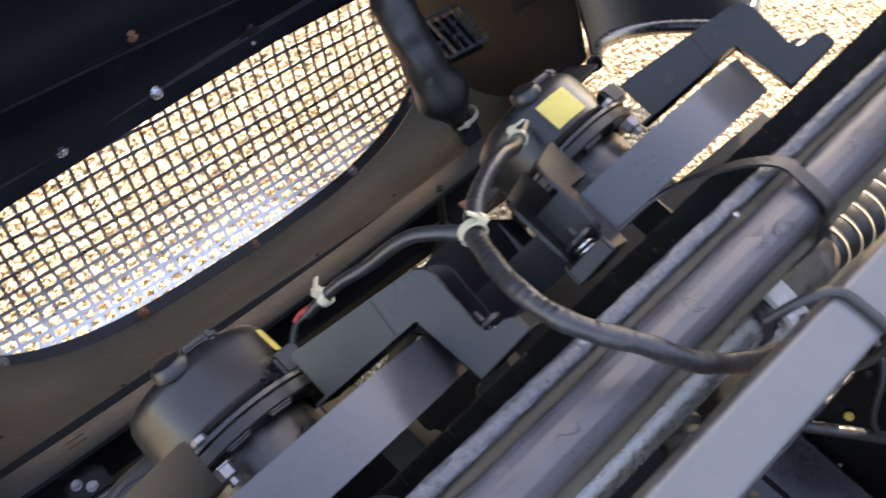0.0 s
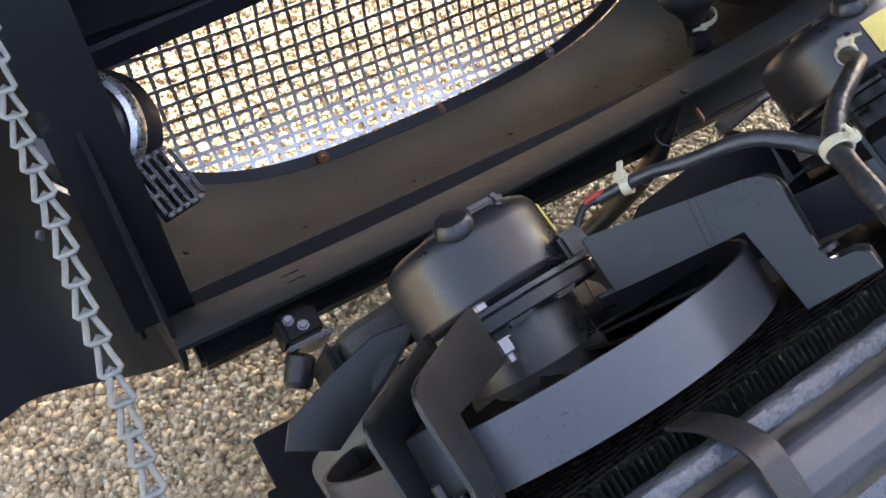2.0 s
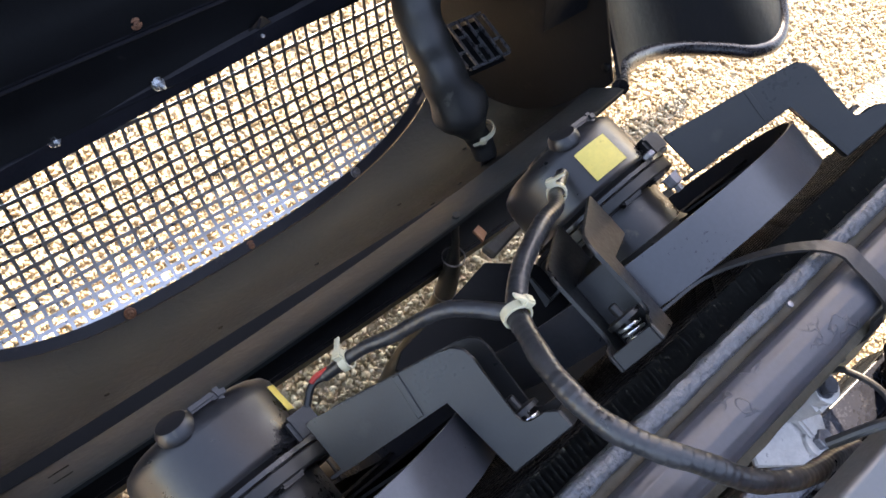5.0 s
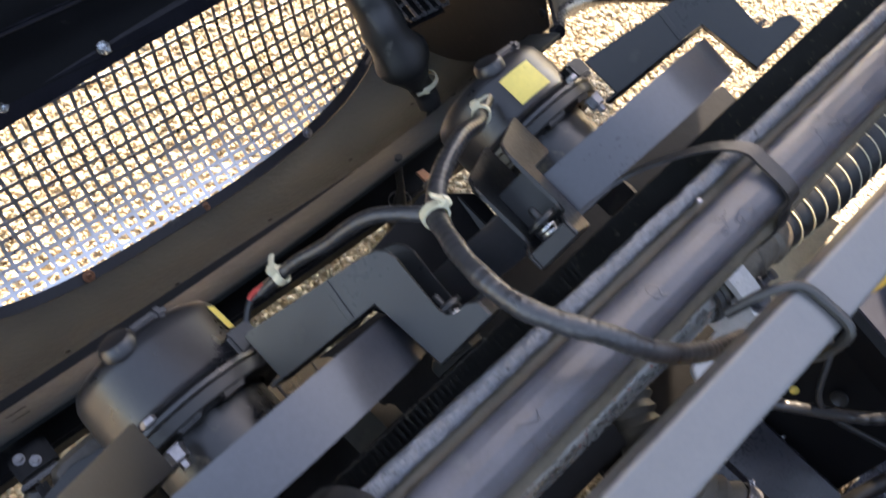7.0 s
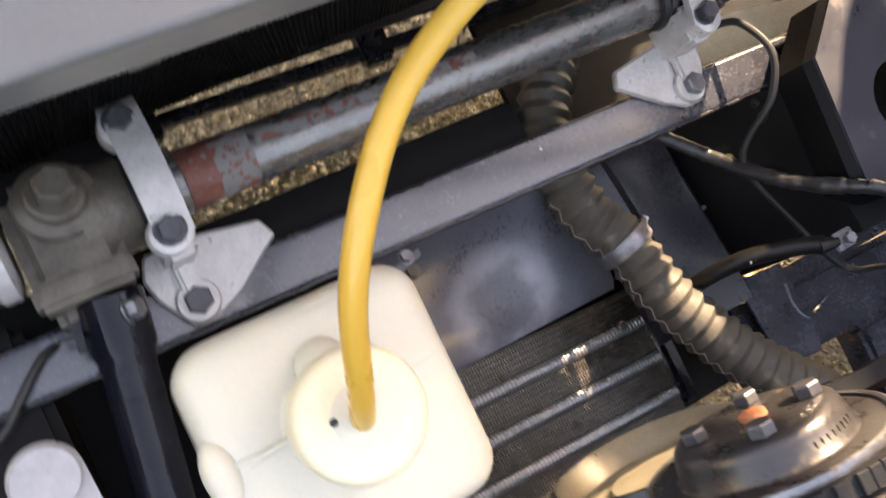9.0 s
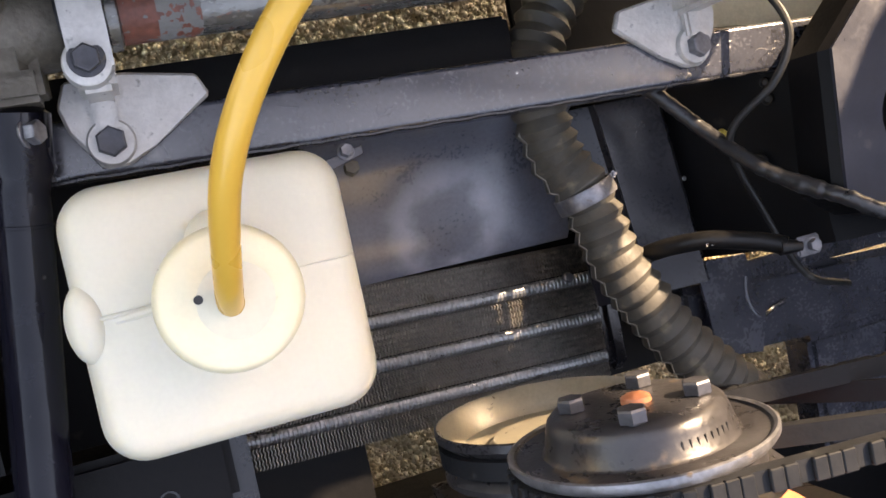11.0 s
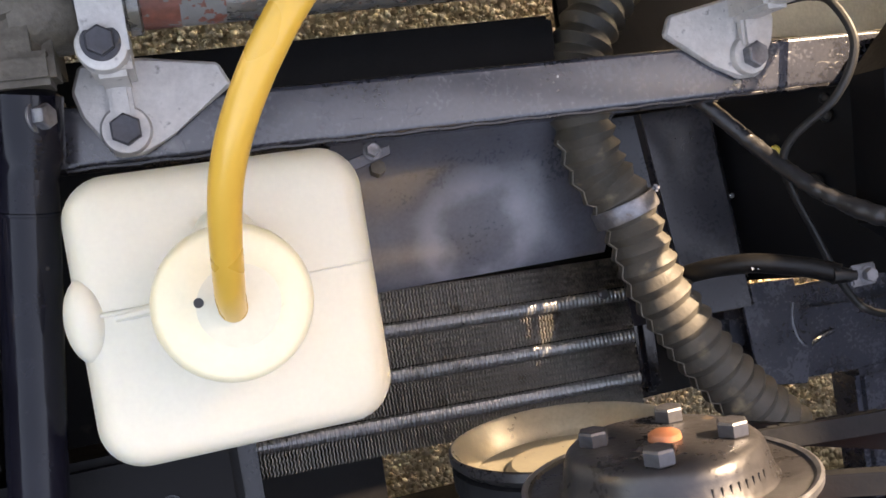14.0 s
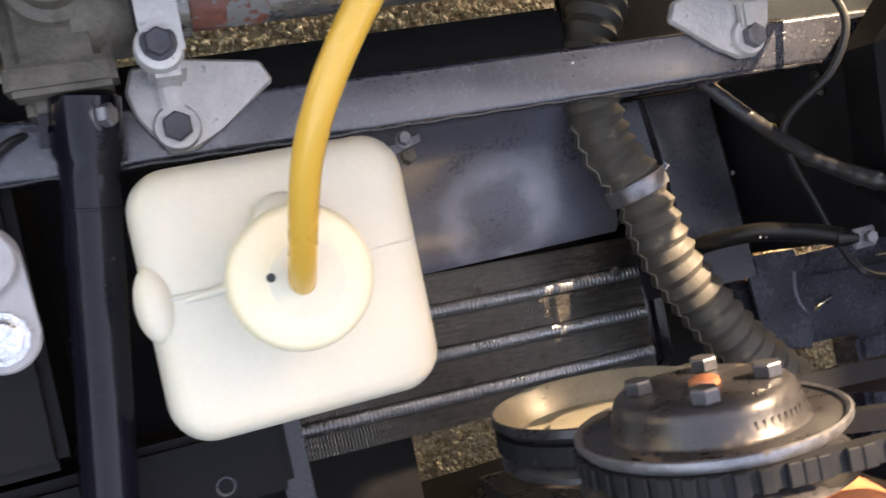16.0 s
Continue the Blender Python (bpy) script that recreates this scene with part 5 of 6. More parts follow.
part("damper_nut", lathe(bmesh.new(), (-0.2185, RY + 0.0095, RZ + 0.032), (0.08, 0.12, 1), [(0, 0.0098), (0.010, 0.0098), (0.012, 0.0082), (0.012, 0)], 6), RACK_CASE, rack, smooth=20)
part("clip_ring", lathe(bmesh.new(), (-0.249, RY, RZ), (-1, 0, 0), [(0, 0.021), (0.003, 0.0265), (0.011, 0.0265), (0.014, 0.022)], 36), ALLOY, rack, "dull metal gaiter clip")


def gaiter(x, step, n, r0, r1, mat, lab, start=1):
    prof = []
    for k in range(n):
        rr = r0 + (r1 - r0) * min(1, k / 4)
        prof += [(k * step, rr * 0.80), (k * step + step * 0.38, rr), (k * step + step * 0.62, rr)]
    prof.append((n * step, r1 * 0.8))
    part("gaiter", lathe(bmesh.new(), (x, RY, RZ), (start, 0, 0), prof, 40), mat, rack, lab, smooth=50)


gaiter(-0.262, 0.0085, 18, 0.024, 0.027, RUBBER, "ribbed black rubber gaiter", -1)
gaiter(0.256, 0.0165, 11, 0.021, 0.0275, RUBBER, "ribbed black rubber gaiter", 1)
part("end_collar", lathe(bmesh.new(), (0.188, RY, RZ), (1, 0, 0), [(0, 0.018), (0.002, 0.022), (0.024, 0.022), (0.028, 0.019), (0.050, 0.0185), (0.053, 0.0215), (0.062, 0.0215), (0.066, 0.0200), (0.071, 0.018)], 36), RACK_CASE, rack, "oily cast end collar")
for k in range(11):
    r = 0.0276 - 0.0013 * max(0, 4 - k)
    part("gaiter_ring", lathe(bmesh.new(), (0.256 + (k + 0.5) * 0.0165, RY, RZ), (1, 0, 0), [(-0.0006, r - 0.0006), (-0.0006, r + 0.0004), (0.0006, r + 0.0004), (0.0006, r - 0.0006)], 36, closed=False), TIE_NYLON, rack, "pale wire ring")



def rack_clamp(x, mirror):
    """An alloy strap over the rack with its bolts, and the cast wedge-shaped foot on the cross member."""
    t = thing("rack_clamp", (x, 0.02, 0.28), "cast alloy rack clamp bolted to the cross member", "clamp", "rack clamps")
    s = -1 if mirror else 1
    # strap
    pts = [(x, 0.1055, RZ + 0.004), (x, 0.1045, RZ + 0.014), (x, 0.0990, RZ + 0.0215), (x, 0.085, RZ + 0.0260), (x, 0.075, RZ + 0.0285), (x, 0.060, RZ + 0.0295), (x, 0.044, RZ + 0.0275), (x, 0.030, RZ + 0.0235)]
    part("strap", strap(bmesh.new(), smooth_path(pts, 6), (1, 0, 0), 0.0190, 0.0055), ALLOY, t, smooth=50)
    for y, z in ((0.0925, RZ + 0.0215), (0.0335, RZ + 0.0235)):
        part("boss", lathe(bmesh.new(), (x - 0.002 * s, y, z - 0.012), (0, -0.1, 1), [(0, 0.0118), (0.012, 0.0114), (0.0150, 0.0106), (0.0155, 0.0096), (0.0155, 0)], 32), ALLOY, t)
    part("post", box(bmesh.new(), (x - 0.009, 0.020, 0.296), (x + 0.009, 0.046, RZ + 0.018), 0.003), ALLOY, t)
    # foot: a flat wedge with a rib
    e = 0.2955
    outline = [(x - 0.022 * s, 0.021, e), (x - 0.017 * s, 0.0335, e), (x + 0.012 * s, 0.0345, e), (x + 0.048 * s, 0.0285, e), (x + 0.053 * s, 0.017, e), (x + 0.022 * s, -0.004, e), (x + 0.007 * s, -0.0125, e), (x - 0.006 * s, -0.0125, e), (x - 0.019 * s, 0.008, e)]
    part("foot", plate(bmesh.new(), outline if s > 0 else outline[::-1], (0, 0, 1), 0.0055, 0.0015), ALLOY, t, smooth=25)
    part("rib", box(bmesh.new(), (x - 0.0055, 0.004, e + 0.005), (x + 0.0055, 0.030, e + 0.0125), 0.002), ALLOY, t)
    part("boss", lathe(bmesh.new(), (x, 0.000, e + 0.004), (0, 0, 1), [(0, 0.0122), (0.0035, 0.0120), (0.005, 0.0110), (0.005, 0)], 32), ALLOY, t)
    return t


rack_clamp(-0.176, False)
rack_clamp(0.1745, True)
g = "rack clamp bolts"
bolt("rack_bolt", (-0.178, 0.0335, RZ + 0.0270), (0, -0.1, 1), 0.0115, BOLT_DARK, "dark hexagon bolt in the rack clamp", g)
bolt("rack_bolt", (-0.178, 0.0931, RZ + 0.0250), (0, -0.1, 1), 0.0115, BOLT_DARK, "dark hexagon bolt in the rack clamp", g)
bolt("rack_bolt", (-0.176, 0.000, 0.3005), (0, 0, 1), 0.0136, BOLT_DARK, "dark domed hexagon bolt through the clamp foot", g)
bolt("rack_bolt", (0.1745, 0.0345, RZ + 0.0270), (0, -0.1, 1), 0.0115, BOLT_DARK, "dark hexagon bolt in the rack clamp", g)
bolt("rack_bolt", (0.1745, 0.0931, RZ + 0.0250), (0, -0.1, 1), 0.0115, BOLT_DARK, "dark hexagon bolt in the rack clamp", g)
bolt("rack_bolt", (0.1755, -0.0005, 0.3005), (0.1, 0, 1), 0.0135, STEEL_DULL, "bright worn hexagon bolt through the clamp foot", g)
t = thing("bleed_nipple", (0.200, 0.040, 0.33), "small dark threaded nipple by the rack clamp", "fitting")
part("thread", lathe(bmesh.new(), (0.198, 0.040, RZ + 0.012), (0.5, 0, 1), [(0, 0.005), (0.006, 0.005), (0.007, 0.0035), (0.012, 0.0035), (0.013, 0.0045), (0.016, 0.0045), (0.017, 0)], 14), BOLT_DARK, t)

# steering joint and column tube
col = thing("steering_column", (-0.232, -0.07, 0.26), "glossy black steering column tube with its joint", "steering column")
a, b = Vector((-0.2185, 0.000, 0.318)), Vector((-0.252, -0.215, 0.286))
part("tube", rod(bmesh.new(), a, b, 0.0138, 36), GLOSS_BLACK, col)
d = (b - a).normalized()
part("joint", lathe(bmesh.new(), a - d * 0.022, d, [(0, 0.012), (0.003, 0.0165), (0.030, 0.0168), (0.034, 0.0145), (0.040, 0.0142)], 32), GLOSS_BLACK, col)
part("seam_ring", lathe(bmesh.new(), a + d * 0.034, d, [(-0.001, 0.0137), (-0.0006, 0.0144), (0.0006, 0.0144), (0.001, 0.0137)], 36, closed=False), GLOSS_BLACK, col)
part("yoke_ear", box(bmesh.new(), (-0.246, -0.003, 0.312), (-0.226, 0.015, 0.329), 0.008, d.to_track_quat("Y", "Z").to_matrix()), GLOSS_BLACK, col)
bolt("pinch_bolt", (-0.2105, 0.0065, 0.331), (0.85, -0.05, 0.5), 0.0100, STEEL_DULL, "alloy pinch bolt head on the steering joint", "", category="bolt")
t = thing("pinion_shaft", (-0.222, 0.012, 0.31), "oily pinion shaft into the steering joint", "shaft")
part("shaft", rod(bmesh.new(), (-0.2175, 0.010, 0.318), (-0.2165, 0.026, 0.320), 0.011, 24), RACK_CASE, t)

# silver lever with two round bosses, its grey darkened to stand in for shade
t = thing("alloy_lever", (-0.272, -0.07, 0.30), "flat silver lever darkened for shade, with a round boss and a bright nut", "lever")
pts = []
for k in range(13):
    q = radians(180 * k / 12)
    pts.append((-0.2745 + 0.0175 * math.cos(q), -0.050 + 0.0175 * math.sin(q), 0.322))
for k in range(13):
    q = radians(180 + 180 * k / 12)
    pts.append((-0.2720 + 0.0165 * math.cos(q), -0.086 + 0.0165 * math.sin(q), 0.322))
part("lever", plate(bmesh.new(), pts, (0, 0, 1), 0.006, 0.0012), SHADED_LEVER, t, smooth=25)
part("boss", lathe(bmesh.new(), (-0.2745, -0.050, 0.327), (0.05, -0.05, 1), [(0, 0.0165), (0.006, 0.0165), (0.0078, 0.0150), (0.0078, 0)], 36), SHADED_LEVER, t)
part("nut", lathe(bmesh.new(), (-0.2720, -0.086, 0.328), (0, 0, 1), [(0, 0.0125), (0.003, 0.0125), (0.003, 0.0100), (0.009, 0.0098), (0.010, 0.008), (0.010, 0)], 12), ZINC, t, "bright zinc nut", smooth=20)

# dark chassis plates at the column's side, and low rail under the tank
t = thing("chassis_side_box", (-0.31, -0.07, 0.2), "dull black chassis box beside the steering column", "chassis")
part("plate", box(bmesh.new(), (-0.40, -0.16, 0.20), (-0.262, 0.03, 0.285), 0.006), NOSE_DARK, t)
part("lower_rail", box(bmesh.new(), (-0.40, -0.235, 0.20), (-0.258, -0.168, 0.262), 0.006), NOSE_DARK, t)
bolt("bolt", (-0.292, -0.206, 0.262), (0, 0, 1), 0.010, STEEL_DULL, "", parent=t)
t = thing("engine_rail", (-0.19, -0.20, 0.19), "scratched black rail below the white tank", "rail")
part("rail", box(bmesh.new(), (-0.262, -0.215, 0.185), (-0.150, -0.168, 0.236), 0.005), NOSE_DARK, t)
part("end_plate", box(bmesh.new(), (-0.156, -0.32, 0.16), (-0.139, -0.165, 0.225), 0.002), BLACK_PAINT, t)
part("hole_ring", lathe(bmesh.new(), (-0.190, -0.202, 0.2362), (0, 0, 1), [(-0.003, 0.004), (0, 0.0045), (0.0004, 0.006), (-0.001, 0.0065)], 16, closed=False), BLACK_PAINT, t)

# added dark sheets that hide gravel and darken gaps round tank, rack and duct
t = thing("dark_gap_cover", (-0.28, -0.08, 0.12), "dark cover plates added to darken gaps below the tank, column and duct", "panel")
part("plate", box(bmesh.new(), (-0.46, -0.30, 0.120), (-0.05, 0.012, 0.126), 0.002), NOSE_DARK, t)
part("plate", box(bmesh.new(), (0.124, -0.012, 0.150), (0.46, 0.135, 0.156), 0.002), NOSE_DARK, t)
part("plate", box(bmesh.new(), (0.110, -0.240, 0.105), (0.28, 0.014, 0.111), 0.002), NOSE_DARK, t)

# floor plate with scuff arcs between tank and side
t = thing("inner_panel", (0.03, -0.06, 0.17), "scuffed black inner panel behind the cross member", "panel")
rows = []
for k in range(13):
    x = -0.07 + 0.187 * k / 12
    rows.append([(x, -0.014, 0.245), (x, -0.022, 0.228), (x, -0.040, 0.214), (x, -0.075, 0.203), (x, -0.103, 0.197), (x, -0.109, 0.192), (x, -0.110, 0.16)])
part("skin", sheet(bmesh.new(), rows, 0.003), RUBBED_BLUE, t)
t = thing("tank_bracket", (-0.052, -0.024, 0.27), "zinc bracket tab with a small bolt beside the tank", "bracket")
part("tab", plate(bmesh.new(), [(-0.070, -0.0275, 0.281), (-0.044, -0.0220, 0.281), (-0.044, -0.0275, 0.281), (-0.068, -0.0345, 0.281)], (0, 0, 1), 0.0018), BOLT_DARK, t)
bolt("bolt", (-0.0545, -0.0245, 0.283), (0, 0.2, 1), 0.0070, STEEL_DULL, "", parent=t)
part("nut", lathe(bmesh.new(), (-0.0515, -0.033, 0.279), (0, -0.3, -1), [(0, 0.0045), (0.006, 0.0045), (0.0065, 0)], 6), RACK_CASE, t, "browned nut", smooth=20)

# right-hand side: upright folded panel, side wall, rails and blocks
t = thing("folded_panel", (0.18, -0.07, 0.10), "dusty black folded upright panel beside the duct", "panel")
rows = []
for y in (-0.018, -0.05, -0.085, -0.12, -0.165):
    rows.append([(0.118 + 0.1 * (-0.018 - y), y, 0.19), (0.150 + 0.12 * (-0.018 - y), y, 0.200), (0.1525 + 0.12 * (-0.018 - y), y, 0.204), (0.156 + 0.12 * (-0.018 - y), y, 0.200), (0.205 + 0.10 * (-0.018 - y), y, 0.205), (0.212 + 0.1 * (-0.018 - y), y, 0.198), (0.214 + 0.1 * (-0.018 - y), y, 0.13)])
part("skin", sheet(bmesh.new(), rows, 0.003), FOLD_BLACK, t)
t = thing("side_wall", (0.27, -0.1, 0.05), "black chassis side panel with drilled holes", "panel")
part("skin", sheet(bmesh.new(), [[(0.212 + 0.06 * k / 6, -0.014 - 0.001 * k, 0.17 + 0.10 * k / 6), (0.218 + 0.06 * k / 6, -0.075, 0.17 + 0.10 * k / 6), (0.226 + 0.06 * k / 6, -0.150, 0.17 + 0.10 * k / 6)] for k in range(7)] + [[(0.285, -0.02, 0.275), (0.291, -0.075, 0.275), (0.298, -0.150, 0.275)], [(0.42, -0.02, 0.28), (0.42, -0.075, 0.28), (0.42, -0.150, 0.28)]], 0.003), NOSE_DARK, t, smooth=20)
for x, y, z, r, mat in ((0.2425, -0.0578, 0.2235, 0.0027, YELLOW_TAG), (0.2545, -0.084, 0.2430, 0.0048, RUBBER), (0.2240, -0.085, 0.193, 0.0012, ZINC), (0.262, -0.040, 0.2555, 0.003, RUBBER), (0.262, -0.028, 0.2555, 0.0025, RUBBER)):
    n = Vector((-0.86, 0, 0.52))
    part("drilled_hole", lathe(bmesh.new(), (x, y, z), n, [(0, 0.0), (0, r * 0.72), (0.0009, r), (0.0012, r * 1.3), (0, r * 1.55)], 18, closed=False), mat if r > 0.002 else ZINC, t)
t = thing("grey_moulding", (0.29, -0.07, 0.27), "grey dusty moulded block with a round hole", "block")
outline = [(0.2405, -0.0208), (0.2785, 0.0145), (0.42, 0.02), (0.42, -0.165), (0.2568, -0.1251), (0.2328, -0.1090)]
hole = [(0.298 + 0.0285 * math.cos(radians(a)), -0.071 + 0.0285 * math.sin(radians(a))) for a in range(180, 541, 15)]
bm = bmesh.new()
z0, z1 = 0.341, 0.345
lower, upper = [bm.verts.new((x, y, z0)) for x, y in outline], [bm.verts.new((x, y, z1)) for x, y in outline]
rim_lo, rim_up = [bm.verts.new((x, y, z0)) for x, y in hole[:-1]], [bm.verts.new((x, y, z1)) for x, y in hole[:-1]]
for loop_lo, loop_up in ((lower, upper), (rim_lo, rim_up)):
    for k in range(len(loop_lo)):
        j = (k + 1) % len(loop_lo)
        bm.faces.new((loop_lo[k], loop_lo[j], loop_up[j], loop_up[k]))
for outer, inner in ((lower, rim_lo), (upper, rim_up)):
    edges = [bm.edges.get((loop[k], loop[(k + 1) % len(loop)])) for loop in (outer, inner) for k in range(len(loop))]
    bmesh.ops.triangle_fill(bm, edges=edges, use_beauty=True)
part("top_sheet", bm, GREY_BLOCK, t, "dusty blue-black sheet with a round hole", smooth=0)
skirt = [Vector((x, y, 0.3405)) for x, y in [(0.42, 0.02), (0.2785, 0.0145), (0.2405, -0.0208), (0.2328, -0.1090), (0.2568, -0.1251), (0.42, -0.165)]]
part("skirt", sheet(bmesh.new(), [[p + Vector((0.0, 0, 0.002)), p + Vector((-0.004, 0, -0.004)), p + Vector((-0.005, 0, -0.030))] for p in skirt], 0.002), NOSE_DARK, t, smooth=20)
# black sheet added under the hole so that it looks dark inside
part("floor", box(bmesh.new(), (0.262, -0.12, 0.300), (0.42, 0.0, 0.303), 0.001), FIN_BLACK, t)
t = thing("light_panel", (0.30, 0.06, 0.2), "dusty cream inner panel in sunlight beyond the rack", "panel")
part("skin", plate(bmesh.new(), [(0.205, 0.015, 0.262), (0.285, 0.011, 0.262), (0.375, 0.016, 0.262), (0.372, 0.026, 0.262), (0.362, 0.034, 0.262), (0.33, 0.034, 0.262), (0.29, 0.040, 0.262), (0.22, 0.046, 0.262)], (0, 0, 1), 0.003), CREAM_PANEL, t)
t = thing("chassis_rail", (0.30, -0.21, 0.14), "battered black chassis rail with welded plates", "rail")
part("rail", box(bmesh.new(), (0.205, -0.236, 0.145), (0.44, -0.176, 0.185), 0.006, Euler((0, 0, radians(-3))).to_matrix()), FRAME_PAINT, t)
part("patch", plate(bmesh.new(), [(0.215, -0.150, 0.196), (0.262, -0.152, 0.196), (0.264, -0.176, 0.196), (0.272, -0.200, 0.196), (0.262, -0.232, 0.196), (0.222, -0.226, 0.196)], (0, 0, 1), 0.003), FRAME_PAINT, t)
part("weld_bead", sweep(bmesh.new(), smooth_path([(0.258, -0.170, 0.1985), (0.256, -0.184, 0.1985), (0.259, -0.197, 0.1985), (0.268, -0.205, 0.1965), (0.283, -0.204, 0.1885), (0.300, -0.200, 0.187)], 6), 0.0018, 8), FRAME_PAINT, t)
part("outrigger", box(bmesh.new(), (0.318, -0.34, 0.150), (0.44, -0.236, 0.186), 0.005), FRAME_PAINT, t)
part("top_flange", box(bmesh.new(), (0.235, -0.176, 0.184), (0.44, -0.160, 0.190), 0.002), FRAME_PAINT, t)


# ---- white overflow tank with its cap and amber hose ----
tank = thing("overflow_tank", (-0.140, -0.09, 0.23), "milky white plastic overflow tank with a moulded seam", "tank")
TX0, TX1, TY0, TY1, TZ = -0.2090, -0.0725, -0.1560, -0.0220, 0.347


def tank_outline(inset, z, tilt=0.0):
    out = []
    x0, x1, y0, y1, r = TX0 + inset, TX1 - inset, TY0 + inset, TY1 - inset, max(0.004, 0.021 - inset * 0.5)
    for cx, cy, a0 in ((x1 - r, y1 - r, 0), (x0 + r, y1 - r, 90), (x0 + r, y0 + r, 180), (x1 - r, y0 + r, 270)):
        for k in range(9):
            a = radians(a0 + 90 * k / 8)
            out.append(Vector((cx + r * math.cos(a), cy + r * math.sin(a), z)))
    return out


bm = bmesh.new()
levels = [(0.006, TZ - 0.115), (0.001, TZ - 0.108), (0.0, TZ - 0.07), (0.0, TZ - 0.022), (0.0008, TZ - 0.014), (0.0032, TZ - 0.0070), (0.0070, TZ - 0.0028), (0.012, TZ - 0.0008), (0.020, TZ + 0.0004), (0.038, TZ + 0.0016), (0.056, TZ + 0.0024)]
rings = [[bm.verts.new(p) for p in tank_outline(i, z)] for i, z in levels]
n = len(rings[0])
for a, b in zip(rings, rings[1:]):
    for k in range(n):
        bm.faces.new((a[k], a[(k + 1) % n], b[(k + 1) % n], b[k]))
bm.faces.new(rings[0])
bm.faces.new(rings[-1])
part("body", bm, TANK_PLASTIC, tank, smooth=60)
seam = smooth_path([(TX0 - 0.001, -0.0835, TZ - 0.02), (TX0 + 0.004, -0.0835, TZ - 0.0030), (TX0 + 0.03, -0.0830, TZ + 0.0012), (-0.14, -0.0815, TZ + 0.0022), (TX1 - 0.03, -0.0800, TZ + 0.0010), (TX1 - 0.006, -0.0795, TZ - 0.0030), (TX1 - 0.0006, -0.0795, TZ - 0.02)], 8)
part("seam", sweep(bmesh.new(), seam, lambda s, m: 0.0011 if s < 0.42 else 0.0005, 8), TANK_PLASTIC, tank)
bm = bmesh.new()
bmesh.ops.create_uvsphere(bm, u_segments=28, v_segments=16, radius=1.0, matrix=Matrix.Translation((TX0 + 0.0060, -0.0850, TZ - 0.0095)) @ Matrix.Diagonal((0.0105, 0.0195, 0.0120, 1)))
part("side_nub", bm, TANK_PLASTIC, tank, smooth=60)
part("rib", sweep(bmesh.new(), [Vector((TX0 + 0.018, -0.0855, TZ - 0.0012)), Vector((TX0 + 0.030, -0.0845, TZ + 0.0022)), Vector((-0.165, -0.083, TZ + 0.0035))], 0.0022, 10), TANK_PLASTIC, tank)
CAPX, CAPY = -0.1425, -0.0845
part("neck", lathe(bmesh.new(), (CAPX, CAPY, TZ - 0.002), (0, 0, 1), [(0, 0.034), (0.006, 0.027), (0.03, 0.0255), (0.036, 0.025)], 48), TANK_PLASTIC, tank)
bm = bmesh.new()
bmesh.ops.create_uvsphere(bm, u_segments=24, v_segments=14, radius=1.0, matrix=Matrix.Translation((CAPX + 0.002, CAPY + 0.026, TZ + 0.006)) @ Matrix.Diagonal((0.014, 0.014, 0.012, 1)))
part("shoulder", bm, TANK_PLASTIC, tank, smooth=60)
cap = part("cap", lathe(bmesh.new(), (CAPX, CAPY, TZ + 0.028), (0, 0, 1), [(0, 0.0280), (0.0015, 0.0310), (0.018, 0.0318), (0.0225, 0.0308), (0.0247, 0.0280), (0.0254, 0.0200), (0.0250, 0.0180), (0.0249, 0.0)], 64), CAP_PLASTIC, tank, "cream screw cap", smooth=40)
part("inset", lathe(bmesh.new(), (CAPX + 0.002, CAPY - 0.001, TZ + 0.0526), (0, 0, 1), [(0, 0.0178), (0.0004, 0.0165), (0.0006, 0)], 48), CAP_INSET, cap, "greyish inset of the cap")
part("vent_hole", lathe(bmesh.new(), (-0.1557, -0.0818, TZ + 0.0530), (0, 0, 1), [(0, 0.0), (0.0003, 0.0014), (0.0004, 0.0019), (-0.0004, 0.0021)], 16, closed=False), RUBBER, cap, "dark vent hole")
hose = thing("amber_hose", (-0.1385, -0.088, 0.39), "glossy amber plastic hose rising out of the tank cap", "hose")
hp = smooth_path([(-0.1425, -0.0900, TZ + 0.0420), (-0.1437, -0.0765, 0.4175), (-0.1401, -0.0399, 0.459), (-0.1263, -0.0097, 0.4836), (-0.1037, 0.0176, 0.4969), (-0.0722, 0.0379, 0.5063), (-0.044, 0.0475, 0.522), (-0.012, 0.0500, 0.533), (0.010, 0.0495, 0.535), (0.052, 0.0405, 0.534), (0.12, 0.026, 0.522), (0.22, 0.005, 0.49), (0.30, -0.01, 0.46)], 10)
part("tube", sweep(bmesh.new(), hp, 0.0058, 24), YELLOW_HOSE, hose, smooth=60)
part("collar", lathe(bmesh.new(), (-0.1425, -0.0885, TZ + 0.0515), (0, 0.02, 1), [(0, 0.0066), (0.0008, 0.0068), (0.0012, 0.0060)], 28, closed=False), YELLOW_HOSE, hose)

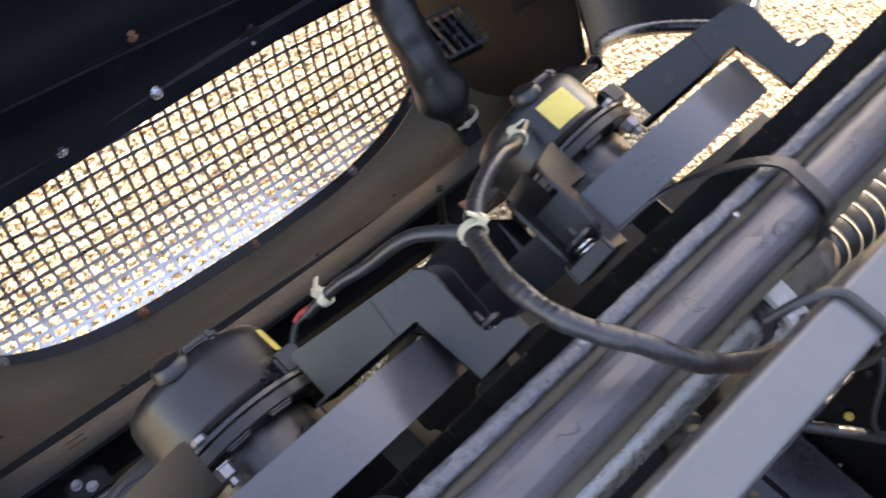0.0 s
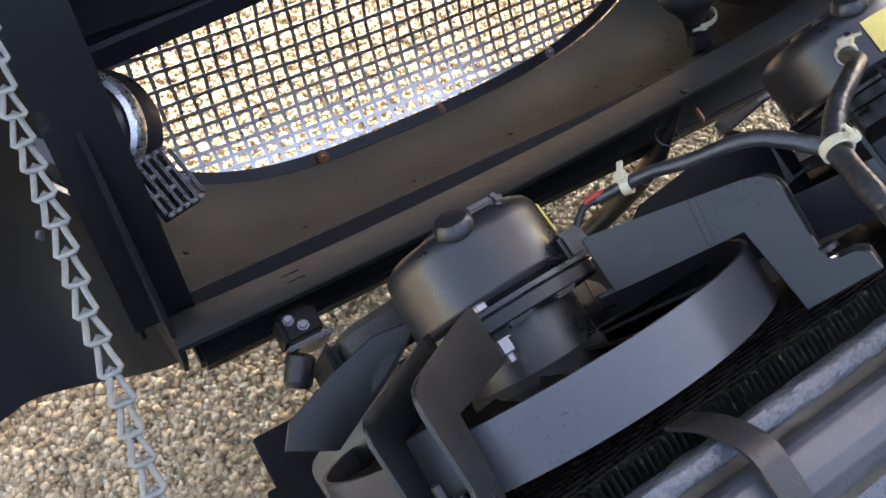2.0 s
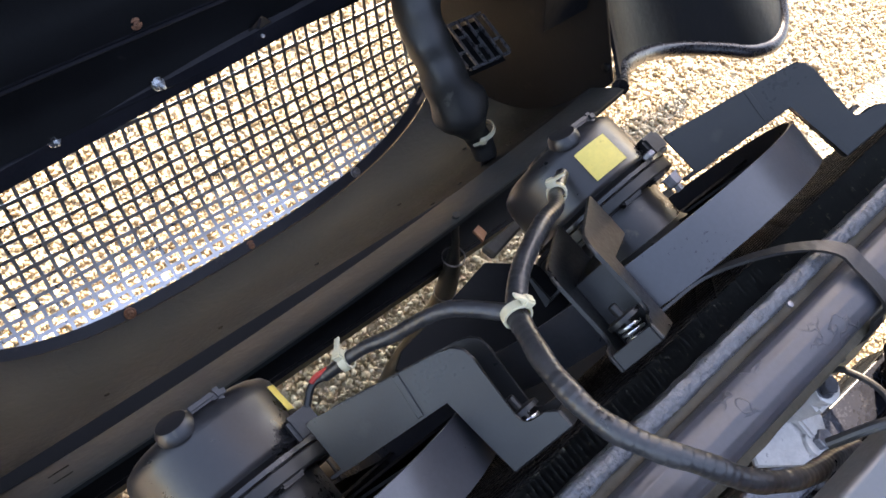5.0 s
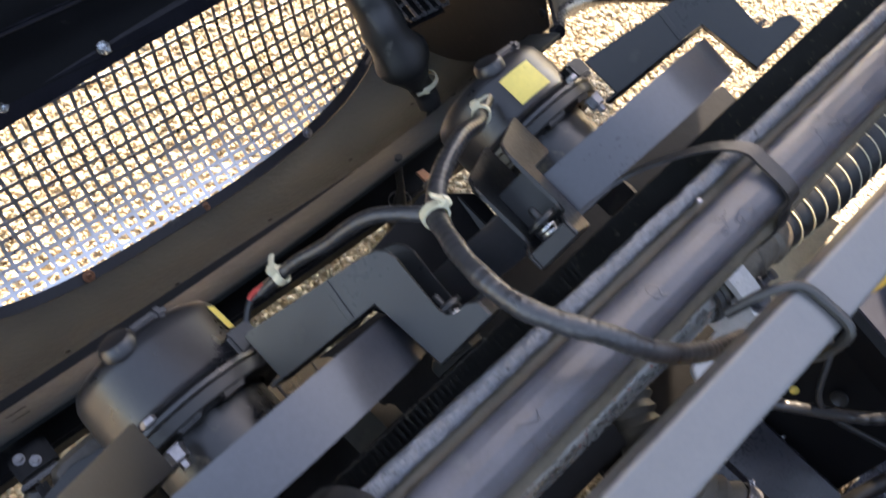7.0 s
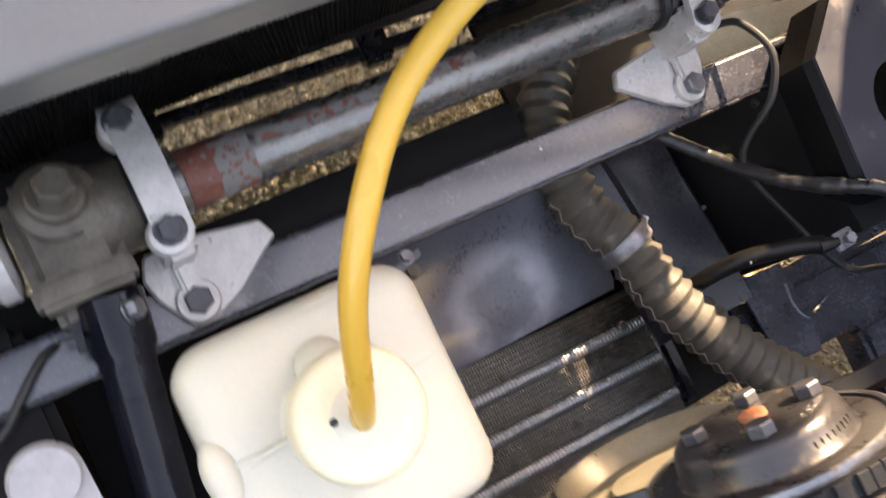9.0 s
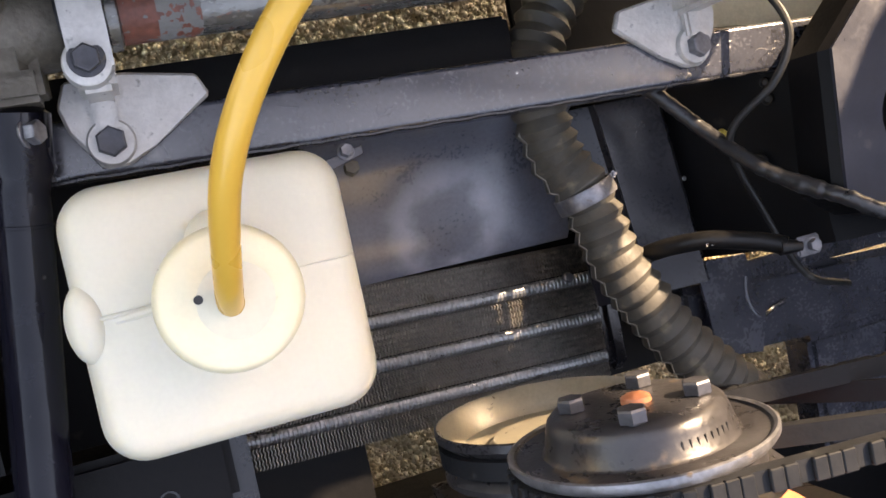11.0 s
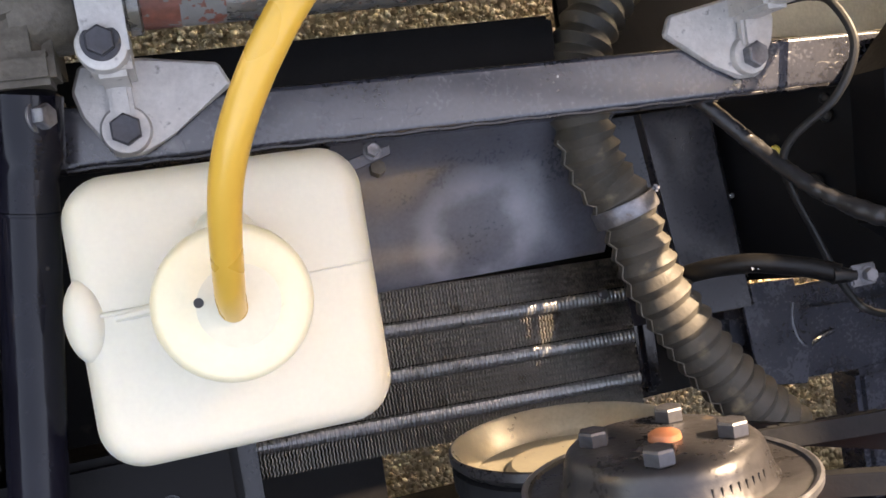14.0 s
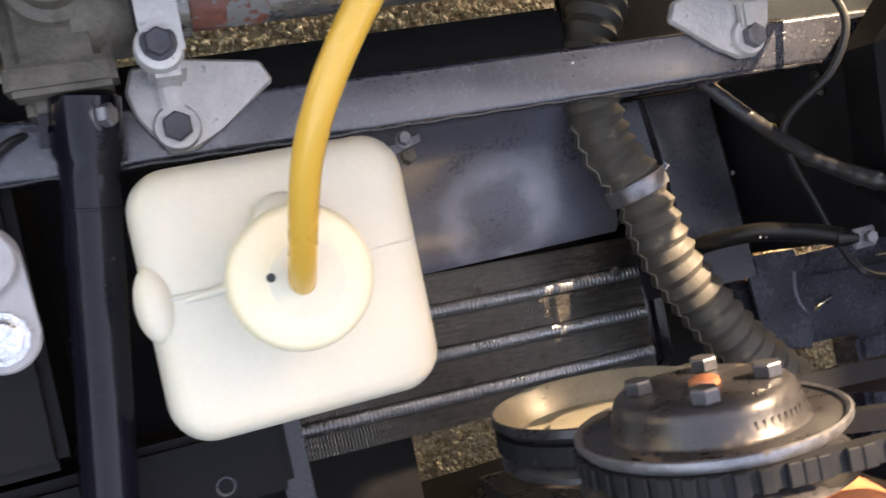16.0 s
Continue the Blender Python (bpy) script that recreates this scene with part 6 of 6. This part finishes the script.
# ---- oil cooler lying flat under the bay ----
cooler = thing("oil_cooler", (0.02, -0.165, 0.13), "flat finned oil cooler with bright ridged tubes and dusty wavy fins", "oil cooler")
CZ = 0.158
part("tray", box(bmesh.new(), (-0.165, -0.226, CZ - 0.034), (0.158, -0.108, CZ - 0.016), 0.002), FIN_BLACK, cooler)
part("end_tank", box(bmesh.new(), (0.150, -0.224, CZ - 0.032), (0.166, -0.110, CZ + 0.002), 0.005), BLACK_PAINT, cooler)
tube_y = [-0.1395, -0.1715, -0.2035]
for y in tube_y:
    bm = bmesh.new()
    prev = None
    for k in range(380):
        x = -0.160 + 0.308 * k / 379
        h = 0.0007 if k % 4 in (1, 2) else 0.0
        ring = [bm.verts.new((x, y - 0.006 * (x + 0.035) * 6 + (0.0046 + h) * math.cos(a), CZ - 0.001 + (0.0030 + h) * math.sin(a))) for a in (radians(t) for t in (0, 40, 75, 105, 140, 180))]
        if prev:
            for j in range(5):
                bm.faces.new((prev[j], prev[j + 1], ring[j + 1], ring[j]))
        prev = ring
    part("ridged_tube", bm, COOLER_TUBE, cooler, "dull ridged tube", smooth=0)
# upright fins between the tubes, each one a thin wavy blade across the run of the tubes
for y0, y1 in ((-0.134, -0.112), (-0.166, -0.145), (-0.198, -0.177), (-0.225, -0.209)):
    bm = bmesh.new()
    m = 10 if y1 - y0 > 0.018 else 7
    for k in range(128):
        x = -0.160 + 0.308 * k / 127
        prev = None
        for r in range(m + 1):
            y = y0 + (y1 - y0) * r / m - 0.036 * (x + 0.035)
            xx = x + (0.0006 if r % 2 else -0.0006)
            a = bm.verts.new((xx - 0.00035, y, CZ - 0.016))
            b = bm.verts.new((xx - 0.00035, y, CZ - 0.0012))
            c = bm.verts.new((xx + 0.00035, y, CZ - 0.0012))
            if prev:
                bm.faces.new((prev[0], prev[1], b, a))
                bm.faces.new((prev[1], prev[2], c, b))
            prev = (a, b, c)
    ob = part("fin_band", bm, FIN_ALU, cooler, "dusty wavy fins", smooth=0)
    ob["kind"] = "stuff"
part("corner_bolt", lathe(bmesh.new(), (0.1260, -0.1420, CZ + 0.001), (0, 0, 1), [(0, 0.0042), (0.004, 0.0040), (0.0052, 0.003), (0.0052, 0)], 12), STEEL_DULL, cooler)

# ---- engine pulleys and belts ----
PX, PY, PZ = 0.0120, -0.1818, 0.4350


top = thing("pump_pulley", (PX, PY - 0.03, PZ - 0.065), "domed plated pump pulley with four hexagon bolts", "pulley")
AX = Vector((0, 1, 0))
part("dome", lathe(bmesh.new(), (PX, PY, PZ), AX, [(0.0, 0.0575), (0.0010, 0.0562), (-0.0004, 0.0545), (-0.0012, 0.0470), (-0.0004, 0.0438), (0.0016, 0.0421), (0.0100, 0.0402), (0.0138, 0.0388), (0.0158, 0.0366), (0.0168, 0.0330), (0.0170, 0.0240), (0.0170, 0.0)], 96), PULLEY_DARK, top, "dark domed face with stamped marks", smooth=40)
part("front_rim", lathe(bmesh.new(), (PX, PY, PZ), AX, [(-0.0040, 0.0565), (-0.0012, 0.0588), (0.0014, 0.0590), (0.0020, 0.0578), (0.0012, 0.0562)], 96, closed=False), STEEL_DULL, top, "yellowed plated rim")
part("groove", lathe(bmesh.new(), (PX, PY - 0.024, PZ), AX, [(0, 0.056), (0.003, 0.0600), (0.006, 0.057), (0.009, 0.0515), (0.018, 0.0515), (0.0200, 0.055), (0.0215, 0.0565)], 80), PULLEY_DARK, top)
part("hub_shoulder", lathe(bmesh.new(), (PX, PY + 0.0168, PZ + 0.003), AX, [(0, 0.0068), (0.0026, 0.0064), (0.0036, 0.0045), (0.0036, 0)], 28), ORANGE_PAINT, top, "orange painted hub centre")
for x, z in ((-0.0125, 0.4245), (0.0335, 0.4530), (-0.0045, 0.4630), (0.0265, 0.4170)):
    bolt("pulley_bolt", (x, PY + 0.0170, z), AX, 0.0112, BOLT_DARK, "worn dark hexagon bolt in the pump pulley", "pump pulley bolts", washer=False)
# stamped marks on the dome's upper side, as plain raised bars
for k in range(8):
    a = radians(96 - k * 5.2)
    r = 0.0414
    p = Vector((PX + r * math.cos(a), PY + 0.0060, PZ + r * math.sin(a)))
    n = Vector((math.cos(a), 0, math.sin(a)))
    tng = Vector((-n.z, 0, n.x))
    bm = box(bmesh.new(), p - Vector((0.0003, 0.0018, 0.0006)), p + Vector((0.0003, 0.0018, 0.0001)), 0.0001, Matrix((tng, Vector((0, 1, 0)), n)).transposed())
    part("stamped_mark", bm, PULLEY_DARK, top)

crank = thing("crank_pulley", (0.018, -0.21, 0.245), "dished plated crank pulley with a pale inner face", "pulley")
CX2, CZ2, CY2 = 0.0135, 0.3285, -0.1880
part("dish", lathe(bmesh.new(), (CX2, CY2, CZ2), AX, [(0.0005, 0.0612), (0.0018, 0.0602), (0.0006, 0.0585), (-0.010, 0.0535), (-0.014, 0.050), (-0.015, 0.034), (-0.011, 0.030), (-0.011, 0.0)], 96, closed=False), PULLEY_ZINC, crank, "pale yellowed dish", smooth=40)
part("rim", lathe(bmesh.new(), (CX2, CY2, CZ2), AX, [(0.0018, 0.0602), (0.0012, 0.0615), (-0.003, 0.0615), (-0.007, 0.0570), (-0.018, 0.0550), (-0.024, 0.0600), (-0.027, 0.0600)], 96, closed=False), PULLEY_DARK, crank)


def belt(name, pulleys, y, width, thick, lab, ribs=0):
    """A belt round two wheels, given as (x, z, radius)."""
    t = thing(name, (pulleys[0][0], y, pulleys[0][1] - pulleys[0][2]), lab, "belt")
    (x1, z1, r1), (x2, z2, r2) = pulleys
    base = math.atan2(z2 - z1, x2 - x1)
    dist = math.hypot(x2 - x1, z2 - z1)
    off = math.acos((r1 - r2) / dist)
    pts = []
    for k in range(41):
        a = base + off + (2 * math.pi - 2 * off) * k / 40
        pts.append((x1 + r1 * math.cos(a), z1 + r1 * math.sin(a)))
    s0, e0 = base - off, base + off
    for k in range(31):
        a = s0 + (e0 - s0) * k / 30
        pts.append((x2 + r2 * math.cos(a), z2 + r2 * math.sin(a)))
    fine = []
    for i, p in enumerate(pts):
        q = pts[(i + 1) % len(pts)]
        m = max(1, int(math.hypot(q[0] - p[0], q[1] - p[1]) / 0.006))
        fine += [(p[0] + (q[0] - p[0]) * j / m, p[1] + (q[1] - p[1]) * j / m) for j in range(m)]
    bm = bmesh.new()
    rings = []
    N = len(fine)
    for i, (x, z) in enumerate(fine):
        px, pz = fine[i - 1]
        qx, qz = fine[(i + 1) % N]
        d = Vector((qx - px, 0, qz - pz)).normalized()
        nrm = Vector((d.z, 0, -d.x))
        c = Vector((x, y, z))
        rings.append([bm.verts.new(c + Vector((0, sy * width / 2, 0)) + nrm * sn * thick) for sy, sn in ((-1, 0), (1, 0), (0.9, 1), (-0.9, 1))])
    for i in range(N):
        a, b = rings[i], rings[(i + 1) % N]
        for k in range(4):
            bm.faces.new((a[k], a[(k + 1) % 4], b[(k + 1) % 4], b[k]))
    part("band", bm, BELT, t)
    if ribs:
        length = 0.0
        for i in range(N):
            (x, z), (qx, qz) = fine[i], fine[(i + 1) % N]
            step = math.hypot(qx - x, qz - z)
            length += step
            if length < ribs:
                continue
            length -= ribs
            d = Vector((qx - x, 0, qz - z)).normalized()
            nrm = Vector((d.z, 0, -d.x))
            c = Vector((x, y, z)) + nrm * (thick + 0.0011)
            m = Matrix((d, Vector((0, 1, 0)), nrm)).transposed()
            bm = box(bmesh.new(), c - Vector((ribs * 0.34, width * 0.47, 0.0013)), c + Vector((ribs * 0.34, width * 0.47, 0.0013)), 0.0005, m, 1)
            part("cog", bm, BELT, t)
    return t


belt("cogged_belt", ((PX, PZ, 0.0530), (0.330, 0.505, 0.040)), PY - 0.0090, 0.0100, 0.005, "black cogged drive belt on the pump pulley", 0.0085)
belt("drive_belt", ((CX2, CZ2, 0.0560), (0.179, 0.4805, 0.012)), CY2 - 0.0125, 0.011, 0.005, "flat black drive belt on the crank pulley")
t = thing("alternator_wheel", (0.33, PY - 0.02, 0.465), "dark alternator wheel that the cogged belt runs to", "pulley")
part("wheel", lathe(bmesh.new(), (0.330, PY - 0.0155, 0.505), AX, [(0, 0.030), (0.0, 0.0395), (0.013, 0.0395), (0.013, 0.030)], 40), PULLEY_DARK, t)
t = thing("idler_wheel", (0.179, CY2 - 0.02, 0.469), "dark wheel that the flat belt runs to", "pulley")
part("wheel", lathe(bmesh.new(), (0.179, CY2 - 0.019, 0.4805), AX, [(0, 0.006), (0.0, 0.0115), (0.013, 0.0115), (0.013, 0.006)], 40), PULLEY_DARK, t)
t = thing("engine", (0.05, -0.27, 0.2), "orange painted engine front behind the pulleys", "engine")
part("water_pump", lathe(bmesh.new(), (PX + 0.004, PY - 0.075, PZ), AX, [(0, 0.066), (0.030, 0.066), (0.038, 0.055), (0.044, 0.030)], 48), ORANGE_PAINT, t, "flaking orange pump casting")
part("block", box(bmesh.new(), (-0.03, -0.40, 0.16), (0.16, -0.262, 0.50), 0.012), PULLEY_DARK, t)
# added dark block that keeps skylight off the gravel by the engine
part("light_block", box(bmesh.new(), (-0.14, -0.42, 0.0), (0.24, -0.300, 0.20), 0.02), NOSE_DARK, t)

# ---- ribbed air duct and its clamp ----
duct = thing("ribbed_duct", (0.10, -0.10, 0.20), "dusty ribbed black rubber air duct in patches of sun", "duct")
dp = smooth_path([(0.150, 0.085, 0.225), (0.128, 0.062, 0.235), (0.108, 0.040, 0.238), (0.094, 0.012, 0.238), (0.0915, -0.022, 0.240), (0.0985, -0.052, 0.238), (0.1115, -0.0778, 0.241), (0.1235, -0.1262, 0.2430), (0.1390, -0.1585, 0.2440), (0.1565, -0.1885, 0.2455), (0.1780, -0.2160, 0.2460), (0.205, -0.245, 0.245)], 40)


def pleat(m):
    """Sharp crests with a long lee side, as the bellows sag."""
    u = (m / 0.0118) % 1
    return u / 0.55 if u < 0.55 else (1 - u) / 0.45


part("bellows", sweep(bmesh.new(), dp, lambda s, m: 0.0166 + 0.0038 * pleat(m) + 0.0022 * max(0.0, s - 0.6), 32), DUCT_RUBBER, duct, smooth=22)
run, seam_pts = 0.0, []
for a, b in zip(dp, dp[1:]):
    run += (b - a).length
    side = (b - a).cross(Vector((0, 0, 1))).normalized()
    seam_pts.append(b - side * -(0.0172 + 0.0038 * pleat(run)) + Vector((0, 0, 0.003)))
part("mould_seam", sweep(bmesh.new(), [p for p in seam_pts if p.y < -0.03], 0.00045, 6), DUCT_SEAM, duct, "pale scuffed mould seam")
k = min(range(len(dp)), key=lambda i: abs(dp[i].y + 0.0800))
dd = (dp[k + 1] - dp[k - 1]).normalized()
part("clamp_band", lathe(bmesh.new(), dp[k] - dd * 0.0055, dd, [(0, 0.0195), (0, 0.0212), (0.0012, 0.0216), (0.0098, 0.0216), (0.011, 0.0212), (0.011, 0.0195)], 40, closed=False), STEEL_DULL, duct, "pale metal hose clamp")
part("clamp_screw", box(bmesh.new(), dp[k] + Vector((0.014, 0.008, 0.010)), dp[k] + Vector((0.019, 0.013, 0.015)), 0.0015), STEEL_DULL, duct)

# ---- cables on the far side ----
cab = thing("battery_cable", (0.22, -0.15, 0.27), "thick black battery cable with pale print and a crimped lug", "cable")
bp = smooth_path([(0.147, -0.131, 0.234), (0.150, -0.127, 0.252), (0.1575, -0.1245, 0.268), (0.172, -0.1243, 0.284), (0.193, -0.1297, 0.298), (0.203, -0.1335, 0.306), (0.209, -0.1365, 0.312)], 10)
part("sheath", sweep(bmesh.new(), bp, 0.0062, 20), CABLE_BLACK, cab, smooth=60)
part("barrel", sweep(bmesh.new(), [Vector((0.204, -0.1365, 0.311)), Vector((0.211, -0.1375, 0.3135)), Vector((0.217, -0.1385, 0.315))], lambda s, m: 0.0056 - 0.002 * s, 16), CABLE_BLACK, cab)
part("lug", box(bmesh.new(), (0.213, -0.1455, 0.3140), (0.2315, -0.1325, 0.3168), 0.0014), STEEL_DULL, cab, "crimped tinned lug")
bolt("lug_bolt", (0.2240, -0.1392, 0.3168), (-0.1, 0, 1), 0.0075, STEEL_DULL, "", parent=cab)


def letters(text, at, right, up, size, mat, name="print_text"):
    cu = bpy.data.curves.new(name, "FONT")
    cu.body, cu.size, cu.extrude, cu.align_x = text, size, 0.00012, "LEFT"
    ob = bpy.data.objects.new(name, cu)
    scene.collection.objects.link(ob)
    dg = bpy.context.evaluated_depsgraph_get()
    me = bpy.data.meshes.new_from_object(ob.evaluated_get(dg))
    bpy.data.objects.remove(ob)
    r, u = vec(right).normalized(), vec(up).normalized()
    n = r.cross(u).normalized()
    u = n.cross(r)
    me.transform(Matrix.Translation(at) @ Matrix((r, u, n)).transposed().to_4x4())
    me.materials.clear()
    me.materials.append(mat)
    return me


me = letters("AWG 4", (0.1780, -0.1245, 0.2940), (-1, -0.05, -0.62), (0, -1, 0.1), 0.0042, PRINT)
me.transform(Matrix.Translation(-base_of(cab)))
ob = new("print_text", me)
ob.parent = cab
ob["label"] = "pale size marking on the sheath"
t = thing("taped_cable", (0.22, -0.07, 0.29), "black taped cable sagging across the side panel", "cable")
cp = smooth_path([(0.160, -0.010, 0.250), (0.1759, -0.025, 0.2541), (0.1950, -0.0540, 0.2700), (0.2046, -0.0808, 0.3000), (0.2127, -0.0940, 0.3180), (0.2200, -0.1030, 0.3340), (0.2300, -0.1125, 0.3500), (0.2440, -0.1230, 0.3580), (0.30, -0.150, 0.375)], 12)
part("tape", sweep(bmesh.new(), cp, lambda s, m: 0.0050 + 0.0003 * math.sin(m * 650) + 0.0008 * (1 if 0.52 < s < 0.60 else 0), 14), LOOM_TAPE, t)
t = thing("thin_wire", (0.24, -0.05, 0.27), "thin black wire looping past the rack clamp", "wire")
wp = smooth_path([(0.2020, 0.0300, 0.2950), (0.2188, 0.0300, 0.3060), (0.2243, 0.0218, 0.318), (0.2268, -0.0043, 0.3277), (0.2181, -0.0319, 0.3177), (0.2010, -0.0618, 0.2860), (0.2277, -0.1157, 0.272), (0.2634, -0.1678, 0.2600), (0.3086, -0.1861, 0.2500)], 12)
part("wire", sweep(bmesh.new(), wp, 0.0026, 10), RUBBER, t)
t = thing("left_wire", (-0.29, -0.02, 0.29), "thin black wire down beside the steering column", "wire")
wp = smooth_path([(-0.235, 0.012, 0.285), (-0.256, 0.006, 0.296), (-0.272, -0.008, 0.300), (-0.284, -0.020, 0.302), (-0.300, -0.030, 0.302)], 8)
part("wire", sweep(bmesh.new(), wp, 0.0025, 10), RUBBER, t)
